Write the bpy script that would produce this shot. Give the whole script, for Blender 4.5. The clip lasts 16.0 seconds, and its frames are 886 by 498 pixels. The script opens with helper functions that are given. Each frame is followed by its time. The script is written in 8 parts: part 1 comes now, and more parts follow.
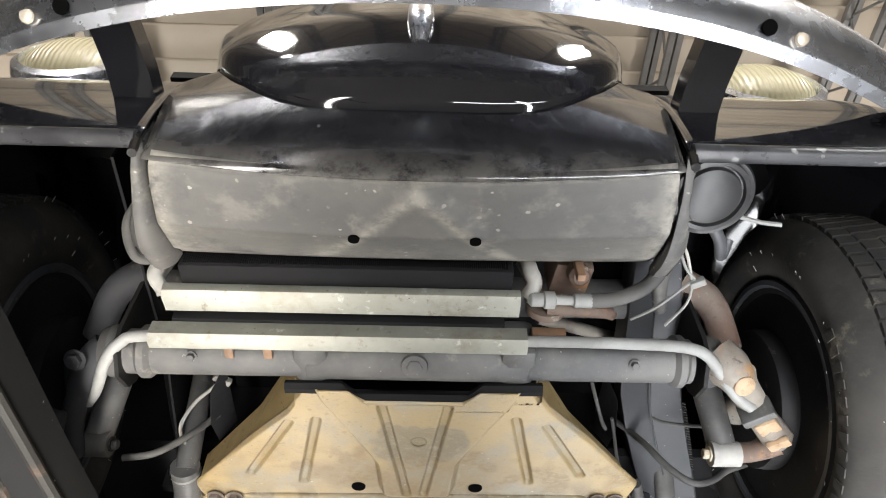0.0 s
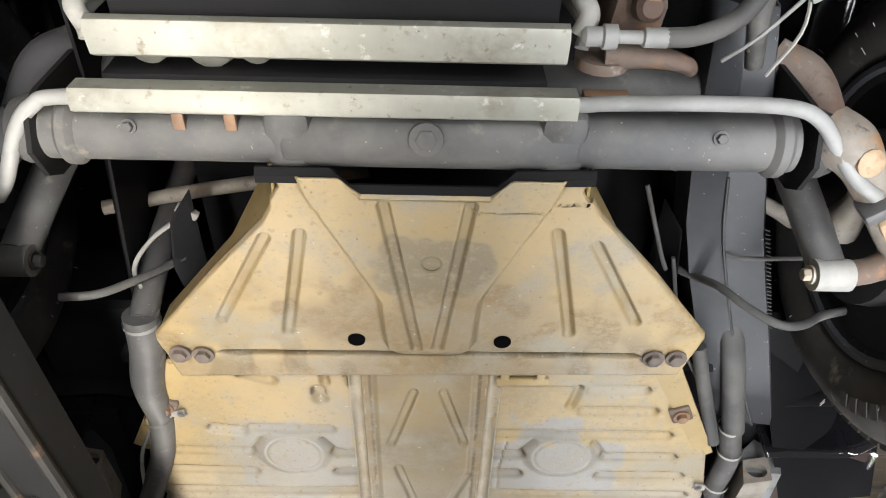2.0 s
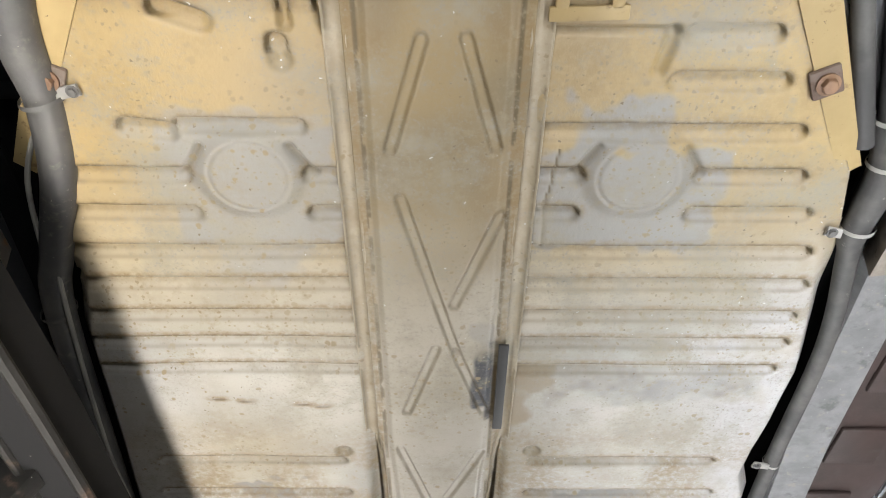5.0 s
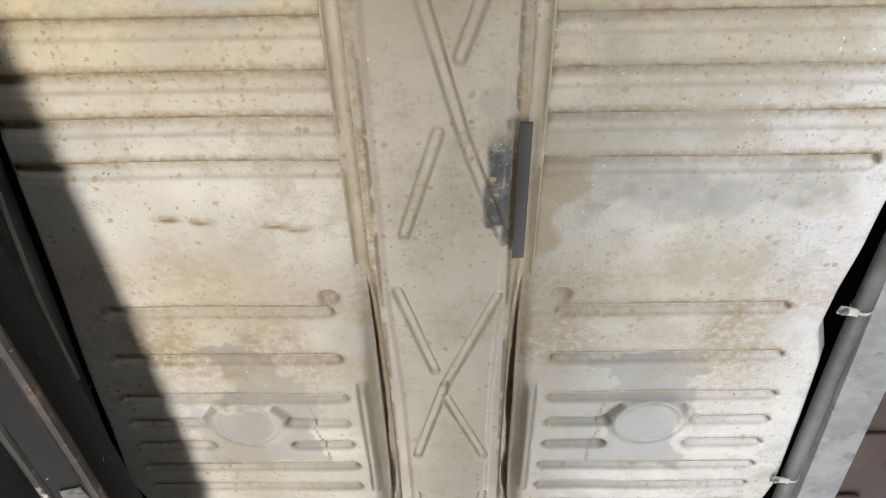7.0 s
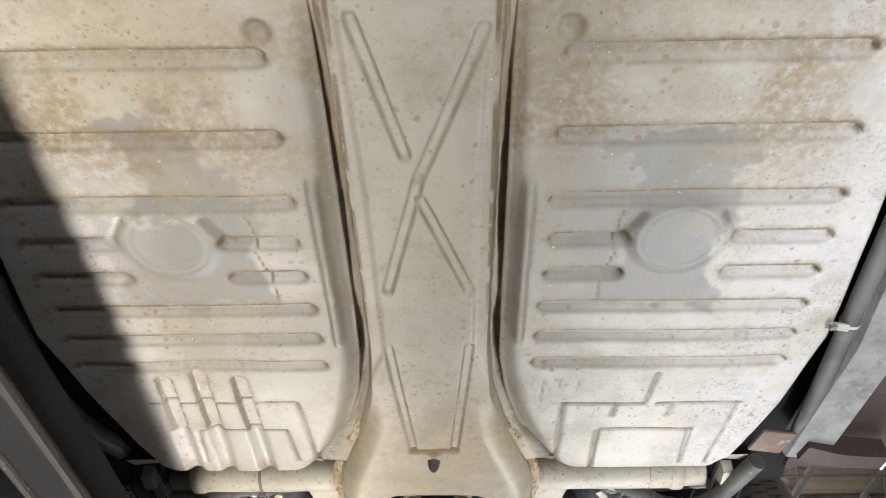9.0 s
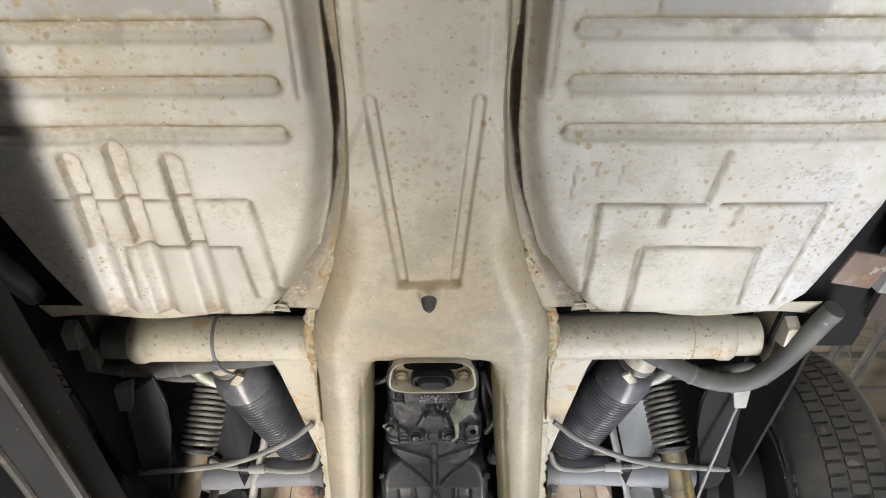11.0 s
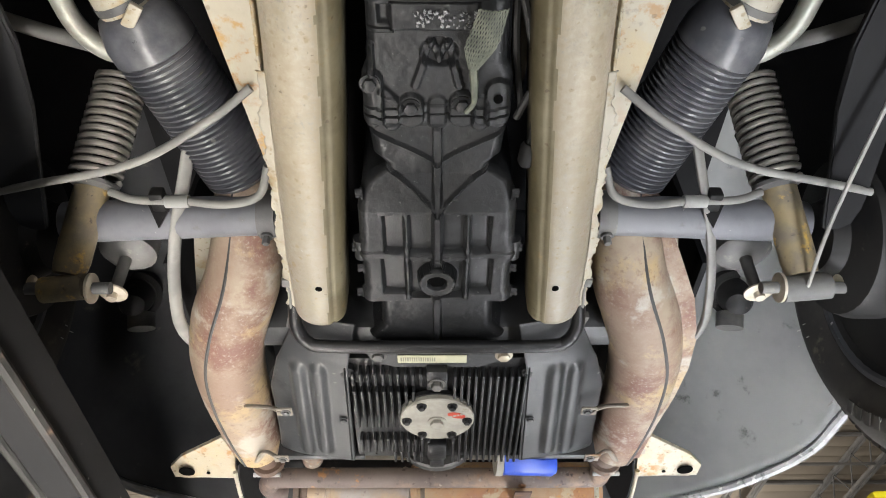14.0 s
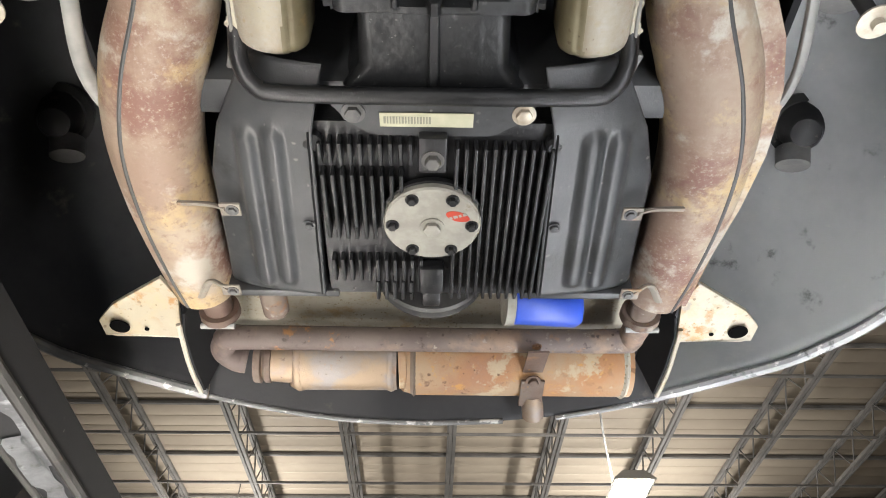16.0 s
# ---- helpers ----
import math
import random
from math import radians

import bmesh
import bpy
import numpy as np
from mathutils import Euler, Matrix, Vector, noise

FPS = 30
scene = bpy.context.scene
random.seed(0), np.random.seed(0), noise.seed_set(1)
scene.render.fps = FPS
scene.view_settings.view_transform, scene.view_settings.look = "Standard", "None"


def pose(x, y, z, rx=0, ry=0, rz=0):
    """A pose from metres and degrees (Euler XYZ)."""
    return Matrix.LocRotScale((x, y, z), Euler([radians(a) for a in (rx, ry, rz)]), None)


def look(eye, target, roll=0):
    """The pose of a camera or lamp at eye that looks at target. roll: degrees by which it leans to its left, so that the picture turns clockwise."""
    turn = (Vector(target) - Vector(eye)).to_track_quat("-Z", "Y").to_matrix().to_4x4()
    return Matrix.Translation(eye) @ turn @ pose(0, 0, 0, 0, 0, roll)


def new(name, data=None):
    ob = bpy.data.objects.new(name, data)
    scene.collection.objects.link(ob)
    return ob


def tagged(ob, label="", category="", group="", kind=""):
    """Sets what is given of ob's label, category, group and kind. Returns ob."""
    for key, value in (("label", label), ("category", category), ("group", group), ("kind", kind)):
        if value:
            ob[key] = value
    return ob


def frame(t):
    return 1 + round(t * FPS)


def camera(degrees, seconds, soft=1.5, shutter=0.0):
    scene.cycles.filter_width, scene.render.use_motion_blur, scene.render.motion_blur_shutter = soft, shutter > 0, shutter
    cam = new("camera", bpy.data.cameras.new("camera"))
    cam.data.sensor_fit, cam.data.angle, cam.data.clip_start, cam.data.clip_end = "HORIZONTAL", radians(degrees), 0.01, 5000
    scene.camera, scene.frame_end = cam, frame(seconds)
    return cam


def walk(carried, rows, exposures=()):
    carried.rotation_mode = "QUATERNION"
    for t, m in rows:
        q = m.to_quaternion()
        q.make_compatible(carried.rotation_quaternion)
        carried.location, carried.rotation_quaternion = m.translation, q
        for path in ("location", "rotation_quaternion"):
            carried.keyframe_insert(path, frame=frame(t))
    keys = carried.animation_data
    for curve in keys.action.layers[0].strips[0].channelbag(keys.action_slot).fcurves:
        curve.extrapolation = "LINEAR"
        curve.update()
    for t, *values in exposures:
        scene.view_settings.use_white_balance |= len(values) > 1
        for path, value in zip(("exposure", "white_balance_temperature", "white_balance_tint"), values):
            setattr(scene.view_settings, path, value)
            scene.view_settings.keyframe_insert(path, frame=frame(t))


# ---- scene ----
cam = camera(63.0, 16.0, soft=1.0)
PATH = [
    (0, (0.013, -0.784, 1.178), (0.06, 0.458, 2.745), -0.4),
    (0.5, (0.014, -0.698, 1.19), (0.049, 0.554, 2.749), -0.1),
    (1, (0.016, -0.613, 1.196), (0.044, 0.646, 2.75), 0.1),
    (1.5, (0.017, -0.51, 1.209), (0.041, 0.763, 2.752), 0.2),
    (2, (0.012, -0.409, 1.216), (0.034, 0.872, 2.752), 0.3),
    (2.5, (-0.001, -0.298, 1.221), (0.024, 0.988, 2.752), 0.3),
    (3, (-0.003, -0.214, 1.228), (0.024, 1.08, 2.753), 0.2),
    (3.5, (0.0, -0.111, 1.231), (0.03, 1.185, 2.754), 0.0),
    (4, (0.001, -0.009, 1.233), (0.03, 1.286, 2.757), -0.2),
    (4.2, (0.001, 0.028, 1.235), (0.028, 1.323, 2.758), -0.2),
    (6.3, (0.007, 0.407, 1.25), (-0.013, 1.725, 2.753), 0.1),
    (6.5, (0.008, 0.439, 1.251), (-0.013, 1.761, 2.752), 0.1),
    (7, (0.014, 0.537, 1.251), (-0.017, 1.855, 2.754), 0.4),
    (7.5, (0.013, 0.634, 1.259), (-0.015, 1.969, 2.748), 0.1),
    (8, (0.021, 0.723, 1.262), (-0.013, 2.067, 2.742), 0.3),
    (8.5, (0.027, 0.815, 1.269), (0.003, 2.178, 2.733), -0.0),
    (9, (0.036, 0.902, 1.269), (0.012, 2.27, 2.727), -0.0),
    (9.2, (0.036, 0.939, 1.274), (0.01, 2.317, 2.723), 0.1),
    (11.3, (0.016, 1.38, 1.269), (0.019, 2.765, 2.712), -0.3),
    (11.5, (0.014, 1.425, 1.27), (0.016, 2.814, 2.709), -0.2),
    (12, (0.002, 1.534, 1.27), (0.012, 2.928, 2.704), -0.5),
    (12.5, (0.0, 1.655, 1.269), (0.017, 3.054, 2.698), -0.7),
    (13, (-0.001, 1.767, 1.268), (0.023, 3.173, 2.69), -0.9),
    (13.5, (-0.001, 1.882, 1.265), (0.023, 3.292, 2.683), -0.8),
    (14, (-0.002, 1.996, 1.267), (0.018, 3.417, 2.674), -0.6),
    (14.5, (0.001, 2.103, 1.263), (0.021, 3.528, 2.666), -0.4),
    (15, (0.008, 2.219, 1.261), (0.031, 3.651, 2.657), -0.4),
    (15.5, (0.016, 2.319, 1.263), (0.036, 3.758, 2.651), -0.0),
    (16, (0.0, 2.436, 1.259), (0.031, 3.884, 2.638), -0.2),
]
walk(cam, [(t, look(eye, target, roll)) for t, eye, target, roll in PATH])

# ---- light ----
world = bpy.data.worlds.new("hall")
world.use_nodes = True
world.node_tree.nodes["Background"].inputs[0].default_value = (0.9, 0.95, 1.0, 1)
world.node_tree.nodes["Background"].inputs[1].default_value = 0.15
scene.world = world


def area(name, place, turn, sx, sy, watts, colour=(1, 0.96, 0.9)):
    data = bpy.data.lights.new(name, "AREA")
    data.shape, data.size, data.size_y, data.energy, data.color = "RECTANGLE", sx, sy, watts, colour
    ob = new(name, data)
    ob.matrix_world = pose(*place, *turn)
    return ob


# two unseen rows of slim tube lights on stands under the sides of the car, inferred from the side shading, and the
# hanging lights of the hall
TUBES = [(x, y, z, l, tilt, w, col) for x, z, tilt, watts, col in ((-0.33, 1.28, -47, 74, (1, 0.95, 0.89)), (0.51, 1.25, 38, 72, (0.955, 0.97, 1.0)))
         for y, l, w in ((-0.55, 1.9, watts * 0.415), (1.40, 1.9, watts * 0.232), (3.35, 1.9, watts * 0.445))]
for tx, ty, tz, tl, tilt, tw, tcol in TUBES:
    area("tube_light_lamp", (tx, ty, tz), (180, tilt, 0), 0.08, tl, tw, tcol)
# Unseen: the front one follows nose reflections, the rear one is added fender fill.
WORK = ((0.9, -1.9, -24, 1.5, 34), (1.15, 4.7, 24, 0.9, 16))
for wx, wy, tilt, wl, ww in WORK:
    area("floor_fill_lamp", (wx, wy, 0.30), (180 + tilt, 0, 0), wl, 0.16, ww, (0.95, 0.97, 1.0))
# Only the first lamp hangs in view; the others are added to light hall and chrome.
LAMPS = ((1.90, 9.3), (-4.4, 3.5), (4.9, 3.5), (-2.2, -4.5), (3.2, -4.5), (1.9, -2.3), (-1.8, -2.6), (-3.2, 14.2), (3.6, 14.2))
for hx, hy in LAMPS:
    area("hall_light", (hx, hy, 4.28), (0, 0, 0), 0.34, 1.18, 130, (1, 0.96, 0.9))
    # Added upward fill above each lamp, to brighten the roof deck.
    area("deck_fill_light", (hx, hy, 4.45), (180, 0, 0), 0.3, 1.18, 130, (1, 0.96, 0.9))

# ---- materials ----


def surf(name, c1, c2, rough=(0.5, 0.7), metal=0.0, scale=6.0, spots=(), bump=0.1, bscale=180.0, attrs=(), coat=0.0, freckles=()):
    m = bpy.data.materials.new(name)
    m.use_nodes = True
    nt = m.node_tree
    nd, ln = nt.nodes, nt.links
    bsdf = nd["Principled BSDF"]
    tc = nd.new("ShaderNodeTexCoord")

    def noise_tex(sc, detail=6.0, rough_=0.6):
        n = nd.new("ShaderNodeTexNoise")
        n.inputs["Scale"].default_value, n.inputs["Detail"].default_value, n.inputs["Roughness"].default_value = sc, detail, rough_
        ln.new(tc.outputs["Object"], n.inputs["Vector"])
        return n.outputs["Fac"]

    def ramp(src, a, b):
        r = nd.new("ShaderNodeMapRange")
        r.interpolation_type = "SMOOTHSTEP"
        r.inputs["From Min"].default_value, r.inputs["From Max"].default_value = a, b
        ln.new(src, r.inputs["Value"])
        return r.outputs["Result"]

    def mix(fac, a, b):
        x = nd.new("ShaderNodeMix")
        x.data_type = "RGBA"
        ln.new(fac, x.inputs[0])
        for sock, v in ((x.inputs[6], a), (x.inputs[7], b)):
            if isinstance(v, tuple):
                sock.default_value = (*v, 1)
            else:
                ln.new(v, sock)
        return x.outputs[2]

    big = noise_tex(scale, 5.0)
    col = mix(ramp(big, 0.35, 0.65), c1, c2)
    for kind, colour, amount, *more in attrs:      # painted marks stored on the mesh
        at = nd.new("ShaderNodeAttribute")
        at.attribute_name = kind
        br = nd.new("ShaderNodeMath")
        br.operation = "MULTIPLY"
        ln.new(at.outputs["Fac"], br.inputs[0])
        br.inputs[1].default_value = amount
        fac = br.outputs[0]
        if more:                                   # broken up by a noise
            m2 = nd.new("ShaderNodeMath")
            m2.operation = "MULTIPLY"
            ln.new(fac, m2.inputs[0])
            ln.new(ramp(noise_tex(more[0], 8.0, 0.7), 0.30, 0.62), m2.inputs[1])
            fac = m2.outputs[0]
        col = mix(fac, col, colour)
    for colour, sc, lo, hi, *patchy in spots:
        fac = ramp(noise_tex(sc, 8.0, 0.65), lo, hi)
        if patchy:                                 # denser in some places than in others
            m2 = nd.new("ShaderNodeMath")
            m2.operation = "MULTIPLY"
            ln.new(fac, m2.inputs[0])
            ln.new(ramp(noise_tex(patchy[0], 3.0), 0.38, 0.62), m2.inputs[1])
            fac = m2.outputs[0]
        col = mix(fac, col, colour)
    for colour, sc, size, share, patch in freckles:     # round chips and rust freckles, each cell with or without one
        vo = nd.new("ShaderNodeTexVoronoi")
        vo.inputs["Scale"].default_value = sc
        warp = nd.new("ShaderNodeMixRGB")
        warp.inputs[0].default_value = 0.006
        nz = nd.new("ShaderNodeTexNoise")
        nz.inputs["Scale"].default_value = sc * 1.7
        ln.new(tc.outputs["Object"], nz.inputs["Vector"])
        ln.new(tc.outputs["Object"], warp.inputs[1])
        ln.new(nz.outputs["Color"], warp.inputs[2])
        ln.new(warp.outputs[0], vo.inputs["Vector"])
        sep = nd.new("ShaderNodeSeparateColor")
        ln.new(vo.outputs["Color"], sep.inputs[0])
        lim = nd.new("ShaderNodeMath")                  # the chip's own size
        lim.operation = "MULTIPLY_ADD"
        ln.new(sep.outputs[1], lim.inputs[0])
        lim.inputs[1].default_value, lim.inputs[2].default_value = size * 0.8, size * 0.35
        gap = nd.new("ShaderNodeMath")
        gap.operation = "SUBTRACT"
        ln.new(lim.outputs[0], gap.inputs[0])
        ln.new(vo.outputs["Distance"], gap.inputs[1])
        on = nd.new("ShaderNodeMath")
        on.operation = "LESS_THAN"
        ln.new(sep.outputs[0], on.inputs[0])
        on.inputs[1].default_value = share
        f1 = nd.new("ShaderNodeMath")
        f1.operation = "MULTIPLY"
        ln.new(ramp(gap.outputs[0], 0.0, size * 0.45), f1.inputs[0])
        ln.new(on.outputs[0], f1.inputs[1])
        f2 = nd.new("ShaderNodeMath")
        f2.operation = "MULTIPLY"
        ln.new(f1.outputs[0], f2.inputs[0])
        ln.new(ramp(noise_tex(patch, 3.0), 0.36, 0.66), f2.inputs[1])
        col = mix(f2.outputs[0], col, colour)
    ln.new(col, bsdf.inputs["Base Color"])
    bsdf.inputs["Metallic"].default_value = metal
    bsdf.inputs["Coat Weight"].default_value = coat
    rr = nd.new("ShaderNodeMapRange")
    rr.inputs["To Min"].default_value, rr.inputs["To Max"].default_value = rough
    ln.new(noise_tex(scale * 4, 6.0), rr.inputs["Value"])
    ln.new(rr.outputs["Result"], bsdf.inputs["Roughness"])
    if bump:
        b = nd.new("ShaderNodeBump")
        b.inputs["Strength"].default_value, b.inputs["Distance"].default_value = bump, 0.002
        ln.new(noise_tex(bscale, 8.0, 0.7), b.inputs["Height"])
        ln.new(b.outputs["Normal"], bsdf.inputs["Normal"])
    return m


RUST = (0.24, 0.115, 0.04)
# The blue mark holds worn paint and also painted sheen and side light.
PAN = surf("cream_pan_paint", (0.49, 0.475, 0.43), (0.38, 0.365, 0.322), (0.30, 0.48), scale=5,
           attrs=(("warm", (0.40, 0.288, 0.125), 0.92), ("primer", (0.325, 0.315, 0.29), 0.95), ("grey", (0.215, 0.21, 0.20), 0.9), ("blue", (0.53, 0.54, 0.575), 0.9, 9.0),
                  ("tan", (0.25, 0.195, 0.12), 0.85), ("oil", (0.125, 0.115, 0.085), 0.85), ("tar", (0.035, 0.04, 0.05), 0.97), ("rust", (0.225, 0.155, 0.07), 0.85, 85.0),
                  ("grime_shade", (0.10, 0.075, 0.036), 0.95)),
           spots=(((0.30, 0.27, 0.205), 9, 0.47, 0.72), ((0.30, 0.255, 0.17), 60, 0.50, 0.74, 5.0), ((0.27, 0.25, 0.21), 200, 0.5, 0.7, 9.0)), freckles=(((0.27, 0.215, 0.13), 80, 0.38, 0.40, 3.5), ((0.26, 0.205, 0.125), 150, 0.42, 0.38, 5.0), ((0.17, 0.135, 0.085), 190, 0.36, 0.09, 7.0), ((0.60, 0.60, 0.58), 170, 0.28, 0.03, 9.0)), bump=0.38)
CREAM = surf("cream_frame_paint", (0.43, 0.40, 0.33), (0.36, 0.33, 0.26), (0.32, 0.52), scale=7,
             spots=(((0.33, 0.23, 0.10), 13, 0.54, 0.72), ((0.30, 0.235, 0.14), 60, 0.52, 0.72, 6.0)), freckles=(((0.27, 0.215, 0.13), 80, 0.38, 0.40, 3.5), ((0.22, 0.165, 0.09), 150, 0.42, 0.45, 5.0), ((0.14, 0.11, 0.07), 190, 0.40, 0.14, 7.0), ((0.60, 0.60, 0.58), 170, 0.28, 0.03, 9.0)), bump=0.3)
RUSTYCREAM = surf("cream_paint_with_rust_patches", (0.43, 0.39, 0.31), (0.36, 0.32, 0.24), (0.35, 0.55), scale=8,
                  spots=(((0.40, 0.33, 0.21), 6, 0.50, 0.62), ((0.38, 0.24, 0.09), 11, 0.56, 0.62), ((0.33, 0.16, 0.04), 30, 0.54, 0.64, 9.0), ((0.28, 0.25, 0.2), 22, 0.58, 0.64)), freckles=(((0.15, 0.10, 0.05), 110, 0.4, 0.3, 6.0),), bump=0.5, bscale=90)
# Black underseal; on left-hand parts it also carries the shade of the runway.
UNDERSEALSHADE = surf("black_underseal_and_shade", (0.028, 0.029, 0.032), (0.05, 0.05, 0.053), (0.45, 0.7), scale=4,
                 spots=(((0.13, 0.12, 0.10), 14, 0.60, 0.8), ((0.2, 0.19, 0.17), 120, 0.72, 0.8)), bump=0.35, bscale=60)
SHEETGREY = surf("grey_underseal", (0.035, 0.037, 0.042), (0.065, 0.067, 0.073), (0.4, 0.6), scale=5,
                 spots=(((0.34, 0.34, 0.33), 75, 0.665, 0.69),), bump=0.2, bscale=90)
APRON = surf("dusty_apron_metal", (0.075, 0.074, 0.072), (0.118, 0.113, 0.106), (0.45, 0.7), scale=6,
             attrs=(("smear", (0.34, 0.32, 0.275), 0.8, 30.0),), spots=(((0.17, 0.16, 0.145), 22, 0.50, 0.72), ((0.045, 0.045, 0.05), 9, 0.55, 0.75)), freckles=(((0.36, 0.34, 0.30), 90, 0.3, 0.2, 8.0),), bump=0.4, bscale=70)
BLACKPAINT = surf("gloss_black_paint", (0.008, 0.008, 0.010), (0.012, 0.012, 0.014), (0.04, 0.09), scale=3, coat=0.8,
                  spots=(((0.16, 0.16, 0.16), 160, 0.74, 0.78),), bump=0.02)
DUSTYBLACK = surf("dusty_gloss_black_paint", (0.008, 0.008, 0.010), (0.012, 0.012, 0.014), (0.08, 0.16), scale=3, coat=0.6, attrs=(("smear", (0.16, 0.153, 0.142), 0.75, 30.0),),
                  freckles=(((0.2, 0.2, 0.2), 70, 0.2, 0.08, 9.0),), bump=0.03)
CHROME = surf("worn_chrome", (0.82, 0.85, 0.92), (0.68, 0.71, 0.78), (0.12, 0.40), metal=1.0, scale=8,
              spots=(((0.35, 0.36, 0.40), 60, 0.62, 0.74),), bump=0.06)
BEAM = surf("grey_black_beam_paint", (0.07, 0.07, 0.072), (0.125, 0.122, 0.116), (0.4, 0.62), scale=9,
            spots=(((0.24, 0.225, 0.19), 35, 0.56, 0.76, 5.0), ((0.33, 0.31, 0.27), 160, 0.66, 0.70), ((0.18, 0.12, 0.07), 16, 0.66, 0.8)), bump=0.25)
ALU = surf("dull_aluminium", (0.38, 0.38, 0.335), (0.31, 0.31, 0.27), (0.38, 0.55), metal=0.45, scale=10,
           spots=(((0.24, 0.225, 0.185), 9, 0.52, 0.72), ((0.22, 0.20, 0.15), 70, 0.58, 0.68, 8.0), ((0.55, 0.55, 0.52), 34, 0.60, 0.70), ((0.15, 0.13, 0.10), 160, 0.66, 0.70)), bump=0.12)
STEELBAR = surf("silver_painted_steel", (0.31, 0.31, 0.3), (0.235, 0.235, 0.225), (0.5, 0.68), metal=0.1, scale=14, bump=0.15)
RUBBER = surf("dusty_rubber_hose", (0.055, 0.054, 0.053), (0.105, 0.101, 0.095), (0.6, 0.8), scale=12,
              spots=(((0.30, 0.28, 0.25), 50, 0.64, 0.76),), bump=0.25)
GREYHOSE = surf("grey_dusty_hose", (0.27, 0.265, 0.25), (0.37, 0.36, 0.33), (0.6, 0.8), scale=14,
                spots=(((0.12, 0.11, 0.10), 22, 0.60, 0.76),), bump=0.25)
TYRE = surf("tyre_rubber", (0.028, 0.027, 0.026), (0.055, 0.051, 0.046), (0.65, 0.85), scale=7,
            spots=(((0.16, 0.14, 0.11), 20, 0.58, 0.78),), bump=0.3)
RIMBLACK = surf("black_wheel_steel", (0.009, 0.009, 0.01), (0.018, 0.0175, 0.017), (0.4, 0.6), scale=8,
                spots=(((0.12, 0.10, 0.08), 30, 0.62, 0.8),), bump=0.15)
RUSTY = surf("rusty_steel", (0.115, 0.073, 0.055), (0.17, 0.135, 0.11), (0.6, 0.85), scale=9,
             spots=(((0.26, 0.13, 0.055), 14, 0.55, 0.68), ((0.27, 0.24, 0.21), 24, 0.60, 0.68), ((0.09, 0.05, 0.03), 50, 0.55, 0.75)), freckles=(((0.3, 0.15, 0.05), 80, 0.32, 0.25, 7.0),), bump=0.45)
HEATX = surf("rusty_heat_exchanger", (0.225, 0.155, 0.115), (0.34, 0.285, 0.215), (0.5, 0.75), scale=5,
             spots=(((0.17, 0.088, 0.066), 6, 0.46, 0.62), ((0.38, 0.28, 0.15), 7, 0.50, 0.62), ((0.37, 0.335, 0.285), 11, 0.52, 0.64), ((0.38, 0.335, 0.28), 190, 0.50, 0.80, 6.0), ((0.13, 0.075, 0.055), 90, 0.50, 0.76, 7.0)), bump=0.55, bscale=120)
MUFFLER = surf("rusted_muffler", (0.36, 0.175, 0.075), (0.35, 0.25, 0.16), (0.6, 0.85), scale=9,
               spots=(((0.30, 0.16, 0.10), 6, 0.50, 0.66), ((0.42, 0.33, 0.22), 12, 0.54, 0.60), ((0.46, 0.24, 0.07), 45, 0.56, 0.66, 8.0), ((0.10, 0.05, 0.03), 38, 0.58, 0.68, 6.0)), freckles=(((0.09, 0.045, 0.025), 65, 0.32, 0.22, 7.0),), bump=0.5)
CATMETAL = surf("heat_stained_steel", (0.26, 0.235, 0.225), (0.30, 0.21, 0.135), (0.4, 0.6), metal=0.3, scale=8,
                spots=(((0.34, 0.25, 0.17), 10, 0.52, 0.64), ((0.32, 0.15, 0.05), 28, 0.58, 0.68, 6.0), ((0.10, 0.06, 0.04), 60, 0.62, 0.72)), bump=0.3)
CASE = surf("oily_black_case", (0.012, 0.0125, 0.0135), (0.026, 0.026, 0.028), (0.2, 0.45), metal=0.2, scale=16,
            spots=(((0.14, 0.14, 0.14), 50, 0.64, 0.78), ((0.16, 0.16, 0.155), 210, 0.655, 0.70)), bump=0.45, bscale=140)
GEARBOX = surf("grey_black_gearbox", (0.015, 0.016, 0.017), (0.028, 0.029, 0.031), (0.26, 0.48), metal=0.25, scale=14,
               spots=(((0.10, 0.10, 0.10), 60, 0.60, 0.78), ((0.22, 0.22, 0.21), 190, 0.66, 0.70)), bump=0.45, bscale=140)
TIN = surf("black_engine_tin", (0.032, 0.034, 0.037), (0.055, 0.057, 0.06), (0.30, 0.48), scale=7,
           spots=(((0.085, 0.083, 0.08), 12, 0.55, 0.8), ((0.02, 0.02, 0.02), 9, 0.5, 0.7)), freckles=(((0.2, 0.195, 0.18), 90, 0.3, 0.12, 8.0),), bump=0.25)
BELLOWS = surf("black_bellows_plastic", (0.052, 0.054, 0.064), (0.082, 0.084, 0.096), (0.22, 0.40), scale=12,
               spots=(((0.17, 0.17, 0.175), 7, 0.48, 0.75),), freckles=(((0.24, 0.235, 0.22), 70, 0.28, 0.12, 9.0),), bump=0.1)
WHITEPLATE = surf("pale_cast_plate", (0.36, 0.345, 0.30), (0.27, 0.255, 0.22), (0.4, 0.6), scale=25,
                  spots=(((0.20, 0.17, 0.12), 35, 0.62, 0.74),), bump=0.12)
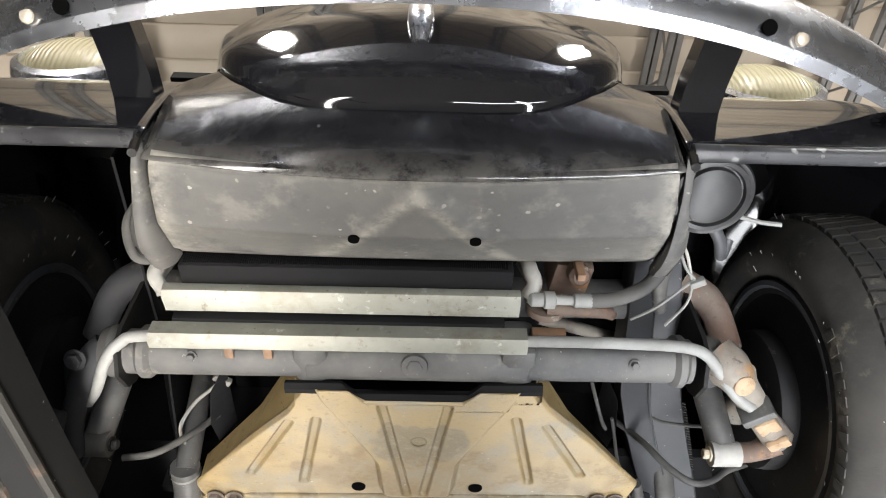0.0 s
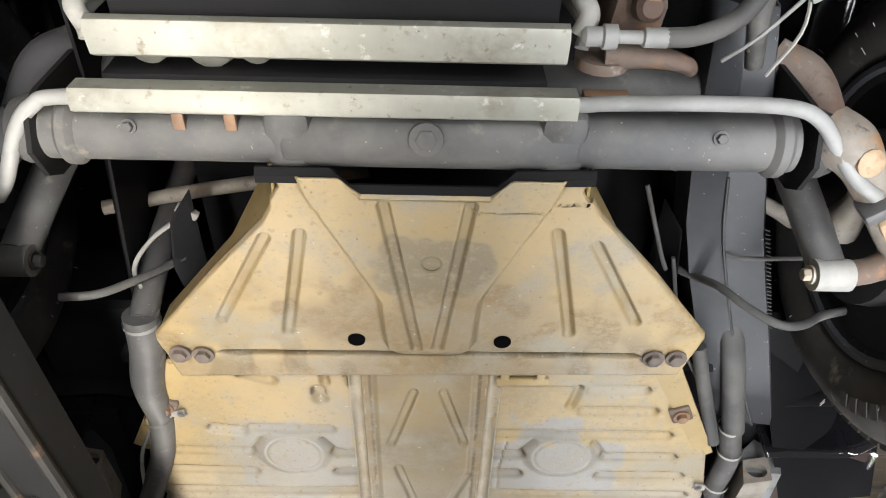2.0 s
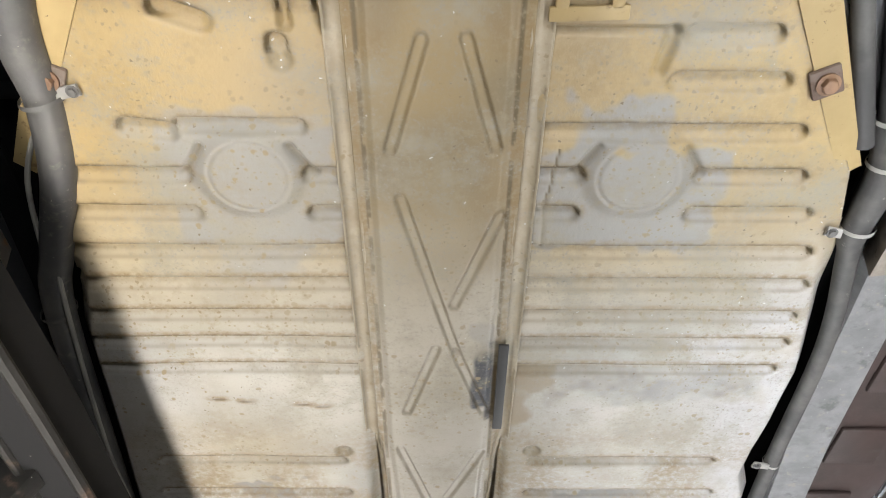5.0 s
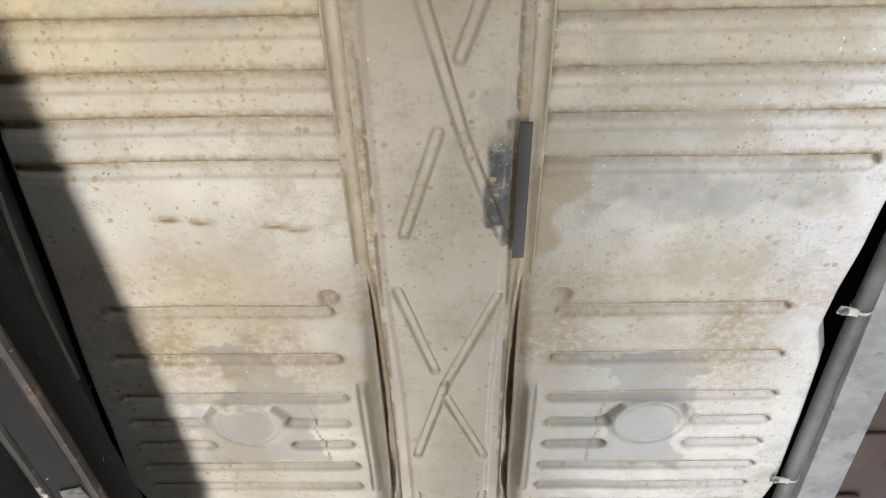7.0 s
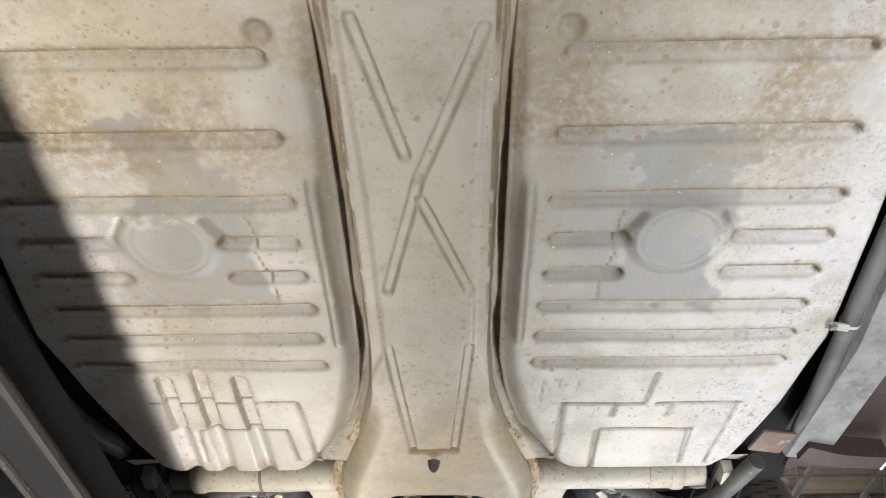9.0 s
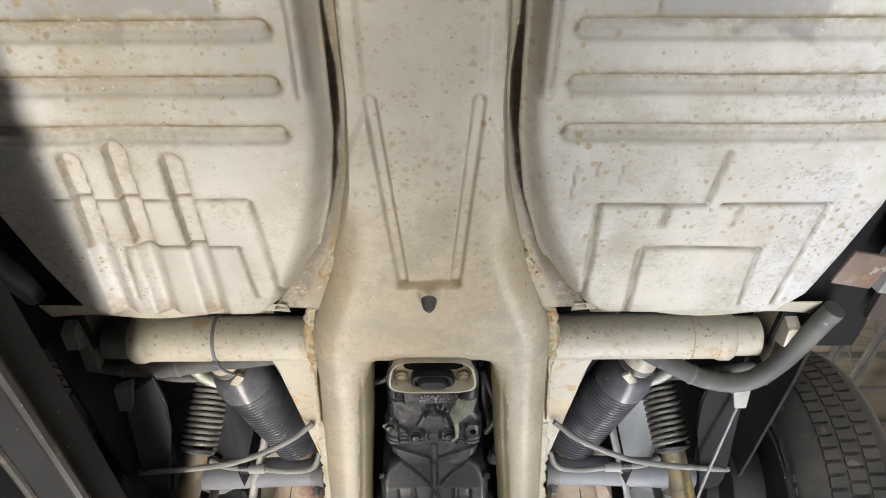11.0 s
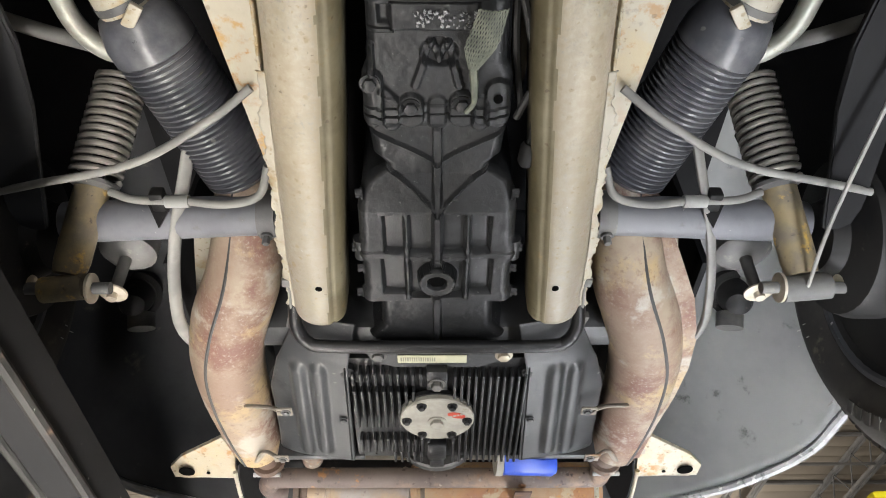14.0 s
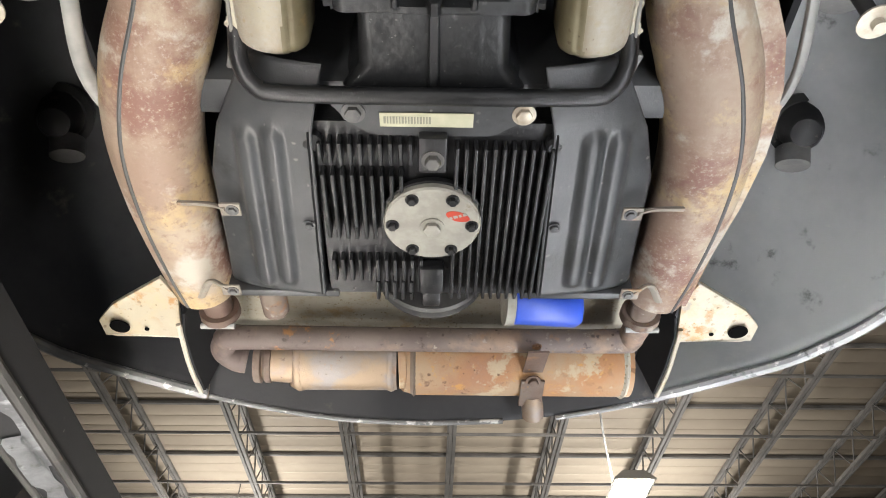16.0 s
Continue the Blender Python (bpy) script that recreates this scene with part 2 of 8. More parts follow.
OCHRE = surf("ochre_seam_sealer", (0.41, 0.36, 0.26), (0.36, 0.27, 0.14), (0.6, 0.8), scale=22,
             spots=(((0.34, 0.20, 0.065), 16, 0.52, 0.64), ((0.43, 0.39, 0.30), 40, 0.52, 0.64), ((0.075, 0.05, 0.03), 55, 0.60, 0.66)), freckles=(((0.06, 0.04, 0.025), 90, 0.42, 0.35, 12.0),), bump=0.6, bscale=70)
YELLOWSTEEL = surf("yellow_brown_shock_paint", (0.21, 0.165, 0.09), (0.13, 0.11, 0.08), (0.5, 0.7), scale=22, bump=0.3,
                   spots=(((0.46, 0.29, 0.06), 20, 0.56, 0.66), ((0.06, 0.05, 0.04), 60, 0.60, 0.7)))
BLUE = surf("blue_oil_filter", (0.025, 0.075, 0.48), (0.03, 0.09, 0.55), (0.3, 0.45), scale=20, bump=0.04)
RED = surf("red_sticker", (0.42, 0.035, 0.02), (0.50, 0.06, 0.03), (0.4, 0.5), scale=30, bump=0.02)
PAPER = surf("old_paper_tag", (0.52, 0.50, 0.36), (0.44, 0.43, 0.30), (0.5, 0.6), scale=30, bump=0.04)
INK = surf("dark_ink", (0.03, 0.03, 0.03), (0.05, 0.05, 0.05), (0.5, 0.6), bump=0)
LIFT = surf("dark_lift_steel", (0.005, 0.0052, 0.0056), (0.010, 0.010, 0.0105), (0.7, 0.85), scale=5,
            spots=(((0.22, 0.215, 0.20), 7, 0.665, 0.70), ((0.28, 0.27, 0.25), 70, 0.68, 0.74),), bump=0.12)
RBOARD = surf("red_brown_primer", (0.045, 0.028, 0.024), (0.034, 0.024, 0.021), (0.55, 0.75), scale=7,
              spots=(((0.05, 0.04, 0.035), 18, 0.56, 0.72),), bump=0.2)
DECK = surf("tan_roof_deck", (0.52, 0.45, 0.36), (0.47, 0.4, 0.32), (0.5, 0.65), scale=1.2, bump=0.04)
JOIST = surf("grey_joist_steel", (0.16, 0.155, 0.15), (0.22, 0.21, 0.20), (0.5, 0.65), scale=4, bump=0.05)
CONCRETE = surf("grey_concrete", (0.1, 0.097, 0.092), (0.075, 0.073, 0.07), (0.6, 0.8), scale=1.5,
                spots=(((0.12, 0.11, 0.10), 6, 0.62, 0.8),), bump=0.2, bscale=40)
WALLPAINT = surf("pale_wall_panel", (0.62, 0.60, 0.55), (0.56, 0.54, 0.50), (0.6, 0.75), scale=1, bump=0.05)
REFLECTWALL = surf("wall_darkened_for_reflection", (0.06, 0.06, 0.062), (0.045, 0.045, 0.047), (0.6, 0.75), scale=1, bump=0.05)
YELLOW = surf("yellow_safety_paint", (0.80, 0.66, 0.02), (0.72, 0.58, 0.02), (0.4, 0.55), scale=6, bump=0.05)
# Dusty underseal of the right fender, lightened for the light that reaches it.
DUSTLIT = surf("dusty_lit_underseal", (0.15, 0.154, 0.158), (0.22, 0.223, 0.22), (0.5, 0.7), scale=3, spots=(((0.22, 0.215, 0.20), 9, 0.52, 0.75), ((0.05, 0.05, 0.05), 14, 0.60, 0.75), ((0.26, 0.25, 0.23), 90, 0.66, 0.72), ((0.22, 0.13, 0.06), 26, 0.72, 0.77)), bump=0.4, bscale=45)
LIPCHIP = surf("chipped_lip_paint", (0.14, 0.14, 0.14), (0.22, 0.22, 0.22), (0.3, 0.5), scale=12, spots=(((0.6, 0.6, 0.58), 34, 0.55, 0.62),), bump=0.2)
SCUFFBLACK = surf("scuffed_black_lip", (0.025, 0.025, 0.028), (0.055, 0.055, 0.058), (0.2, 0.4), scale=14, spots=(((0.30, 0.30, 0.30), 38, 0.60, 0.68, 12.0),), freckles=(((0.5, 0.5, 0.48), 60, 0.4, 0.25, 9.0),), bump=0.15)
BRIGHTLIP = surf("worn_grey_lip", (0.33, 0.33, 0.325), (0.24, 0.24, 0.24), (0.35, 0.55), scale=14, spots=(((0.10, 0.10, 0.10), 30, 0.58, 0.66), ((0.6, 0.6, 0.58), 50, 0.58, 0.64)), bump=0.2)
WARMCREAM = surf("yellowed_cream_paint", (0.42, 0.315, 0.15), (0.34, 0.25, 0.115), (0.35, 0.55), scale=8, spots=(((0.22, 0.15, 0.07), 40, 0.58, 0.68), ((0.12, 0.08, 0.045), 120, 0.64, 0.69)), bump=0.2)
CABLE = surf("dull_grey_cable", (0.16, 0.158, 0.15), (0.22, 0.215, 0.20), (0.5, 0.7), scale=20, bump=0.15)
AXLE = surf("blue_grey_axle_paint", (0.10, 0.103, 0.118), (0.145, 0.148, 0.162), (0.4, 0.6), scale=9, spots=(((0.10, 0.10, 0.10), 30, 0.58, 0.72), ((0.36, 0.36, 0.36), 120, 0.68, 0.72)), bump=0.2)
# Near-black for undersealed cavities and black parts, cavity shade put into the colour.
DEEPSHADE = surf("near_black_and_shade", (0.007, 0.007, 0.008), (0.014, 0.014, 0.015), (0.7, 0.9), scale=4, bump=0.3, bscale=60)
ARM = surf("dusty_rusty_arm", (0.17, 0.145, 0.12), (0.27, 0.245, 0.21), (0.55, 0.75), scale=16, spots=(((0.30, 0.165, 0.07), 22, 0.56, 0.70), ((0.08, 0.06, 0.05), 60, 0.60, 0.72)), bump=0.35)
WORN = surf("worn_lift_edge", (0.012, 0.0115, 0.011), (0.028, 0.027, 0.025), (0.5, 0.7), scale=6, spots=(((0.30, 0.29, 0.27), 9, 0.62, 0.68), ((0.10, 0.065, 0.045), 16, 0.56, 0.7), ((0.35, 0.34, 0.32), 90, 0.67, 0.71)), bump=0.3)
SPRING = surf("dark_spring_steel", (0.33, 0.33, 0.335), (0.22, 0.22, 0.22), (0.28, 0.45), metal=0.6, scale=14, bump=0.15)
OLIVE = surf("olive_paint", (0.165, 0.14, 0.082), (0.115, 0.095, 0.052), (0.35, 0.55), scale=9, spots=(((0.21, 0.185, 0.12), 6, 0.5, 0.7), ((0.20, 0.14, 0.06), 30, 0.58, 0.72)), freckles=(((0.09, 0.065, 0.035), 120, 0.36, 0.2, 6.0),), bump=0.2)
# Near-black for holes, slots and gaps: their shade put into discs and slabs.
HOLESHADE = surf("opening_shade", (0.003, 0.003, 0.003), (0.004, 0.004, 0.004), (0.9, 1.0), bump=0)
HOLESHADE.node_tree.nodes["Principled BSDF"].inputs["Specular IOR Level"].default_value = 0.0
WIRE = surf("white_wire", (0.26, 0.26, 0.25), (0.2, 0.2, 0.19), (0.5, 0.6), bump=0.03)
COPPER = surf("copper_clip", (0.27, 0.165, 0.1), (0.21, 0.13, 0.085), (0.4, 0.6), metal=0.3, scale=30, bump=0.2)
BRIGHT = surf("bright_zinc", (0.52, 0.48, 0.40), (0.40, 0.34, 0.26), (0.35, 0.5), metal=0.35, scale=30, bump=0.1)

SPRINGTAN = surf("dusty_spring_steel", (0.27, 0.255, 0.225), (0.17, 0.16, 0.145), (0.3, 0.5), metal=0.3, scale=14, bump=0.15)
PIPERUST = surf("brown_grey_exhaust_pipe", (0.105, 0.078, 0.07), (0.16, 0.125, 0.11), (0.5, 0.75), scale=7,
                spots=(((0.27, 0.185, 0.13), 6, 0.52, 0.66), ((0.33, 0.15, 0.045), 22, 0.58, 0.66, 5.0), ((0.30, 0.255, 0.215), 50, 0.60, 0.68, 6.0), ((0.05, 0.035, 0.03), 40, 0.58, 0.7)), freckles=(((0.05, 0.03, 0.02), 85, 0.3, 0.2, 7.0),), bump=0.4)
SCUFF = surf("scuffed_lift_metal", (0.075, 0.078, 0.082), (0.03, 0.031, 0.033), (0.5, 0.7), scale=14, spots=(((0.13, 0.135, 0.14), 18, 0.54, 0.62), ((0.012, 0.012, 0.012), 26, 0.56, 0.64)), bump=0.3)
GREENBRAID = surf("green_grey_braid", (0.10, 0.11, 0.085), (0.18, 0.19, 0.145), (0.4, 0.6), metal=0.2, scale=40, bump=0.2)
HORNBLACK = surf("satin_black_horn", (0.013, 0.013, 0.014), (0.026, 0.026, 0.027), (0.3, 0.5), scale=10, spots=(((0.09, 0.085, 0.08), 18, 0.56, 0.75),), bump=0.1)
PADCREAM = surf("rust_stained_cream_pad", (0.40, 0.29, 0.185), (0.31, 0.20, 0.12), (0.5, 0.7), scale=26, spots=(((0.22, 0.12, 0.06), 40, 0.56, 0.7),), bump=0.2)
for _m in (LIFT, DEEPSHADE, UNDERSEALSHADE, RIMBLACK, TYRE, WORN):
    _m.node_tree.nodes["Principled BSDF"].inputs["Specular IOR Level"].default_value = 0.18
LENS = bpy.data.materials.new("headlight_glass")
LENS.use_nodes = True
_b = LENS.node_tree.nodes["Principled BSDF"]
_b.inputs["Base Color"].default_value, _b.inputs["Roughness"].default_value = (0.50, 0.46, 0.31, 1), 0.22
_wv = LENS.node_tree.nodes.new("ShaderNodeTexWave")       # moulded flutes
_wv.inputs["Scale"].default_value, _wv.inputs["Distortion"].default_value = 38.0, 1.2
_tc = LENS.node_tree.nodes.new("ShaderNodeTexCoord")
_bp = LENS.node_tree.nodes.new("ShaderNodeBump")
_bp.inputs["Strength"].default_value, _bp.inputs["Distance"].default_value = 0.6, 0.003
LENS.node_tree.links.new(_tc.outputs["Object"], _wv.inputs["Vector"])
LENS.node_tree.links.new(_wv.outputs["Fac"], _bp.inputs["Height"])
LENS.node_tree.links.new(_bp.outputs["Normal"], _b.inputs["Normal"])
_b.inputs["Transmission Weight"].default_value, _b.inputs["IOR"].default_value = 0.0, 1.45
GLOW = bpy.data.materials.new("lit_tube")
GLOW.use_nodes = True
_b = GLOW.node_tree.nodes["Principled BSDF"]
_b.inputs["Emission Color"].default_value, _b.inputs["Emission Strength"].default_value = (1, 0.95, 0.86, 1), 14.0

# ---- building helpers ----
V = Vector


def finish(me, mat, angle=38):
    me.materials.append(mat)
    me.polygons.foreach_set("use_smooth", [True] * len(me.polygons))
    me.set_sharp_from_angle(angle=radians(angle))
    me.update()


def part(name, bm, mat, parent=None, label="", angle=38):
    me = bpy.data.meshes.new(name)
    bmesh.ops.recalc_face_normals(bm, faces=bm.faces)
    bm.to_mesh(me)
    bm.free()
    finish(me, mat, angle)
    ob = new(name, me)
    ob.parent = parent
    return tagged(ob, label=label)


def thing(name, label, category, group="", kind=""):
    return tagged(new(name), label, category, group, kind)


def curve_pts(pts, n=6):
    """Catmull-Rom through the points."""
    p = [V(q) for q in pts]
    if len(p) < 3:
        return p
    p = [2 * p[0] - p[1]] + p + [2 * p[-1] - p[-2]]
    out = []
    for i in range(1, len(p) - 2):
        a, b, c, d = p[i - 1:i + 3]
        for k in range(n):
            t = k / n
            out.append(0.5 * (2 * b + (c - a) * t + (2 * a - 5 * b + 4 * c - d) * t * t + (3 * b - 3 * c + d - a) * t ** 3))
    return out + [p[-2]]


def rings_loft(bm, rings, closed=True, cap=True):
    vs = [[bm.verts.new(q) for q in r] for r in rings]
    n = len(vs[0])
    for a, b in zip(vs, vs[1:]):
        for i in range(n if closed else n - 1):
            j = (i + 1) % n
            bm.faces.new((a[i], a[j], b[j], b[i]))
    if cap and closed:
        bm.faces.new(vs[0][::-1])
        bm.faces.new(vs[-1])
    return bm


def tube(bm, pts, r, seg=12, n=6, cap=True, flat=1.0):
    """A round rod along a smooth line; r one radius or one for each point given."""
    line = curve_pts(pts, n)
    rr = r if isinstance(r, (list, tuple)) else [r] * len(pts)
    up = None
    rings = []
    for i, q in enumerate(line):
        d = (line[min(i + 1, len(line) - 1)] - line[max(i - 1, 0)]).normalized()
        if up is None:
            up = d.orthogonal().normalized()
        up = (up - d * up.dot(d)).normalized()
        s = d.cross(up)
        f = i / max(1, len(line) - 1) * (len(rr) - 1)
        k = min(int(f), len(rr) - 2) if len(rr) > 1 else 0
        rad = rr[k] + (rr[min(k + 1, len(rr) - 1)] - rr[k]) * (f - k)
        rings.append([q + (up * math.cos(a) + s * math.sin(a) * flat) * rad for a in [2 * math.pi * j / seg for j in range(seg)]])
    return rings_loft(bm, rings, True, cap)


def rod(pts, r, seg=12, n=6, **kw):
    return tube(bmesh.new(), pts, r, seg, n, **kw)


def boxm(bm, c, size, rot=(0, 0, 0), bev=0.0):
    m = pose(*c, *rot) @ Matrix.Diagonal((*size, 1))
    g = bmesh.ops.create_cube(bm, size=1, matrix=m)
    if bev:
        es = {e for v in g["verts"] for e in v.link_edges}
        bmesh.ops.bevel(bm, geom=list(es), offset=bev, segments=2, affect="EDGES", profile=0.5)
    return bm


def box(c, size, rot=(0, 0, 0), bev=0.003):
    return boxm(bmesh.new(), c, size, rot, bev)


def lathe(bm, m, profile, seg=24, cap=True):
    """Turned about the pose's z axis; profile of (radius, height)."""
    return rings_loft(bm, [[m @ V((r * math.cos(a), r * math.sin(a), z)) for a in [2 * math.pi * j / seg for j in range(seg)]] for r, z in profile], True, cap)


def turned(place, axis, profile, seg=24, cap=True):
    m = Matrix.Translation(place) @ V(axis).to_track_quat("Z", "Y").to_matrix().to_4x4()
    return lathe(bmesh.new(), m, profile, seg, cap)


def prism(bm, pts, dz):
    """A flat outline given a thickness along dz."""
    a = [bm.verts.new(V(p)) for p in pts]
    b = [bm.verts.new(V(p) + V(dz)) for p in pts]
    bm.faces.new(a)
    bm.faces.new(b[::-1])
    for i in range(len(a)):
        j = (i + 1) % len(a)
        bm.faces.new((a[i], b[i], b[j], a[j]))
    return bm


def plate(pts, dz):
    return prism(bmesh.new(), pts, dz)


def hexbolt(place, axis, r=0.009, h=0.007):
    m = Matrix.Translation(place) @ V(axis).to_track_quat("Z", "Y").to_matrix().to_4x4()
    bm = bmesh.new()
    lathe(bm, m, [(r * 1.45, 0), (r * 1.45, h * 0.25)], 18)
    lathe(bm, m, [(r, h * 0.25), (r, h * 0.9), (r * 0.85, h)], 6)
    return bm


def smooth(a, b, x):
    t = np.clip((x - a) / (b - a), 0, 1)
    return t * t * (3 - 2 * t)


_lat = np.random.RandomState(7).rand(64, 64)


def vnoise(x, y, sc):
    x, y = x * sc + 100, y * sc + 100
    i, j = np.floor(x).astype(int), np.floor(y).astype(int)
    f, g = x - i, y - j
    f, g = f * f * (3 - 2 * f), g * g * (3 - 2 * g)
    q = lambda a, b: _lat[a % 64, b % 64]
    return (q(i, j) * (1 - f) + q(i + 1, j) * f) * (1 - g) + (q(i, j + 1) * (1 - f) + q(i + 1, j + 1) * f) * g


def segdist(X, Y, p, q):
    px, py, qx, qy = *p, *q
    dx, dy = qx - px, qy - py
    t = np.clip(((X - px) * dx + (Y - py) * dy) / (dx * dx + dy * dy + 1e-12), 0, 1)
    return np.hypot(X - px - t * dx, Y - py - t * dy)


def sheet(name, X, Y, Z, mat, parent, marks=None, label="", thick=0.0015, angle=60):
    """A pressed sheet from a grid of places, with marks stored on its corners."""
    ny, nx = X.shape
    co = np.stack([X, Y, Z], -1).reshape(-1, 3)
    idx = np.arange(ny * nx).reshape(ny, nx)
    fa = np.stack([idx[:-1, :-1], idx[1:, :-1], idx[1:, 1:], idx[:-1, 1:]], -1).reshape(-1, 4)
    me = bpy.data.meshes.new(name)
    me.from_pydata(co.tolist(), [], fa.tolist())
    for k, v in (marks or {}).items():
        at = me.attributes.new(k, "FLOAT", "POINT")
        at.data.foreach_set("value", np.clip(v, 0, 1).astype(np.float32).ravel())
    finish(me, mat, angle)
    ob = new(name, me)
    ob.parent = parent
    if thick:
        so = ob.modifiers.new("thickness", "SOLIDIFY")
        so.thickness, so.offset = thick, -1
    return tagged(ob, label=label)


def outline(ys, table):
    return np.interp(ys, [t[0] for t in table], [t[1] for t in table])

# ---- hall ----
HALL_Z = 6.9
tagged(part("floor", box((0, 3, -0.1), (24, 30, 0.2), bev=0), CONCRETE), "grey stained concrete workshop floor", "floor", kind="structure")
# The unseen south wall is made dark so that the gloss hood mirrors dark.
for nm, c, sz in (("wall_north", (0, 18.1, 3.2), (24, 0.2, 6.9)), ("wall_south", (0, -12.1, 3.2), (24, 0.2, 6.9)),
                  ("wall_east", (12.1, 3, 3.2), (0.2, 30, 6.9)), ("wall_west", (-12.1, 3, 3.2), (0.2, 30, 6.9))):
    tagged(part(nm, box(c, sz, bev=0), REFLECTWALL if nm == "wall_south" else WALLPAINT), "unseen metal workshop wall, darkened for the hood reflection" if nm == "wall_south" else "pale painted metal workshop wall", "wall", kind="structure")
# corrugated deck: flat ribs running across the hall
bm = bmesh.new()
prof = []
yy = -12.0
while yy < 18.0:
    prof += [(yy, HALL_Z), (yy + 0.26, HALL_Z), (yy + 0.27, HALL_Z + 0.014), (yy + 0.29, HALL_Z + 0.014), (yy + 0.30, HALL_Z)]
    yy += 0.30
rings_loft(bm, [[V((x, y, z)) for y, z in prof] for x in (-12, 12)], closed=False, cap=False)
deck = tagged(part("ceiling", bm, DECK, angle=20), "tan corrugated metal roof deck over the workshop", "ceiling", kind="structure")
deck.modifiers.new("thickness", "SOLIDIFY").thickness = 0.02


def joist(x):
    ob = thing("roof_joist", "grey open-web steel roof joist under the deck", "roof joist", group="roof joists")
    top, low = HALL_Z - 0.06, HALL_Z - 0.52
    for nm, z in (("top_chord", top), ("bottom_chord", low)):
        b = bmesh.new()
        for dx in (-0.03, 0.03):
            boxm(b, (x + dx, 3, z), (0.045, 29.8, 0.05))
        part(nm, b, JOIST, ob)
    b = bmesh.new()
    y, k = -11.0, 0
    while y < 17:
        tube(b, [(x, y, low if k % 2 else top), (x, y + 0.34, top if k % 2 else low)], 0.012, 6)
        y, k = y + 0.34, k + 1
    part("web", b, JOIST, ob)


for i in range(-6, 8):
    joist(0.32 + 1.52 * i)
for k in range(18):
    y = 10.05 - 1.52 * 13 + 1.52 * k
    ob = thing("bridging_bar", "thin grey steel bridging bars across the roof joists", "bridging bar", group="bridging bars")
    part("lower_bar", box((0, y, HALL_Z - 0.53), (23.8, 0.035, 0.035), bev=0.004), JOIST, ob)
    part("upper_bar", box((0, y, HALL_Z - 0.05), (23.8, 0.05, 0.05), bev=0.004), JOIST, ob)


def hanging_lamp(x, y, z=4.3, rz=0):
    ob = thing("hanging_lamp", "white lit strip lamp hanging on a cord from the roof", "ceiling lamp", group="hall lamps")
    m = pose(x, y, z, 0, 0, rz)
    b = bmesh.new()
    prism(b, [m @ V(p) for p in ((-0.20, -0.62, 0.02), (0.20, -0.62, 0.02), (0.10, -0.62, 0.10), (-0.10, -0.62, 0.10))], m.to_3x3() @ V((0, 1.24, 0)))
    part("housing", b, WALLPAINT, ob)
    part("diffuser", box(m @ V((0, 0, 0.012)), (0.34, 1.18, 0.012), (0, 0, rz), 0.003), GLOW, ob, "glowing white diffuser")
    part("cord", rod([m @ V((0, 0.1, 0.1)), m @ V((-0.06, 0.0, 0.9)), m @ V((0.0, -0.05, HALL_Z - z))], 0.012, 6), WIRE, ob)


# All but the first are unseen, added lamps.
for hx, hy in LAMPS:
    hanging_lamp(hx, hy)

# unseen tube lights under the sides of the car; housings and thin stands are made up
for tx, ty, tz, tl, tilt, _w, _c in TUBES:
    ob = thing("tube_light", "long slim unseen work light on two thin stands", "work light", group="tube lights")
    part("housing", box((tx - 0.022 * math.sin(radians(tilt)), ty, tz - 0.022 * math.cos(radians(tilt))), (0.10, tl + 0.03, 0.03), (0, tilt, 0), 0.006), LIFT, ob)
    for y in (-0.7, 0.7):
        part("stand", rod([(tx, ty + y, 0.02), (tx, ty + y, tz - 0.045)], 0.012, 8), LIFT, ob)
        part("foot", turned((tx, ty + y, 0.0), (0, 0, 1), [(0.09, 0), (0.09, 0.012), (0.02, 0.03)], 16), LIFT, ob)

# short unseen fill lights on the floor at the corners of the lift
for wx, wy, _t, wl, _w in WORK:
    ob = thing("floor_fill_light", "short slim unseen fill light standing on the floor", "work light", group="floor work lights")
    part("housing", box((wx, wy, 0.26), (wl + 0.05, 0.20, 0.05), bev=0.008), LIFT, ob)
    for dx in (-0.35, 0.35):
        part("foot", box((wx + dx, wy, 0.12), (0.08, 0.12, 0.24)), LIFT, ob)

# lift: long steel runway beside the car, and its posts
lift = thing("car_lift", "dark grey steel lift runway beside the car", "car lift")
b = bmesh.new()
RW = [(-1.4, -0.47), (0.0, -0.445), (0.8, -0.41), (1.7, -0.408), (2.4, -0.428), (3.0, -0.452), (4.4, -0.53)]
rings_loft(b, [[V((x, y, 1.70)), V((x - 0.05, y, 1.688)), V((x - 0.056, y, 1.73)), V((x - 0.35, y, 1.73)), V((x - 0.35, y, 1.76)), V((x, y, 1.76))] for y, x in RW])
part("runway", b, LIFT, lift, "long dark steel runway")
b = bmesh.new()
rings_loft(b, [[V((x - 0.10, y, 1.60)), V((x - 0.16, y, 1.60)), V((x - 0.16, y, 1.728)), V((x - 0.10, y, 1.728))] for y, x in RW])
part("runway_rail", b, LIFT, lift)
part("edge_bar", rod([(x - 0.004, y, 1.699) for y, x in RW], 0.008, 8), WORN, lift, "worn steel edge")
part("edge_bar", rod([(x - 0.052, y, 1.688) for y, x in RW], 0.006, 8), WORN, lift)
part("edge_bar", rod([(x - 0.098, y, 1.602) for y, x in RW], 0.010, 8), WORN, lift)
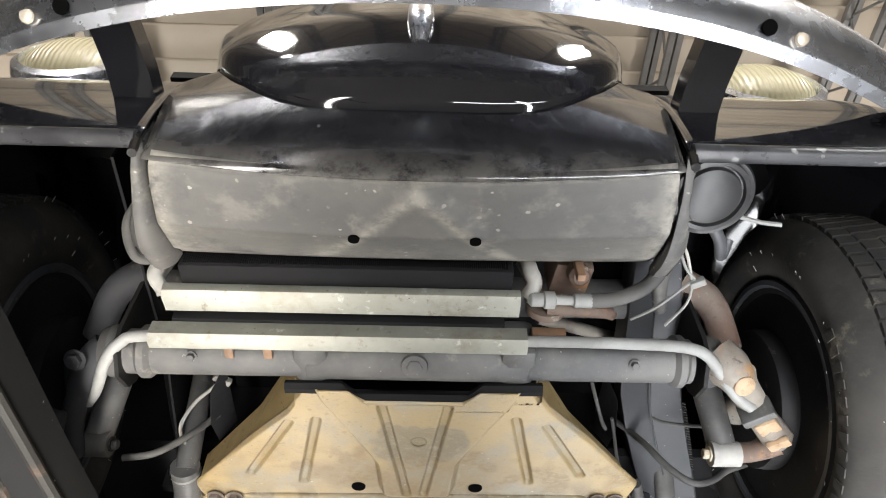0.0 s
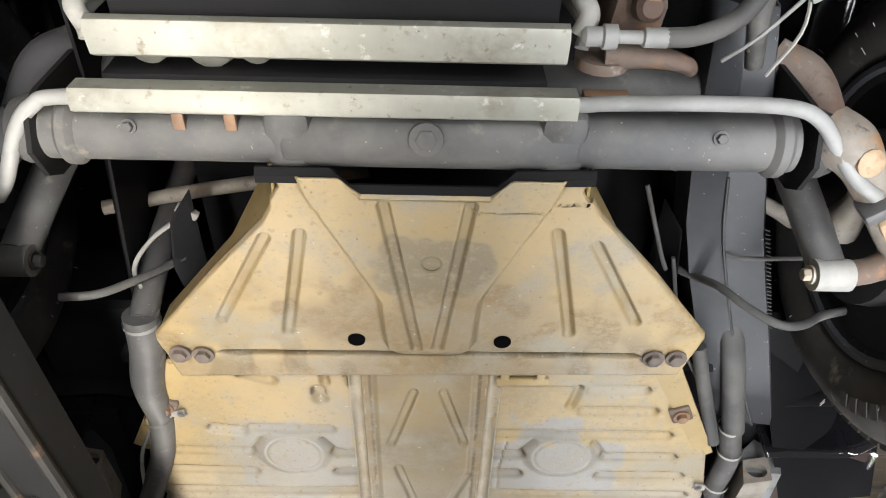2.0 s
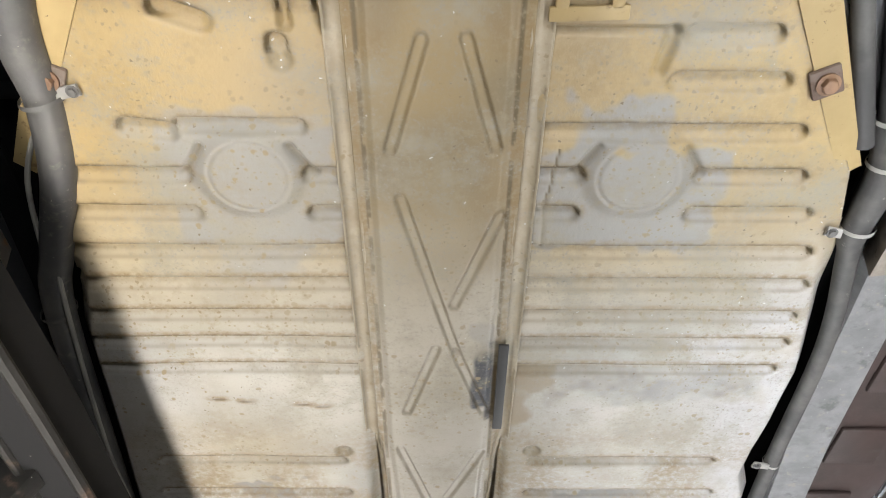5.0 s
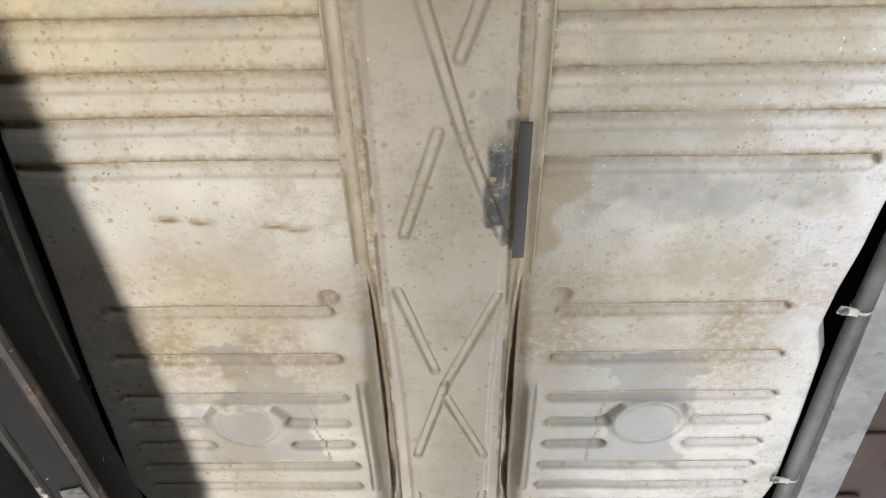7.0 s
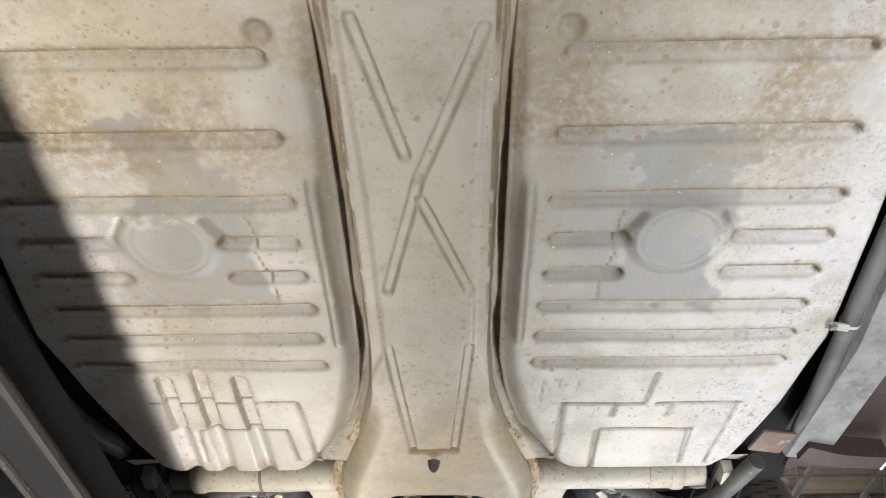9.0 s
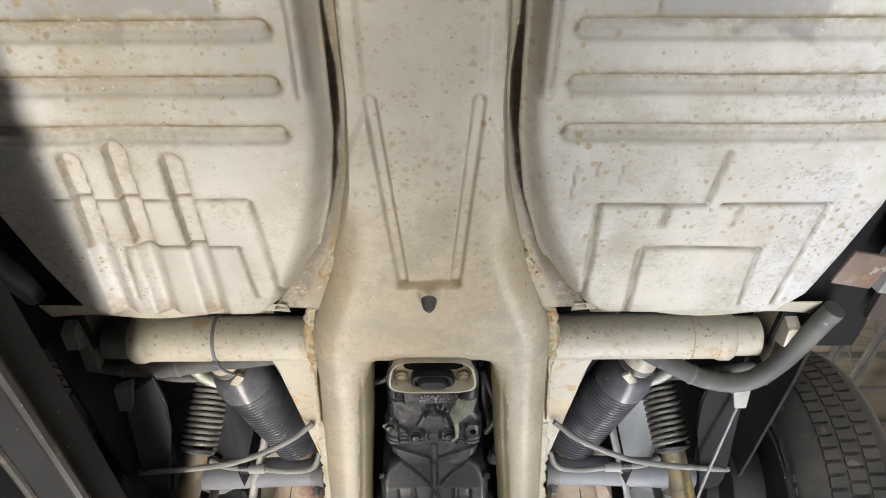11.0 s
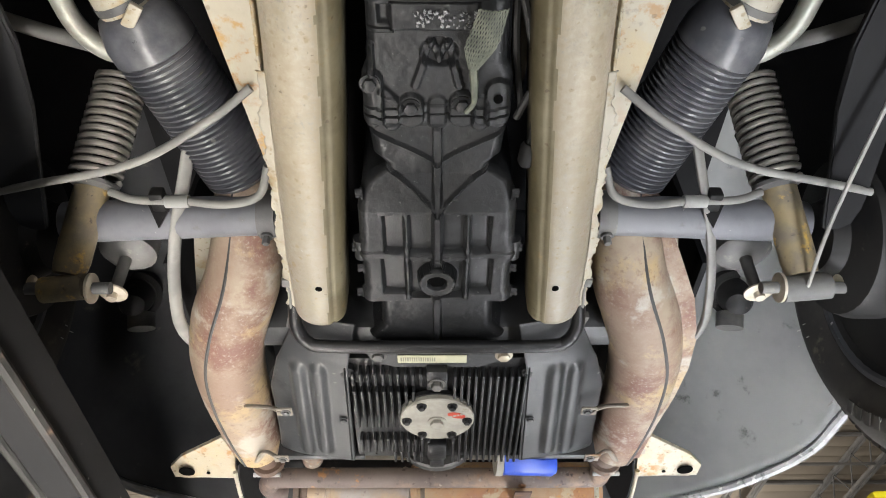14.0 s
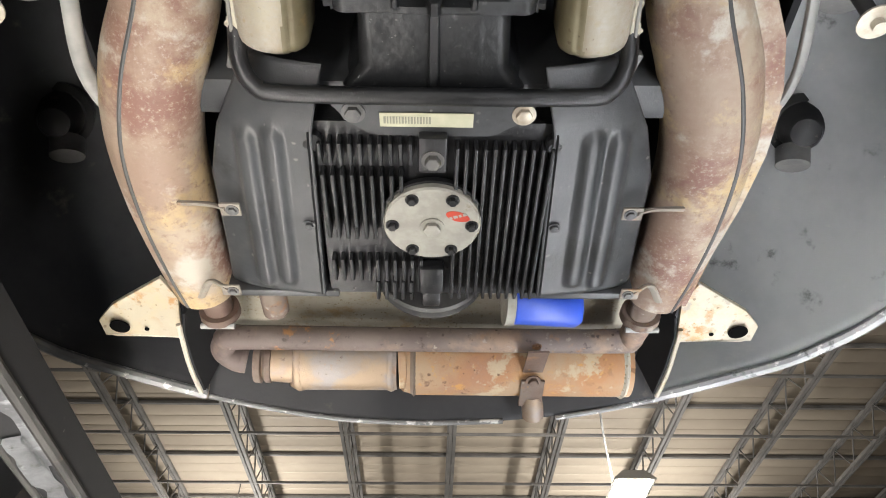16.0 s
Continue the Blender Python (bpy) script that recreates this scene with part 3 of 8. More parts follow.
for ya, yb2, w0, w1 in ((1.285, 1.345, 0.2, 0.75), (2.385, 2.44, 0.1, 0.7), (3.10, 3.30, 0.05, 0.55), (3.22, 3.75, 0.3, 1.0)):
    yf = np.linspace(ya, yb2, 60)
    W, YF = np.meshgrid(np.linspace(0, 1, 8), yf)
    a = w0 + (w1 - w0) * (W * (0.55 + 0.45 * vnoise(yf, 0 * yf, 30)[:, None])) + 0.12 * (vnoise(yf, 4 + 0 * yf, 45)[:, None] - 0.5)
    part_x = outline(yf, RW)[:, None] - 0.050 * a
    sheet("bare_patch", part_x[:, ::-1], YF, (1.697 - 0.012 * a)[:, ::-1], SCUFF, lift, label="scuffed bare metal patch", thick=0)
for k in range(11):
    y = -1.1 + 0.5 * k
    x = float(outline(y, RW))
    part("cross_brace", box((x - 0.075, y, 1.655), (0.05, 0.03, 0.10), (0, 24, 0), 0.003), WORN, lift)
for y in (-1.3, 4.9):
    part("post", box((-1.25, y, 1.2), (0.16, 0.16, 2.4), bev=0.01), LIFT, lift)

# ---- the car ----
car = thing("car", "old gloss black car with a cream underside, raised on a lift", "car")
Z0 = 1.955

# nose, hood and front apron
def yb(z):
    return np.interp(z, [1.87, 1.95, 2.0, 2.085, 2.2, 2.35, 2.5, 2.62, 2.70], [-0.334, -0.368, -0.388, -0.40, -0.38, -0.305, -0.17, 0.10, 0.45])


def nose_y(x, z):
    return yb(z) + np.interp(z, [1.87, 2.0, 2.13, 2.3, 2.7], [-0.22, 0.25, 0.75, 0.9, 1.0]) * x * x


u, v = np.meshgrid(np.linspace(-1, 1, 61), np.linspace(0, 1, 60))
zz = 1.868 + 0.80 * v
xx = u * (0.305 + 0.04 * v)
dusty = smooth(1.93, 1.872, zz + 0.012 * vnoise(xx, zz, 18) + 0.006 * vnoise(xx, zz, 60)) + 0.5 * smooth(0.96, 1.0, np.abs(u))
sheet("front_panel", xx, nose_y(xx, zz), zz, DUSTYBLACK, car, {"smear": dusty}, "gloss black front panel with a dusty lower edge")
zl = 1.960 + 0.165 * np.abs(u) ** 4.5
zz = zl + (2.67 - zl) * v
xx = u * (0.285 + 0.10 * v)
edge = smooth(0, 0.06, v) * smooth(0, 0.05, 1 - np.abs(u))
hood = sheet("hood", xx, nose_y(xx, zz) - 0.002 - 0.012 * edge - 0.045 * (1 - (1 - np.clip(v / 0.38, 0, 1)) ** 2), zz, BLACKPAINT, car, label="gloss black front hood")
b = bmesh.new()
tube(b, [(0, -0.428, 2.035), (0, -0.445, 2.06), (0, -0.447, 2.10), (0, -0.43, 2.14)], [0.010, 0.017, 0.016, 0.010], 12)
part("hood_handle", b, CHROME, hood, "chrome hood handle")
u, v = np.meshgrid(np.linspace(-1, 1, 121), np.linspace(0, 1, 50))
yc = np.interp(v, [0, 0.25, 0.5, 0.8, 1.0], [-0.338, -0.300, -0.245, -0.175, -0.150])
zc = np.interp(v, [0, 0.12, 0.3, 0.5, 0.8, 0.95, 1.0], [1.868, 1.866, 1.870, 1.879, 1.925, 1.948, 1.953])
xx = u * (0.296 + 0.028 * v)
yc = yc - 0.022 * u * u * (1 - v) - 0.006 * u * u * v
bl = np.exp(-((xx / 0.03) ** 2 + ((yc + 0.31) / 0.03) ** 2))
zc = zc - 0.012 * bl - 0.006 * smooth(0.03, 0.0, np.abs(np.abs(xx) - (0.02 + 0.9 * (yc + 0.31)))) * smooth(-0.33, -0.30, yc) * smooth(-0.22, -0.26, yc)
zc = zc + 0.012 * smooth(0.012, 0.0, v * 0.19)
sm = smooth(0.022, 0.0, np.abs(np.abs(xx) - (0.01 + 0.85 * (yc + 0.31)))) + smooth(0.9, 1.0, np.abs(u)) + smooth(0.035, 0.0, np.abs(v - 0.03)) + 0.7 * smooth(0.35, 0.95, v) * vnoise(xx, yc, 14)
apron = sheet("front_apron", xx, yc, zc, APRON, car, {"smear": sm}, "dusty grey front apron underside")
for s in (-1, 1):
    part("drain_hole", turned((s * 0.074 + (-0.001), -0.246, 1.8735), (0, 0.25, -1), [(0.0072, 0.0), (0.0072, 0.0025)], 18), HOLESHADE, apron, "dark drilled hole")
    b = bmesh.new()
    tube(b, [(s * 0.322, -0.352, 1.91), (s * 0.327, -0.30, 1.90), (s * 0.333, -0.22, 1.905), (s * 0.338, -0.15, 1.945)], [0.008, 0.012, 0.02, 0.022], 10, flat=0.6)
    part("apron_side", b, APRON, apron)
    b = bmesh.new()
    tube(b, [(s * 0.313, -0.362, 1.868), (s * 0.322, -0.357, 1.915), (s * 0.328, -0.350, 1.965), (s * 0.338, -0.338, 2.03), (s * 0.333, -0.33, 2.068), (s * 0.316, -0.328, 2.103), (s * 0.288, -0.33, 2.132)], 0.0055, 8)
    part("fender_beading", b, RIMBLACK, car, "black rubber fender beading")

# front fenders and headlights
def fender(s, front):
    u, v = np.meshgrid(np.linspace(-1, 1, 41), np.linspace(0, 1, 70))
    g = np.where(u < 0, 1.0, 1 - np.abs(u) ** 3 * 0.55)
    phi = radians(-4) + v * radians(182 if front else 188)
    if front:
        X = 0.57 + 0.255 * u + 0.14 * (1 - u) * smooth(0.12, 0.6, v)
        ry, rz = 0.512 * g, 0.48 * g
        Y, Z = 0.15 - ry * np.cos(phi), 1.935 + rz * np.sin(phi)
    else:
        X = 0.60 + 0.25 * u
        ry, rz = 0.50 * g, 0.52 * g
        Y, Z = 2.80 - ry * np.cos(phi), 2.06 + rz * np.sin(phi)
    return X * s, Y, Z


for s in (-1, 1):
    X, Y, Z = fender(s, True)
    if s < 0:
        X, Y, Z = X[:, ::-1], Y[:, ::-1], Z[:, ::-1]
    fd = sheet("front_fender", X, Y, Z, BLACKPAINT, car, thick=0.003, label="gloss black front fender with a chipped lip")
    lip = bmesh.new()
    tube(lip, [(s * (0.57 + 0.255 * w), 0.15 - 0.512 * (1.0 if w < 0 else 1 - w ** 3 * 0.55) * 0.995, 1.904) for w in (-0.98, -0.8, -0.5, -0.2, 0.1, 0.4, 0.7, 0.9)], 0.011, 10)
    part("fender_lip", lip, SCUFFBLACK, fd, "scratched black fender lip")
    hx, hz = (0.555, 2.245) if s > 0 else (0.560, 2.275)
    hl = part("headlight", turned((s * hx, -0.15, hz), (0, -1, 0.10), [(0.097, 0.105), (0.098, 0.12), (0.094, 0.135), (0.083, 0.14), (0.080, 0.12)], 32, cap=False), CHROME, fd, "round headlight in a chrome ring")
    part("bucket", turned((s * hx, -0.15, hz), (0, -1, 0.10), [(0.03, 0.03), (0.07, 0.045), (0.093, 0.08), (0.097, 0.106)], 32), RIMBLACK, fd, "black headlight bucket")
    part("lens", turned((s * hx, -0.15, hz), (0, -1, 0.10), [(0.082, 0.125), (0.07, 0.142), (0.045, 0.153), (0.015, 0.158)], 32), LENS, fd, "pale headlight lens")
    part("reflector", turned((s * hx, -0.15, hz), (0, -1, 0.10), [(0.015, 0.05), (0.05, 0.065), (0.075, 0.10), (0.081, 0.12)], 32), BRIGHT, fd)

# front bumper
bump = bmesh.new()
rg = []
for i in range(49):
    x = -0.80 + 1.6 * i / 48
    y = -0.520 + 0.26 * x * x + 0.32 * x ** 4
    t = 0.04 * x
    rg.append([V((x, y + a, c)) for a, c in ((0.012, 1.948), (-0.006, 1.946), (-0.026, 1.962), (-0.040, 1.99), (-0.040, 2.03), (-0.024, 2.06), (0.0, 2.075), (0.012, 2.07), (-0.012, 2.05), (-0.030, 2.02), (-0.030, 1.99), (-0.014, 1.966))])
rings_loft(bump, rg)
bp = part("front_bumper", bump, CHROME, car, "worn chrome front bumper")
for s in (-1, 1):
    b = bmesh.new()
    rings_loft(b, [[V((s * (x + a), y, z + c)) for a, c in ((-0.026, -0.016), (0.026, -0.016), (0.026, 0.016), (0.014, 0.022), (-0.014, 0.022), (-0.026, 0.016))]
                   for x, y, z in ((0.345, -0.30, 2.0), (0.350, -0.34, 2.01), (0.362, -0.385, 2.035), (0.378, -0.45, 2.05))])
    part("bumper_bracket", b, BLACKPAINT, car, "black bumper bracket")
    part("bumper_hole", turned((s * 0.385, -0.492, 1.952), (0.1 * s, -0.5, -0.85), [(0.009, 0), (0.009, 0.003)], 16), HOLESHADE, bp)
    part("bumper_bolt", turned((s * 0.425, -0.480, 1.951), (0.1 * s, -0.5, -0.85), [(0.008, 0), (0.007, 0.004), (0.003, 0.006)], 16), BRIGHT, bp)

# horn and front wiring
hn = part("horn", turned((0.355, -0.303, 1.905), (0.0, -0.15, -1), [(0.03, -0.03), (0.048, -0.012), (0.0535, -0.006), (0.0545, 0.002), (0.052, 0.006), (0.0475, 0.004), (0.0465, 0.008), (0.041, 0.009), (0.039, 0.004), (0.037, 0.004), (0.035, 0.010), (0.022, 0.014), (0.004, 0.013)], 40), HORNBLACK, car, "black round disc horn")
part("horn_arm", rod([(0.36, -0.27, 1.91), (0.385, -0.235, 1.905), (0.40, -0.20, 1.915), (0.41, -0.215, 1.93)], 0.008, 10), SHEETGREY, hn)
part("horn_wire", rod([(0.39, -0.27, 1.91), (0.43, -0.262, 1.905), (0.455, -0.262, 1.90)], 0.003, 6), WIRE, hn)
for k, pts in enumerate((((0.318, -0.30, 1.93), (0.335, -0.235, 1.915), (0.352, -0.19, 1.905), (0.372, -0.165, 1.905)),
                         ((0.335, -0.29, 1.93), (0.322, -0.25, 1.92), (0.35, -0.21, 1.905), (0.375, -0.13, 1.91), (0.355, -0.07, 1.915)),
                         ((0.372, -0.167, 1.905), (0.33, -0.12, 1.90), (0.30, -0.09, 1.905)))):
    part("wire", rod(pts, 0.0021, 6), WIRE if k != 1 else GREYHOSE, car, "thin electric wire")
part("wire_connector", box((0.376, -0.162, 1.903), (0.020, 0.011, 0.010), (0, 0, -30), 0.002), WIRE, car, "white wire connector")
part("body_side_seam", rod([(0.338, -0.15, 1.945), (0.345, -0.12, 1.95), (0.36, -0.06, 1.96)], [0.016, 0.012, 0.010], 10), APRON, car)

# inner body walls and floor over the front axle; shade of the cavity is in their near-black
b = bmesh.new()
prism(b, [(-0.40, -0.28, 1.99), (-0.41, 0.10, 2.0), (-0.455, 0.55, 1.985), (-0.52, 0.78, 1.96), (-0.56, 0.80, 2.50), (-0.46, 0.1, 2.4), (-0.45, -0.22, 2.15)], (0.004, 0, 0))
part("inner_wheel_arch", b, DEEPSHADE, car, "undersealed inner wheel arch, blackened for the shade of the runway")
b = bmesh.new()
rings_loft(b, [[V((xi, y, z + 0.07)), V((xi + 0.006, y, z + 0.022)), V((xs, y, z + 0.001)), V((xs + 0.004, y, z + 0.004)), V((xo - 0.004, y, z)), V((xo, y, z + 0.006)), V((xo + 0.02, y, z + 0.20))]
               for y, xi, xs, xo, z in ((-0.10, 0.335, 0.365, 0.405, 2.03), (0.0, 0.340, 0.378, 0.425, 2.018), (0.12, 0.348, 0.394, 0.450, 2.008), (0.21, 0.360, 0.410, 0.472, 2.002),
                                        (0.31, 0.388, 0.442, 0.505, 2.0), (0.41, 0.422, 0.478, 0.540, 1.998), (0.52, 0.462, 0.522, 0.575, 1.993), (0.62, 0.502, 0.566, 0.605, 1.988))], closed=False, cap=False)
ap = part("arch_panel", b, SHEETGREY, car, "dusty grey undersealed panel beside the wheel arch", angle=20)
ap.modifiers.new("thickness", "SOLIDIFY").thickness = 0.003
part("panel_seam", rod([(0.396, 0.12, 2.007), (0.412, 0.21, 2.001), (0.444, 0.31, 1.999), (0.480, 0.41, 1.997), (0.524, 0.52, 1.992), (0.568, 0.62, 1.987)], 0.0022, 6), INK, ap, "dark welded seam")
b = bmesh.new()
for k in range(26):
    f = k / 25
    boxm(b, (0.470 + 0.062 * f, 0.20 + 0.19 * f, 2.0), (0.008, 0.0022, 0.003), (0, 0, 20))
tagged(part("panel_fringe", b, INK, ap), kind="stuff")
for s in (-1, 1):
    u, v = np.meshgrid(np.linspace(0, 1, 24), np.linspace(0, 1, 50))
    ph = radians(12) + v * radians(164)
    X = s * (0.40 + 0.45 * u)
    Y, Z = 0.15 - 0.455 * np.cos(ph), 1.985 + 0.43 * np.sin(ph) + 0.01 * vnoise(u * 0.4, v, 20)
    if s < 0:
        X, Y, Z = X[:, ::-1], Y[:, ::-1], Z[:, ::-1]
    sheet("wheel_arch_liner", X, Y, Z, DEEPSHADE, car, label="black undersealed front wheel arch", thick=0.003)
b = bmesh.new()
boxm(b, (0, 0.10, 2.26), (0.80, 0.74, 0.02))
part("luggage_floor", b, DEEPSHADE, car, "dark undersealed floor above the axle")
part("bulkhead", box((0, 0.50, 2.18), (1.0, 0.02, 0.34), bev=0.002), DEEPSHADE, car)

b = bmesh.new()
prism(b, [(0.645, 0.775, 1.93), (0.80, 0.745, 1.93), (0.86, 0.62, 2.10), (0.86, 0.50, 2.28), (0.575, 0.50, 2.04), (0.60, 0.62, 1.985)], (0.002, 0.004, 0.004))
part("splash_panel", b, DEEPSHADE, car, "black splash panel behind the front wheel")

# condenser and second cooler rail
cond = part("condenser", box((-0.095, -0.128, 2.07), (0.46, 0.035, 0.27), bev=0.003), DEEPSHADE, car, "black finned air-conditioning condenser")
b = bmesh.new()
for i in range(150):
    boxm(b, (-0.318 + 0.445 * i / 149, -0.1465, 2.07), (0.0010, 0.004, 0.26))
tagged(part("fin_block", b, DEEPSHADE, cond), kind="stuff")
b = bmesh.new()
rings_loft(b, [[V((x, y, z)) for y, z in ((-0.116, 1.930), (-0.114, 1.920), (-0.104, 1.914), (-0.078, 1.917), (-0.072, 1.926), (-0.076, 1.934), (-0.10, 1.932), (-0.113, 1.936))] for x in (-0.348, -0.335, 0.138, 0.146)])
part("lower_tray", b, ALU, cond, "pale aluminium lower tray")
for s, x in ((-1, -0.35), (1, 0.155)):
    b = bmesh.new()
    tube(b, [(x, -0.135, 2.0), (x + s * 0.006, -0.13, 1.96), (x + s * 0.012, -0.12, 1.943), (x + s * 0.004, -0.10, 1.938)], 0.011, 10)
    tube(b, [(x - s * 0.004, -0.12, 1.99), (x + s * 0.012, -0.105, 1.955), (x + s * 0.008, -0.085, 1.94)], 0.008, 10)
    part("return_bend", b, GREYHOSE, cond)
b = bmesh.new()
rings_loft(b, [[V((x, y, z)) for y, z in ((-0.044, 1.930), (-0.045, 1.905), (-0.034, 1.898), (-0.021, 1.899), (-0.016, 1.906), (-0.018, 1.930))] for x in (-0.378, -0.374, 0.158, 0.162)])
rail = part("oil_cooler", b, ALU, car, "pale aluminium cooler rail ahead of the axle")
part("cooler_core", box((-0.11, -0.036, 2.0), (0.48, 0.028, 0.14), bev=0.002), DEEPSHADE, rail)
for x in (-0.268, -0.212):
    part("clip", box((x, -0.010, 1.905), (0.013, 0.024, 0.006), bev=0.001), COPPER, rail, "copper coloured clip")
for x, w in ((-0.30, 0.05), (-0.235, 0.06), (-0.185, 0.045)):
    part("core_tank", turned((x, -0.075, 1.96), (0, 0.2, -1), [(w * 0.5, -0.05), (w * 0.5, 0.0), (w * 0.4, 0.014), (w * 0.1, 0.018)], 16), ALU, rail)

# coolant and refrigerant fittings on the near side of the condenser
fit = part("hose_fitting", turned((0.158, -0.105, 1.925), (1, 0, 0), [(0.006, 0), (0.010, 0.004), (0.010, 0.02), (0.013, 0.022), (0.013, 0.036), (0.007, 0.038), (0.007, 0.062), (0.0105, 0.064), (0.0105, 0.088)], 12), STEELBAR, car, "zinc hose fitting with crimped sleeve")
part("pressure_hose", rod([(0.245, -0.105, 1.925), (0.28, -0.108, 1.927), (0.315, -0.125, 1.93), (0.335, -0.155, 1.935), (0.34, -0.165, 1.96)], 0.0105, 12), RUBBER, car, "grey refrigerant hose")
part("steering_box", box((0.225, -0.10, 2.03), (0.06, 0.06, 0.12), (0, 0, 8), 0.010), RUSTY, car, "rusty steering box body")
part("box_cap", turned((0.232, -0.125, 1.955), (0.1, -0.3, -1), [(0.016, -0.02), (0.016, 0.0), (0.011, 0.006)], 16), RUSTY, car)
part("steering_coupling", rod([(0.19, -0.075, 1.945), (0.235, -0.078, 1.94), (0.275, -0.070, 1.94), (0.287, -0.06, 1.945)], [0.016, 0.013, 0.010, 0.008], 10), RUSTY, car, "rusty steering coupling")
part("steering_flange", turned((0.19, -0.06, 1.955), (0, -1, 0), [(0.03, 0), (0.03, 0.012)], 16), RUSTY, car)
part("rusty_bracket", box((0.225, -0.15, 1.965), (0.012, 0.012, 0.09), bev=0.002), COPPER, car)
part("rusty_bracket", box((0.195, -0.03, 1.93), (0.05, 0.02, 0.016), bev=0.002), COPPER, car)
for pts, r in ((((-0.37, -0.22, 2.0), (-0.385, -0.20, 1.955), (-0.375, -0.165, 1.93), (-0.355, -0.15, 1.94)), 0.007),
               (((-0.345, -0.26, 2.02), (-0.36, -0.215, 1.955), (-0.358, -0.18, 1.935)), 0.016)):
    part("hose", rod(pts, r, 10), RUBBER, car, "dusty black hose")
part("bulb_boot", turned((-0.372, -0.165, 1.965), (0, 0.3, -1), [(0.018, -0.03), (0.022, 0), (0.018, 0.02), (0.006, 0.028)], 14), GREYHOSE, car)

# front beam, arms and sway bar
beam = part("front_axle_beam", rod([(-0.43, 0.020, 1.931), (0.415, 0.020, 1.931)], 0.0335, 28), BEAM, car, "grey-black tubular front axle beam")
part("upper_tube", rod([(-0.43, 0.030, 2.08), (0.415, 0.030, 2.08)], 0.0335, 24), BEAM, beam)
part("centre_sleeve", rod([(-0.160, 0.020, 1.931), (-0.156, 0.020, 1.931), (0.165, 0.020, 1.931), (0.169, 0.020, 1.931)], [0.034, 0.0365, 0.0365, 0.034], 28, n=1), BEAM, beam)
for s in (-1, 1):
    part("saddle", box((s * 0.152, 0.012, 1.935), (0.055, 0.075, 0.075), bev=0.014), BEAM, beam)
    part("grease_nipple", hexbolt((s * 0.323, -0.001, 1.903), (0, -0.4, -1), 0.006, 0.008), BEAM, beam)
    part("end_collar", rod([(s * 0.385, 0.020, 1.931), (s * 0.392, 0.020, 1.931), (s * 0.402, 0.020, 1.931), (s * 0.408, 0.020, 1.931)], [0.034, 0.040, 0.040, 0.034], 24, n=1), BEAM, beam)
    b = bmesh.new()
    prism(b, [(s * 0.424, y, z) for y, z in ((-0.030, 1.93), (-0.022, 1.90), (0.02, 1.880), (0.06, 1.895), (0.075, 1.92), (0.085, 2.12), (-0.03, 2.12))], (s * 0.006, 0, 0))
    part("shock_tower", b, RIMBLACK, beam, "black shock tower plate")
    part("arm_seal", rod([(s * 0.432, 0.02, 1.931), (s * 0.446, 0.02, 1.931), (s * 0.46, 0.02, 1.931)], [0.036, 0.040, 0.034], 20), RUBBER, beam)
    if s > 0:
        arm = part("trailing_arm", rod([(0.452, 0.005, 1.925), (0.468, 0.008, 1.905), (0.49, 0.032, 1.892), (0.53, 0.085, 1.880), (0.566, 0.128, 1.874)], [0.036, 0.033, 0.024, 0.022, 0.025], 10), ARM, car, "dusty front trailing arm")
        part("arm_pad", turned((0.479, 0.010, 1.878), (0.1, -0.3, -1), [(0.016, -0.014), (0.016, 0.006), (0.012, 0.009)], 12), PADCREAM, arm, "rust-stained cream pad")
        part("arm_pad", box((0.531, 0.082, 1.859), (0.033, 0.040, 0.010), (12, 0, -38), 0.003), PADCREAM, arm, "rust-stained cream pad")
        part("arm_pad", box((0.557, 0.116, 1.854), (0.034, 0.026, 0.010), (12, 0, -38), 0.003), PADCREAM, arm)
        part("bar_clamp", box((0.508, 0.056, 1.866), (0.050, 0.016, 0.036), (0, 0, -38), 0.004), BEAM, arm, "dark bar clamp")
        part("lower_link", rod([(0.512, 0.168, 1.874), (0.538, 0.156, 1.870), (0.566, 0.134, 1.872)], [0.016, 0.016, 0.021], 12), RUSTY, arm, "rust-brown link")
    else:
        # Left arm parts are near-black: the runway's shade put into their colour.
        arm = part("trailing_arm", rod([(s * 0.455, 0.018, 1.93), (s * 0.475, 0.03, 1.915), (s * 0.50, 0.075, 1.882), (s * 0.515, 0.13, 1.862), (s * 0.52, 0.165, 1.855)], [0.030, 0.026, 0.017, 0.017, 0.020], 14), ARM if s > 0 else UNDERSEALSHADE, car, "front trailing arm, near-black for the shade of the runway")
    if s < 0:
        part("arm_bolt", hexbolt((s * 0.485, 0.0, 1.893), (0, -0.5, -1), 0.011, 0.012), COPPER if s > 0 else UNDERSEALSHADE, arm)
        part("arm_clamp", box((s * 0.525, 0.095, 1.852), (0.026, 0.045, 0.026), (0, 0, s * -20), 0.006), ARM if s > 0 else UNDERSEALSHADE, arm)
        part("arm_bolt", hexbolt((s * 0.535, 0.125, 1.838), (0, 0, -1), 0.012, 0.012), COPPER if s > 0 else UNDERSEALSHADE, arm)
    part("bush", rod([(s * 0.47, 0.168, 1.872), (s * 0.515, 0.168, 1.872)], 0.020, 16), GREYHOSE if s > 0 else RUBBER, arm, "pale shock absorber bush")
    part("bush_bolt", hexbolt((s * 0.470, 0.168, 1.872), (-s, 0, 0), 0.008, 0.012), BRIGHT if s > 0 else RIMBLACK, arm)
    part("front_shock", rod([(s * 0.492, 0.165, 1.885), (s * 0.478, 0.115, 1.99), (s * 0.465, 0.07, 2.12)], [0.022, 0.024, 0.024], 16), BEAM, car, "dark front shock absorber")
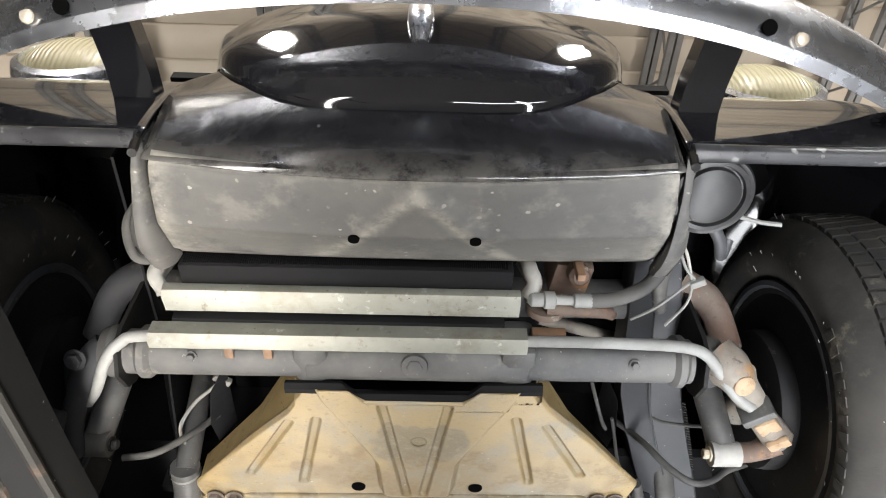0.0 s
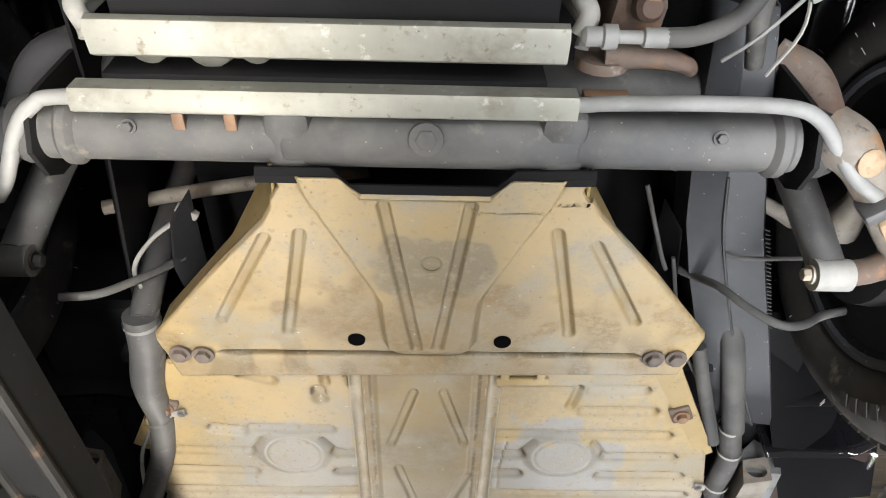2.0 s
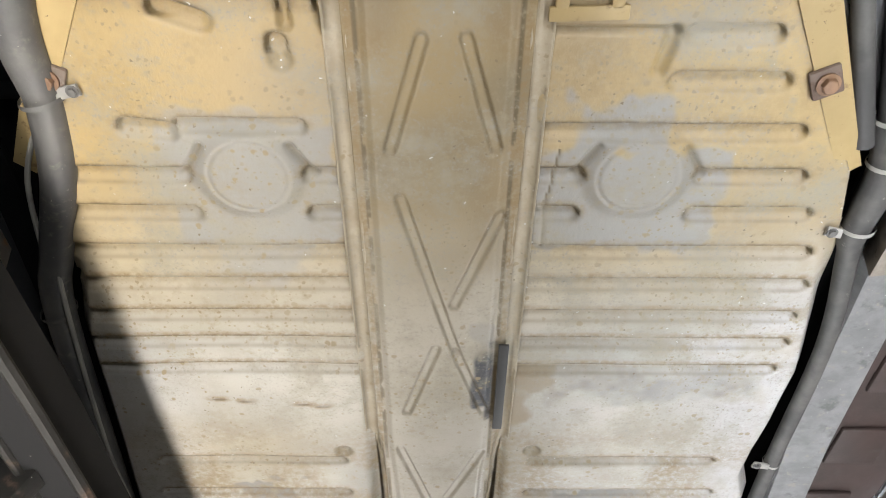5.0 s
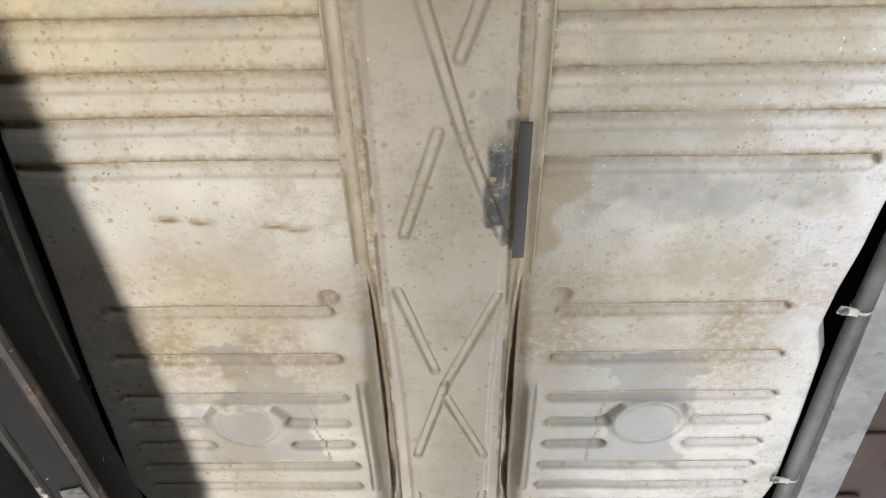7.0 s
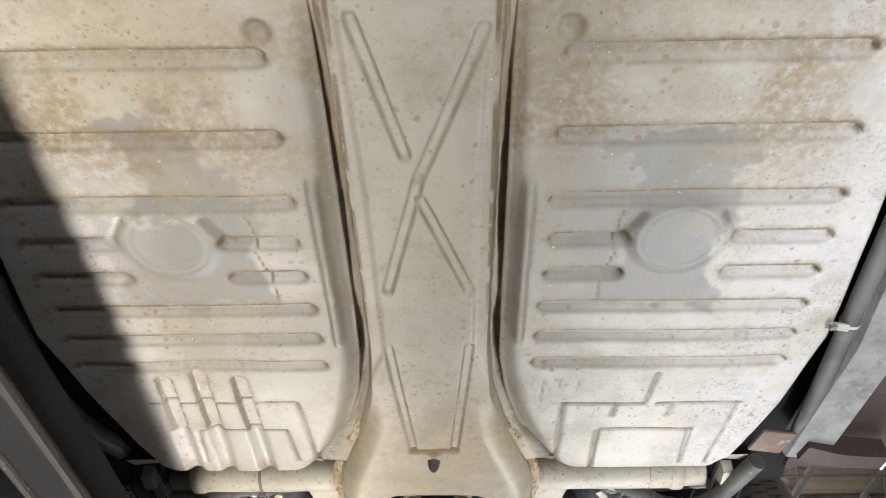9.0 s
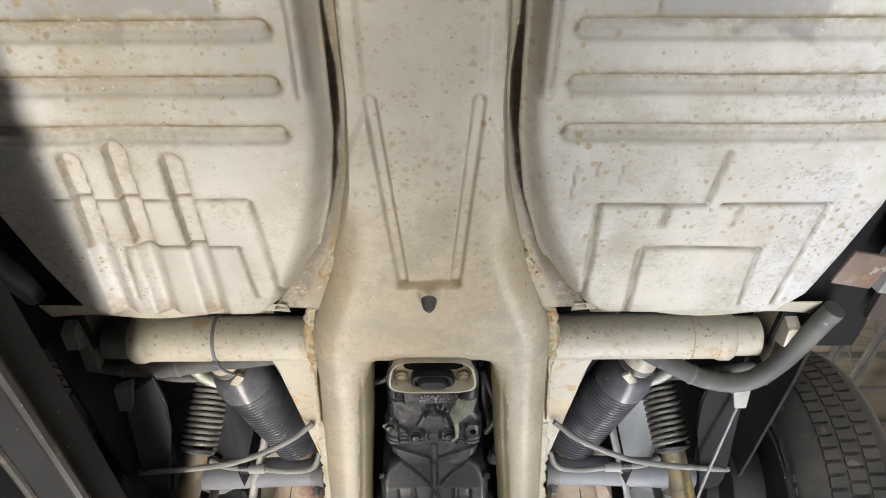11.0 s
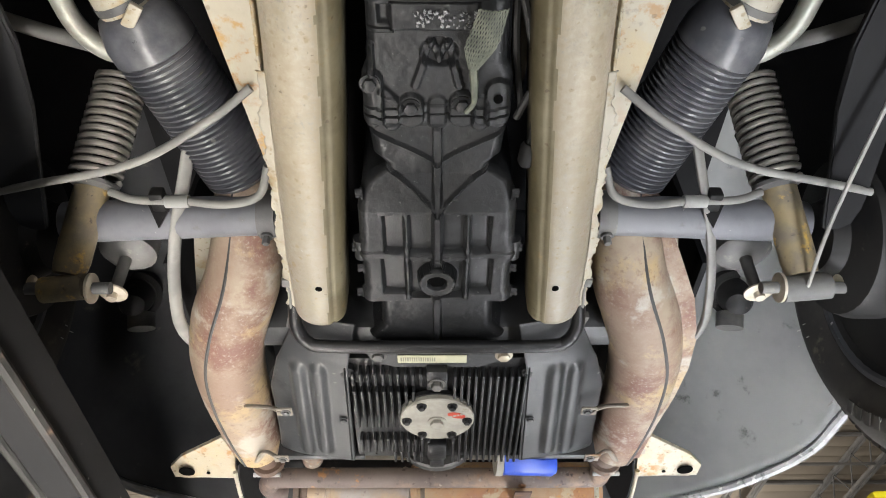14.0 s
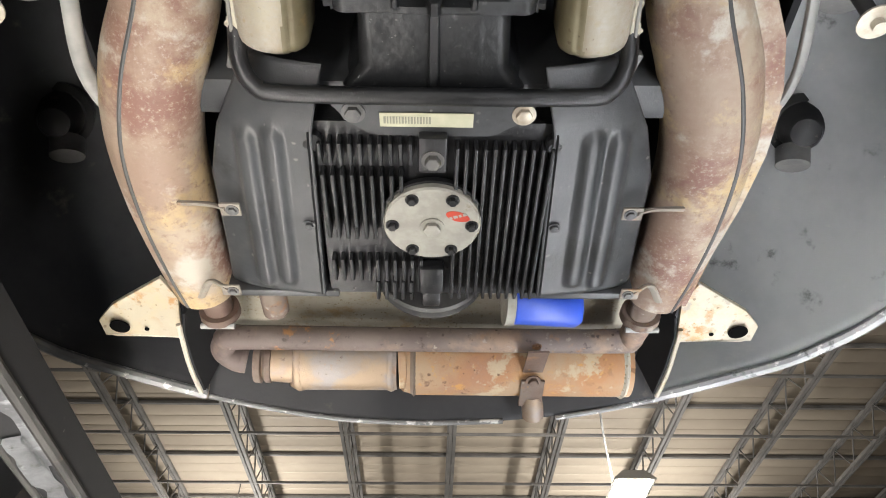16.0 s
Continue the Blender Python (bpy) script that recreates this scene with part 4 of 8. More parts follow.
    # Left upper arm and knuckle are blackened for the same shade.
    part("upper_arm", rod([(s * 0.43, -0.02, 2.06), (s * 0.47, -0.01, 2.03), (s * 0.51, 0.06, 2.0)], [0.03, 0.024, 0.022], 12), RUSTY if s > 0 else UNDERSEALSHADE, car, "rusty upper trailing arm")
    part("knuckle", rod([(s * 0.50, 0.02, 1.915), (s * 0.525, 0.09, 1.93), (s * 0.53, 0.155, 1.95)], [0.013, 0.015, 0.026], 14), ARM if s > 0 else UNDERSEALSHADE, car, "steering knuckle")
    # brake hose and bracket
    b = bmesh.new()
    prism(b, [(s * 0.362, 0.22, 2.02), (s * 0.372, 0.30, 2.015), (s * 0.366, 0.355, 2.02), (s * 0.345, 0.36, 2.07), (s * 0.345, 0.20, 2.07)], (0, 0.003, 0.003))
    part("hose_bracket", b, UNDERSEALSHADE, car, "dark brake hose bracket")
    if s > 0:
        pts = ((0.372, 0.318, 2.06), (0.398, 0.305, 2.02), (0.412, 0.275, 1.965), (0.438, 0.272, 1.92), (0.472, 0.275, 1.892), (0.51, 0.283, 1.90), (0.55, 0.296, 1.93), (0.60, 0.308, 1.955))
    else:
        pts = ((-0.365, 0.303, 2.04), (-0.385, 0.299, 2.01), (-0.42, 0.290, 1.965), (-0.455, 0.288, 1.94), (-0.50, 0.285, 1.93))
    part("brake_hose", rod(pts, 0.0062, 10), RUBBER, car, "grey rubber brake hose")
    part("tie_rod", rod([(0.22, 0.125, 2.13), (0.38, 0.185, 2.137), (0.53, 0.257, 2.142), (0.60, 0.30, 2.14)] if s > 0 else [(-0.10, 0.255, 2.21), (-0.325, 0.268, 2.176), (-0.51, 0.280, 2.128)], 0.012, 12), ARM, car, "steering tie rod")
    if s > 0:
        part("tie_rod_end", turned((0.605, 0.312, 2.14), (0, 0, -1), [(0.012, -0.02), (0.024, 0), (0.022, 0.014), (0.008, 0.02)], 16), UNDERSEALSHADE if s < 0 else RUSTY, car)
sway = bmesh.new()
tube(sway, [(-0.488, 0.085, 1.885), (-0.470, 0.06, 1.888), (-0.445, 0.005, 1.898), (-0.420, -0.024, 1.905), (-0.385, -0.030, 1.914), (-0.2, -0.030, 1.917), (0.13, -0.030, 1.917), (0.20, -0.036, 1.912), (0.30, -0.042, 1.905), (0.385, -0.042, 1.90), (0.422, -0.028, 1.897), (0.450, 0.005, 1.889), (0.472, 0.030, 1.874), (0.498, 0.047, 1.866)], 0.0086, 14)
part("sway_bar", sway, STEELBAR, car, "silver-grey front anti-roll bar")
part("beam_plug", hexbolt((0, 0.004, 1.899), (0, -0.25, -1), 0.012, 0.010), BEAM, beam)
part("plug_ring", turned((0, 0.004, 1.898), (0, -0.25, -1), [(0.020, 0), (0.019, 0.005), (0.013, 0.006)], 20), BEAM, beam)

# frame head
nx, ny = 300, 200
ys = np.linspace(0.050, 0.440, ny)
xr = outline(ys, [(0.045, 0.190), (0.075, 0.180), (0.125, 0.208), (0.225, 0.296), (0.345, 0.394), (0.36, 0.397), (0.425, 0.385), (0.44, 0.38)])
U, Y = np.meshgrid(np.linspace(-1, 1, nx), ys)
X = U * xr[:, None] + 0.006
Y = Y - 0.010 * U * (Y > 0.1)
Z = np.interp(Y, [0.05, 0.16, 0.36, 0.385, 0.40, 0.44], [1.894, 1.907, 1.924, 1.926, 1.929, 1.929])
cn = np.abs(X - 0.006)
ridge = np.interp(Y, [0.05, 0.08, 0.26, 0.36, 0.40], [0.155, 0.148, 0.068, 0.062, 0.03])
Z = Z - 0.016 * smooth(0.006, -0.006, cn - ridge) * smooth(0.40, 0.36, Y) + 0.006
gr = np.zeros_like(Z)
# pressed beads, edged with dirt and with some of their shade in the mark
for p, q in (((-0.201, 0.160), (-0.284, 0.317)), ((-0.156, 0.151), (-0.194, 0.341)), ((-0.049, 0.09), (-0.012, 0.358)), ((0.053, 0.088), (0.018, 0.357)), ((0.163, 0.143), (0.204, 0.336)), ((0.215, 0.164), (0.293, 0.310))):
    d = segdist(X, Y, p, q)
    Z += 0.007 * smooth(0.0095, 0.0045, d)
    gr += 0.42 * smooth(0.010, 0.006, d) * (0.5 + 0.6 * vnoise(X, Y, 40))
d = np.abs(Y - (0.392 - 0.012 * X)) + 0.4 * np.clip(np.abs(X - 0.006) - 0.30, 0, 1)
Z += 0.016 * smooth(0.009, 0.002, d) * smooth(0.32, 0.28, cn)
# cross groove: its shade is put into the colour
gr += 1.1 * smooth(0.0085, 0.003, d)
gr += 0.5 * smooth(0.56, 0.75, vnoise(X, Y, 26)) * smooth(0.30, 0.40, Y)
Z += 0.008 * smooth(0.975, 1.0, np.abs(U)) * smooth(0.30, 0.2, Y) + 0.006 * smooth(0.985, 1.0, np.abs(U))
gap = np.interp(np.abs(X), [0.0, 0.075, 0.10, 0.19, 0.3], [0.028, 0.028, 0.0, 0.0, 0.0])
Y = np.maximum(Y, 0.05 + gap * smooth(0.16, 0.05, Y))
wv = 0.35 * (vnoise(X, Y, 26) - 0.5) + 0.22 * (vnoise(X, Y, 70) - 0.5)
blob = smooth(1.10, 0.92, (np.abs((X - 0.014) / 0.074) ** 3 + np.abs((Y - 0.194) / 0.058) ** 3) ** (1 / 3) + 0.8 * wv)
stain = np.maximum(0.62 * blob, 0.25 * smooth(0.125, 0.07, cn) * smooth(0.262, 0.235, Y + 0.02 * vnoise(X, Y, 30)))
blot = np.zeros_like(X)
for bx, by, br in ((-0.105, 0.270, 0.045), (-0.135, 0.310, 0.05), (-0.075, 0.305, 0.035), (0.105, 0.262, 0.03), (0.125, 0.285, 0.028), (-0.02, 0.33, 0.04), (0.02, 0.41, 0.035), (-0.19, 0.30, 0.03)):
    blot = np.maximum(blot, smooth(1.1, 0.3, np.hypot(X - bx, Y - by) / br + 0.9 * (vnoise(X, Y, 45) - 0.5)))
rst = smooth(0.50, 0.80, vnoise(X, Y, 16)) * smooth(0.2, 0.35, Y) + smooth(0.55, 0.8, vnoise(X + 3, Y, 34)) * 0.8 * (smooth(0.20, 0.30, Y)) + 0.4 * smooth(0.40, 0.44, Y)
# The tar mark here is no tar but the cross groove's shade, in near-black.
fh = sheet("frame_head", X, Y, Z, PAN, car, {"warm": 0.8 + 0.3 * vnoise(X, Y, 6), "oil": stain * (0.75 + 0.3 * vnoise(X, Y, 14)), "grey": 0.4 * blob, "tan": 0.5 * blot + 0.6 * smooth(0.24, 0.33, Y) * smooth(0.32, 0.12, cn) * (0.4 + vnoise(X, Y, 12)) + 0.65 * smooth(0.38, 0.85, 0.7 * vnoise(X, Y, 13) + 0.3 * vnoise(X, Y, 40)) * smooth(0.18, 0.30, Y) + 0.45 * smooth(0.39, 0.42, Y) + 0.45 * smooth(0.20, 0.05, cn) * smooth(0.1, 0.3, Y) * (0.5 + 0.8 * vnoise(X, Y, 18)), "tar": 0.9 * smooth(0.0100, 0.003, np.abs(Y - (0.389 - 0.012 * X)) + 0.4 * np.clip(cn - 0.27, 0, 1)), "grime_shade": gr * 0.9, "rust": 1.15 * rst + 0.9 * blot}, "cream pressed frame head plate with rust stains", thick=0.003)
PINKBOLT = surf("faded_pink_bolt", (0.11, 0.088, 0.075), (0.16, 0.13, 0.11), bump=0.2)
for x, y in ((-0.358, 0.394), (-0.324, 0.395), (0.335, 0.387), (0.368, 0.386)):
    part("bolt", hexbolt((x, y, 1.929), (0, 0, -1), 0.011, 0.010), PINKBOLT, fh, "faded bolt")
for x in (-0.098, 0.111):
    part("hole", turned((x, 0.357, 1.9295), (0, 0, -1), [(0.0125, 0), (0.0125, 0.002)], 24), HOLESHADE, fh, "dark access hole")
b = bmesh.new()
lathe(b, Matrix.Translation((0.008, 0.186, 1.900)) @ pose(0, 0, 0, 180), [(0.014, 0), (0.014, 0.002), (0.011, 0.002), (0.011, 0)], 24, cap=False)
part("stamped_ring", b, OLIVE, fh)
b = bmesh.new()
rings_loft(b, [[V((x, y + g, z)) for y, z in ((0.042, 1.894), (0.050, 1.888), (0.060, 1.889), (0.059, 1.895), (0.045, 1.902))] for x, g in ((-0.192, 0), (-0.108, 0), (-0.088, 0.022), (0.082, 0.022), (0.102, 0.0), (0.192, -0.003))])
part("front_flange", b, DEEPSHADE, fh, "dark front clamp flange")
for s in (-1, 1):
    b = bmesh.new()
    prism(b, [(s * 0.183 + 0.006, 0.05, 1.902), (s * 0.192 + 0.006, 0.125, 1.922), (s * 0.279 + 0.006, 0.225, 1.934), (s * 0.384 + 0.006, 0.345, 1.937), (s * 0.38, 0.35, 1.985), (s * 0.27, 0.225, 2.0), (s * 0.185, 0.125, 2.0), (s * 0.175, 0.05, 1.99)], (s * -0.003, 0, 0.001))
    part("side_wall", b, WARMCREAM, fh)

# floor pans
def pan(s):
    ny, nx = 1000, 140
    ys = np.linspace(0.43, 2.128, ny)
    inner = outline(ys, [(0.43, 0.104), (1.18, 0.104), (1.34, 0.104), (1.70, 0.106), (1.80, 0.108), (1.90, 0.122), (2.0, 0.15), (2.08, 0.19), (2.128, 0.24)])
    if s > 0:
        outer = outline(ys, [(0.43, 0.358), (0.45, 0.368), (0.665, 0.490), (0.735, 0.505), (0.90, 0.540), (1.035, 0.562), (1.16, 0.560), (1.236, 0.553), (1.32, 0.554), (1.384, 0.577), (1.53, 0.591), (1.737, 0.605), (1.90, 0.586), (2.0, 0.560), (2.06, 0.545), (2.10, 0.51), (2.128, 0.43)])
    else:
        outer = outline(ys, [(0.43, 0.374), (0.47, 0.388), (0.55, 0.412), (0.62, 0.428), (0.756, 0.470), (0.95, 0.52), (1.37, 0.562), (1.716, 0.594), (1.85, 0.57), (2.0, 0.535), (2.08, 0.51), (2.11, 0.47), (2.128, 0.41)])
    U, Y = np.meshgrid(np.linspace(0, 1, nx), ys)
    X = s * (inner[:, None] + U * (outer - inner)[:, None])
    Z = np.full_like(X, Z0)
    gr, rs = np.zeros_like(X), np.zeros_like(X)
    AX = np.abs(X)

    def bead(p, q, w=0.0125, depth=0.0105, grime_shade=1.0):
        nonlocal Z, gr
        d = segdist(X, Y, p, q)
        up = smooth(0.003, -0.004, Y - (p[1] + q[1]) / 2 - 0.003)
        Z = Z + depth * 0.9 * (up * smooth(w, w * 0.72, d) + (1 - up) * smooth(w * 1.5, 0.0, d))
        # Front-edge line: brown dirt, plus the shade of the steep step put in.
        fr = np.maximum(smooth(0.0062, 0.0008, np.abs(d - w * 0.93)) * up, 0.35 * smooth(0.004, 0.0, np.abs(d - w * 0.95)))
        gr = np.maximum(gr, 0.95 * grime_shade * fr * (0.5 + 0.75 * vnoise(X, Y, 60)))
        gr = np.maximum(gr, grime_shade * smooth(0.0030, 0.0010, np.abs(d - w * 0.90)) * up * (0.75 + 0.4 * vnoise(X, Y, 35)))
        rs[...] = np.maximum(rs, 1.0 * grime_shade * smooth(0.016, 0.002, np.abs(d - w * 0.8)) * up)

    def line(p, q, w=0.0035, depth=0.003, grime_shade=0.8):
        nonlocal Z, gr
        d = segdist(X, Y, p, q)
        Z = Z + depth * smooth(w * 2, 0, d)
        gr = np.maximum(gr, grime_shade * smooth(w * 1.3, w * 0.3, d) * (0.4 + 0.8 * vnoise(X, Y, 50)))

    cyf, cxf = (0.672, 0.225 if s < 0 else 0.238)
    fronts = [0.673, 0.730, 0.793, 0.851, 0.912, 0.968, 1.027]
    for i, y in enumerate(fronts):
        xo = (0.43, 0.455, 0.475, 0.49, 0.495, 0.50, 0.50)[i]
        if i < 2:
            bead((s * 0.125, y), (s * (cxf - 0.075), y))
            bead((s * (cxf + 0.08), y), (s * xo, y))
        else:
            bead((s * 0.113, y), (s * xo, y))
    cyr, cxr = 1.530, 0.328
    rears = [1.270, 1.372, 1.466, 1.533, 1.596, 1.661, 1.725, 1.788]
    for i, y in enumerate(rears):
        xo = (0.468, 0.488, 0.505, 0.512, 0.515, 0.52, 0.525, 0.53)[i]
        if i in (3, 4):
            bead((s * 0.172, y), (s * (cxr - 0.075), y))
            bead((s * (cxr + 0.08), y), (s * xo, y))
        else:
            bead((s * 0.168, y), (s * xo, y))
    for cx, cy, r in ((cxf, cyf, 0.056), (cxr, cyr, 0.058)):
        d = np.hypot(X - s * cx, Y - cy)
        Z = Z - 0.006 * smooth(r + 0.014, r - 0.010, d) + 0.0015 * smooth(0.004, 0.0, np.abs(d - r * 0.85))
        for e in (-1, 1):
            line((s * cx + e * s * 0.052, cy - 0.04), (s * cx + e * s * 0.078, cy), 0.004, 0.005, 0.5)
    if s > 0:
        bead((0.12, 0.612), (0.410, 0.612), grime_shade=0.7)
        bead((0.262, 0.548), (0.372, 0.548), grime_shade=0.6)
        bead((0.268, 0.494), (0.348, 0.494), 0.013, grime_shade=0.6)
        line((0.110, 0.490), (0.245, 0.490), 0.004, 0.006, 0.4)
        line((0.245, 0.490), (0.236, 0.535), 0.006, 0.006, 0.2)
        for p, q in (((0.215, 2.10), (0.213, 1.900)), ((0.213, 1.895), (0.345, 1.896)), ((0.368, 1.896), (0.500, 1.897)), ((0.281, 2.10), (0.280, 1.976)), ((0.285, 1.970), (0.436, 1.973)),
                     ((0.500, 1.90), (0.486, 2.08)), ((0.436, 1.973), (0.440, 2.08)), ((0.355, 1.815), (0.347, 1.890)), ((0.300, 1.90), (0.298, 1.93)), ((0.395, 1.90), (0.390, 1.93))):
            line(p, q, 0.0035, 0.004, 0.9)
        for p, q in (((0.178, 1.835), (0.176, 1.885)), ((0.235, 1.835), (0.232, 1.86)), ((0.205, 1.83), (0.203, 1.85))):
            line(p, q, 0.002, 0.001, 0.9)
    else:
        bead((-0.285, 0.468), (-0.245, 0.482), 0.012, grime_shade=0.9)
        bead((-0.170, 0.505), (-0.168, 0.525), 0.012, grime_shade=0.9)
        bead((-0.158, 0.455), (-0.158, 0.485), 0.007, grime_shade=0.8)
        bead((-0.120, 0.455), (-0.115, 0.485), 0.009, grime_shade=0.8)
        bead((-0.352, 0.606), (-0.31, 0.612), 0.013, grime_shade=0.8)
        bead((-0.29, 0.604), (-0.16, 0.606), 0.011, grime_shade=0.6)
        for p, q in (((-0.421, 1.825), (-0.436, 2.10)), ((-0.364, 1.812), (-0.374, 2.10)), ((-0.302, 1.828), (-0.303, 2.11))):
            bead(p, q, 0.014, 0.012, 0.5)
            rs += 1.0 * smooth(0.03, 0.01, np.hypot(X - q[0], (Y - 2.10) * 0.7))
        for p, q in (((-0.46, 1.885), (-0.225, 1.886)), ((-0.220, 1.89), (-0.205, 2.10)), ((-0.40, 1.965), (-0.25, 1.966)), ((-0.25, 1.97), (-0.243, 2.06)), ((-0.40, 1.97), (-0.408, 2.06))):
            line(p, q, 0.0035, 0.003, 0.8)
        for x, y in ((-0.214, 1.112), (-0.305, 1.105), (-0.345, 1.10), (-0.184, 1.118)):
            rs += 1.4 * smooth(0.024, 0.004, np.hypot((X - x) * 0.8, (Y - y) * 2.2))
            gr = np.maximum(gr, 0.8 * smooth(0.010, 0.003, np.hypot((X - x) * 0.6, (Y - y - 0.002) * 2.4)))
    # dimple by the rear ribs, rolled inner and outer edges
    d = np.hypot(X - s * 0.160, Y - 1.240)
    Z = Z + 0.007 * smooth(0.017, 0.008, d)
    gr = np.maximum(gr, 0.8 * smooth(0.013, 0.005, np.hypot(X - s * 0.160, Y - 1.236)) * (0.4 + 0.6 * vnoise(X, Y, 60)))
    roll = np.interp(Y, [0.5, 1.20, 1.34, 1.8, 2.1], [0.006, 0.006, 0.014, 0.024, 0.05])
    din = AX - inner[:, None]
    Z = Z + roll * smooth(np.interp(Y, [1.2, 1.4, 1.75, 2.0], [0.02, 0.026, 0.03, 0.05]), 0.0, din) ** 1.6 + 0.03 * smooth(0.022, 0.0, outer[:, None] - AX) * smooth(0.75, 0.9, Y)
    Z = Z + 0.05 * smooth(2.085, 2.128, Y) ** 2
    Z = Z - 0.012 * smooth(0.010, 0.003, np.abs(AX - 0.131)) * smooth(1.42, 1.45, Y) * smooth(1.75, 1.72, Y)
    if s < 0:
        rs += 0.7 * smooth(0.012, 0.0, np.abs(AX - 0.128)) * smooth(1.50, 1.56, Y) * smooth(1.70, 1.6, Y)
    rs += 0.95 * smooth(1.10, 1.30, Y) * smooth(1.47, 1.38, Y) * smooth(0.2, 0.6, vnoise(X, Y, 12)) + 0.45 * smooth(0.85, 0.6, Y) * vnoise(X, Y, 11) + 0.5 * smooth(0.03, 0.0, din) + gr * 0.3
    for y in fronts[3:]:
        rs += 0.7 * smooth(0.012, 0.004, np.abs(Y - (y - 0.013))) * smooth(1.2, 0.9, Y)
    # bare primer patches
    wob = (vnoise(X, Y, 28) - 0.5) * 0.026 + (vnoise(X, Y, 90) - 0.5) * 0.010

    def patch(x0, x1, y0, y1, e=0.006, k=1.0):
        dx = np.maximum(x0 - X, X - x1)
        dy = np.maximum(y0 - Y, Y - y1)
        return smooth(e, -e, np.maximum(dx, dy) + wob * k)

    blue = np.zeros_like(X)
    tan = np.zeros_like(X)
    tar = np.zeros_like(X)
    if s < 0:
        pr = np.maximum(patch(-0.335, -0.120, 0.605, 0.790), 0.6 * patch(-0.33, -0.13, 0.59, 0.61))
        pr = np.maximum(pr, 0.75 * patch(-0.29, -0.17, 0.79, 0.845, 0.02, 1.5))
        pr = np.maximum(pr, 0.8 * patch(-0.42, -0.215, 1.49, 1.655, 0.006))
        pr = np.maximum(pr, 0.55 * patch(-0.345, -0.25, 1.36, 1.50, 0.03))
        # Greyer towards the outer left edge.
        pr = np.maximum(pr, 0.45 * smooth(-0.40, -0.50, X) * smooth(1.25, 1.5, Y))
        gy = np.maximum(0.92 * patch(-0.42, -0.215, 1.48, 1.655, 0.004, 1.8), 0.98 * patch(-0.345, -0.25, 1.345, 1.50, 0.008, 2.6))
        cr = [(-0.222, 1.487), (-0.214, 1.52), (-0.220, 1.55), (-0.209, 1.59), (-0.205, 1.64)]
    else:
        pr = np.maximum(patch(0.106, 0.350, 0.635, 0.790), patch(0.16, 0.26, 0.575, 0.64, 0.01, 1.4))
        pr = np.maximum(pr, 0.85 * patch(0.185, 0.385, 1.40, 1.665, 0.02))
        pr = np.maximum(pr, 0.7 * patch(0.25, 0.37, 1.375, 1.47, 0.01, 1.2))
        pr = np.maximum(pr, 0.5 * patch(0.18, 0.43, 1.03, 1.075, 0.015, 1.4))
        # Bluish white on the right: worn paint, with sheen put into the colour.
        blue = smooth(0.36, 0.50, X + wob) * smooth(0.70, 0.95, Y) * (0.6 + 0.7 * vnoise(X, Y, 5))
        blue = np.maximum(blue, 0.8 * smooth(0.30, 0.42, X) * smooth(0.90, 0.98, Y) * smooth(1.08, 1.0, Y))
        tan = patch(0.100, 0.185, 1.005, 1.075, 0.006, 1.3)
        tan = np.maximum(tan, 0.9 * patch(0.100, 0.135, 1.07, 1.17, 0.006, 1.0))
        gy = np.maximum(1.0 * patch(0.25, 0.39, 1.375, 1.665, 0.006, 2.6), 0.75 * patch(0.185, 0.26, 1.44, 1.665, 0.02, 1.4))
        rs += 0.7 * smooth(0.12, 0.2, X) * smooth(0.47, 0.38, X) * smooth(1.17, 1.22, Y) * smooth(1.40, 1.33, Y) * vnoise(X, Y, 30)
        gy = np.maximum(gy, 0.45 * smooth(0.45, 0.2, X) * smooth(0.9, 1.0, Y) * smooth(1.10, 1.05, Y))
        gy = np.maximum(gy, 0.85 * patch(0.18, 0.50, 1.03, 1.10, 0.025, 1.6) * (0.5 + 0.6 * vnoise(X, Y, 70)))
        cr = [(0.250, 1.485), (0.245, 1.53), (0.248, 1.56), (0.238, 1.60), (0.235, 1.655)]
        cr2 = [(0.141, 0.636), (0.138, 0.68), (0.131, 0.71), (0.133, 0.79)]
        for p, q in zip(cr2, cr2[1:]):
            line(p, q, 0.0016, 0.0015, 1.2)
        d = np.abs(np.hypot(X - 0.328, (Y - 1.530) * 1.05) - 0.050)
        gr = np.maximum(gr, 0.6 * smooth(0.0022, 0.0004, d + 0.003 * vnoise(X, Y, 60)) * (vnoise(X, Y, 25) > 0.35))
        d = np.abs(np.hypot((X - 0.240) * 0.85, Y - 0.668) - 0.042)
        gr = np.maximum(gr, 0.5 * smooth(0.0022, 0.0004, d + 0.003 * vnoise(X, Y, 60)) * (vnoise(X, Y, 25) > 0.35))
    # Paler towards both outer edges: brighter side light put into the colour.
    blue = np.maximum(blue, 0.75 * smooth(0.30, 0.48, AX + wob) * smooth(0.8, 1.05, Y) * (0.55 + 0.6 * vnoise(X, Y, 6)))
    rs = rs + 0.9 * smooth(2.06, 2.11, Y) * vnoise(X, Y, 22)
    for p, q in zip(cr, cr[1:]):
        line(p, q, 0.0016, 0.0015, 1.3)
    gy = np.maximum(gy, 0.42 * pr * smooth(0.95, 0.85, Y))
    warm = (smooth(1.06, 0.60, Y) if s < 0 else smooth(1.02, 0.62, Y)) + 0.25 * vnoise(X, Y, 7) + 0.2 * smooth(1.4, 1.2, Y) * smooth(1.1, 1.25, Y)
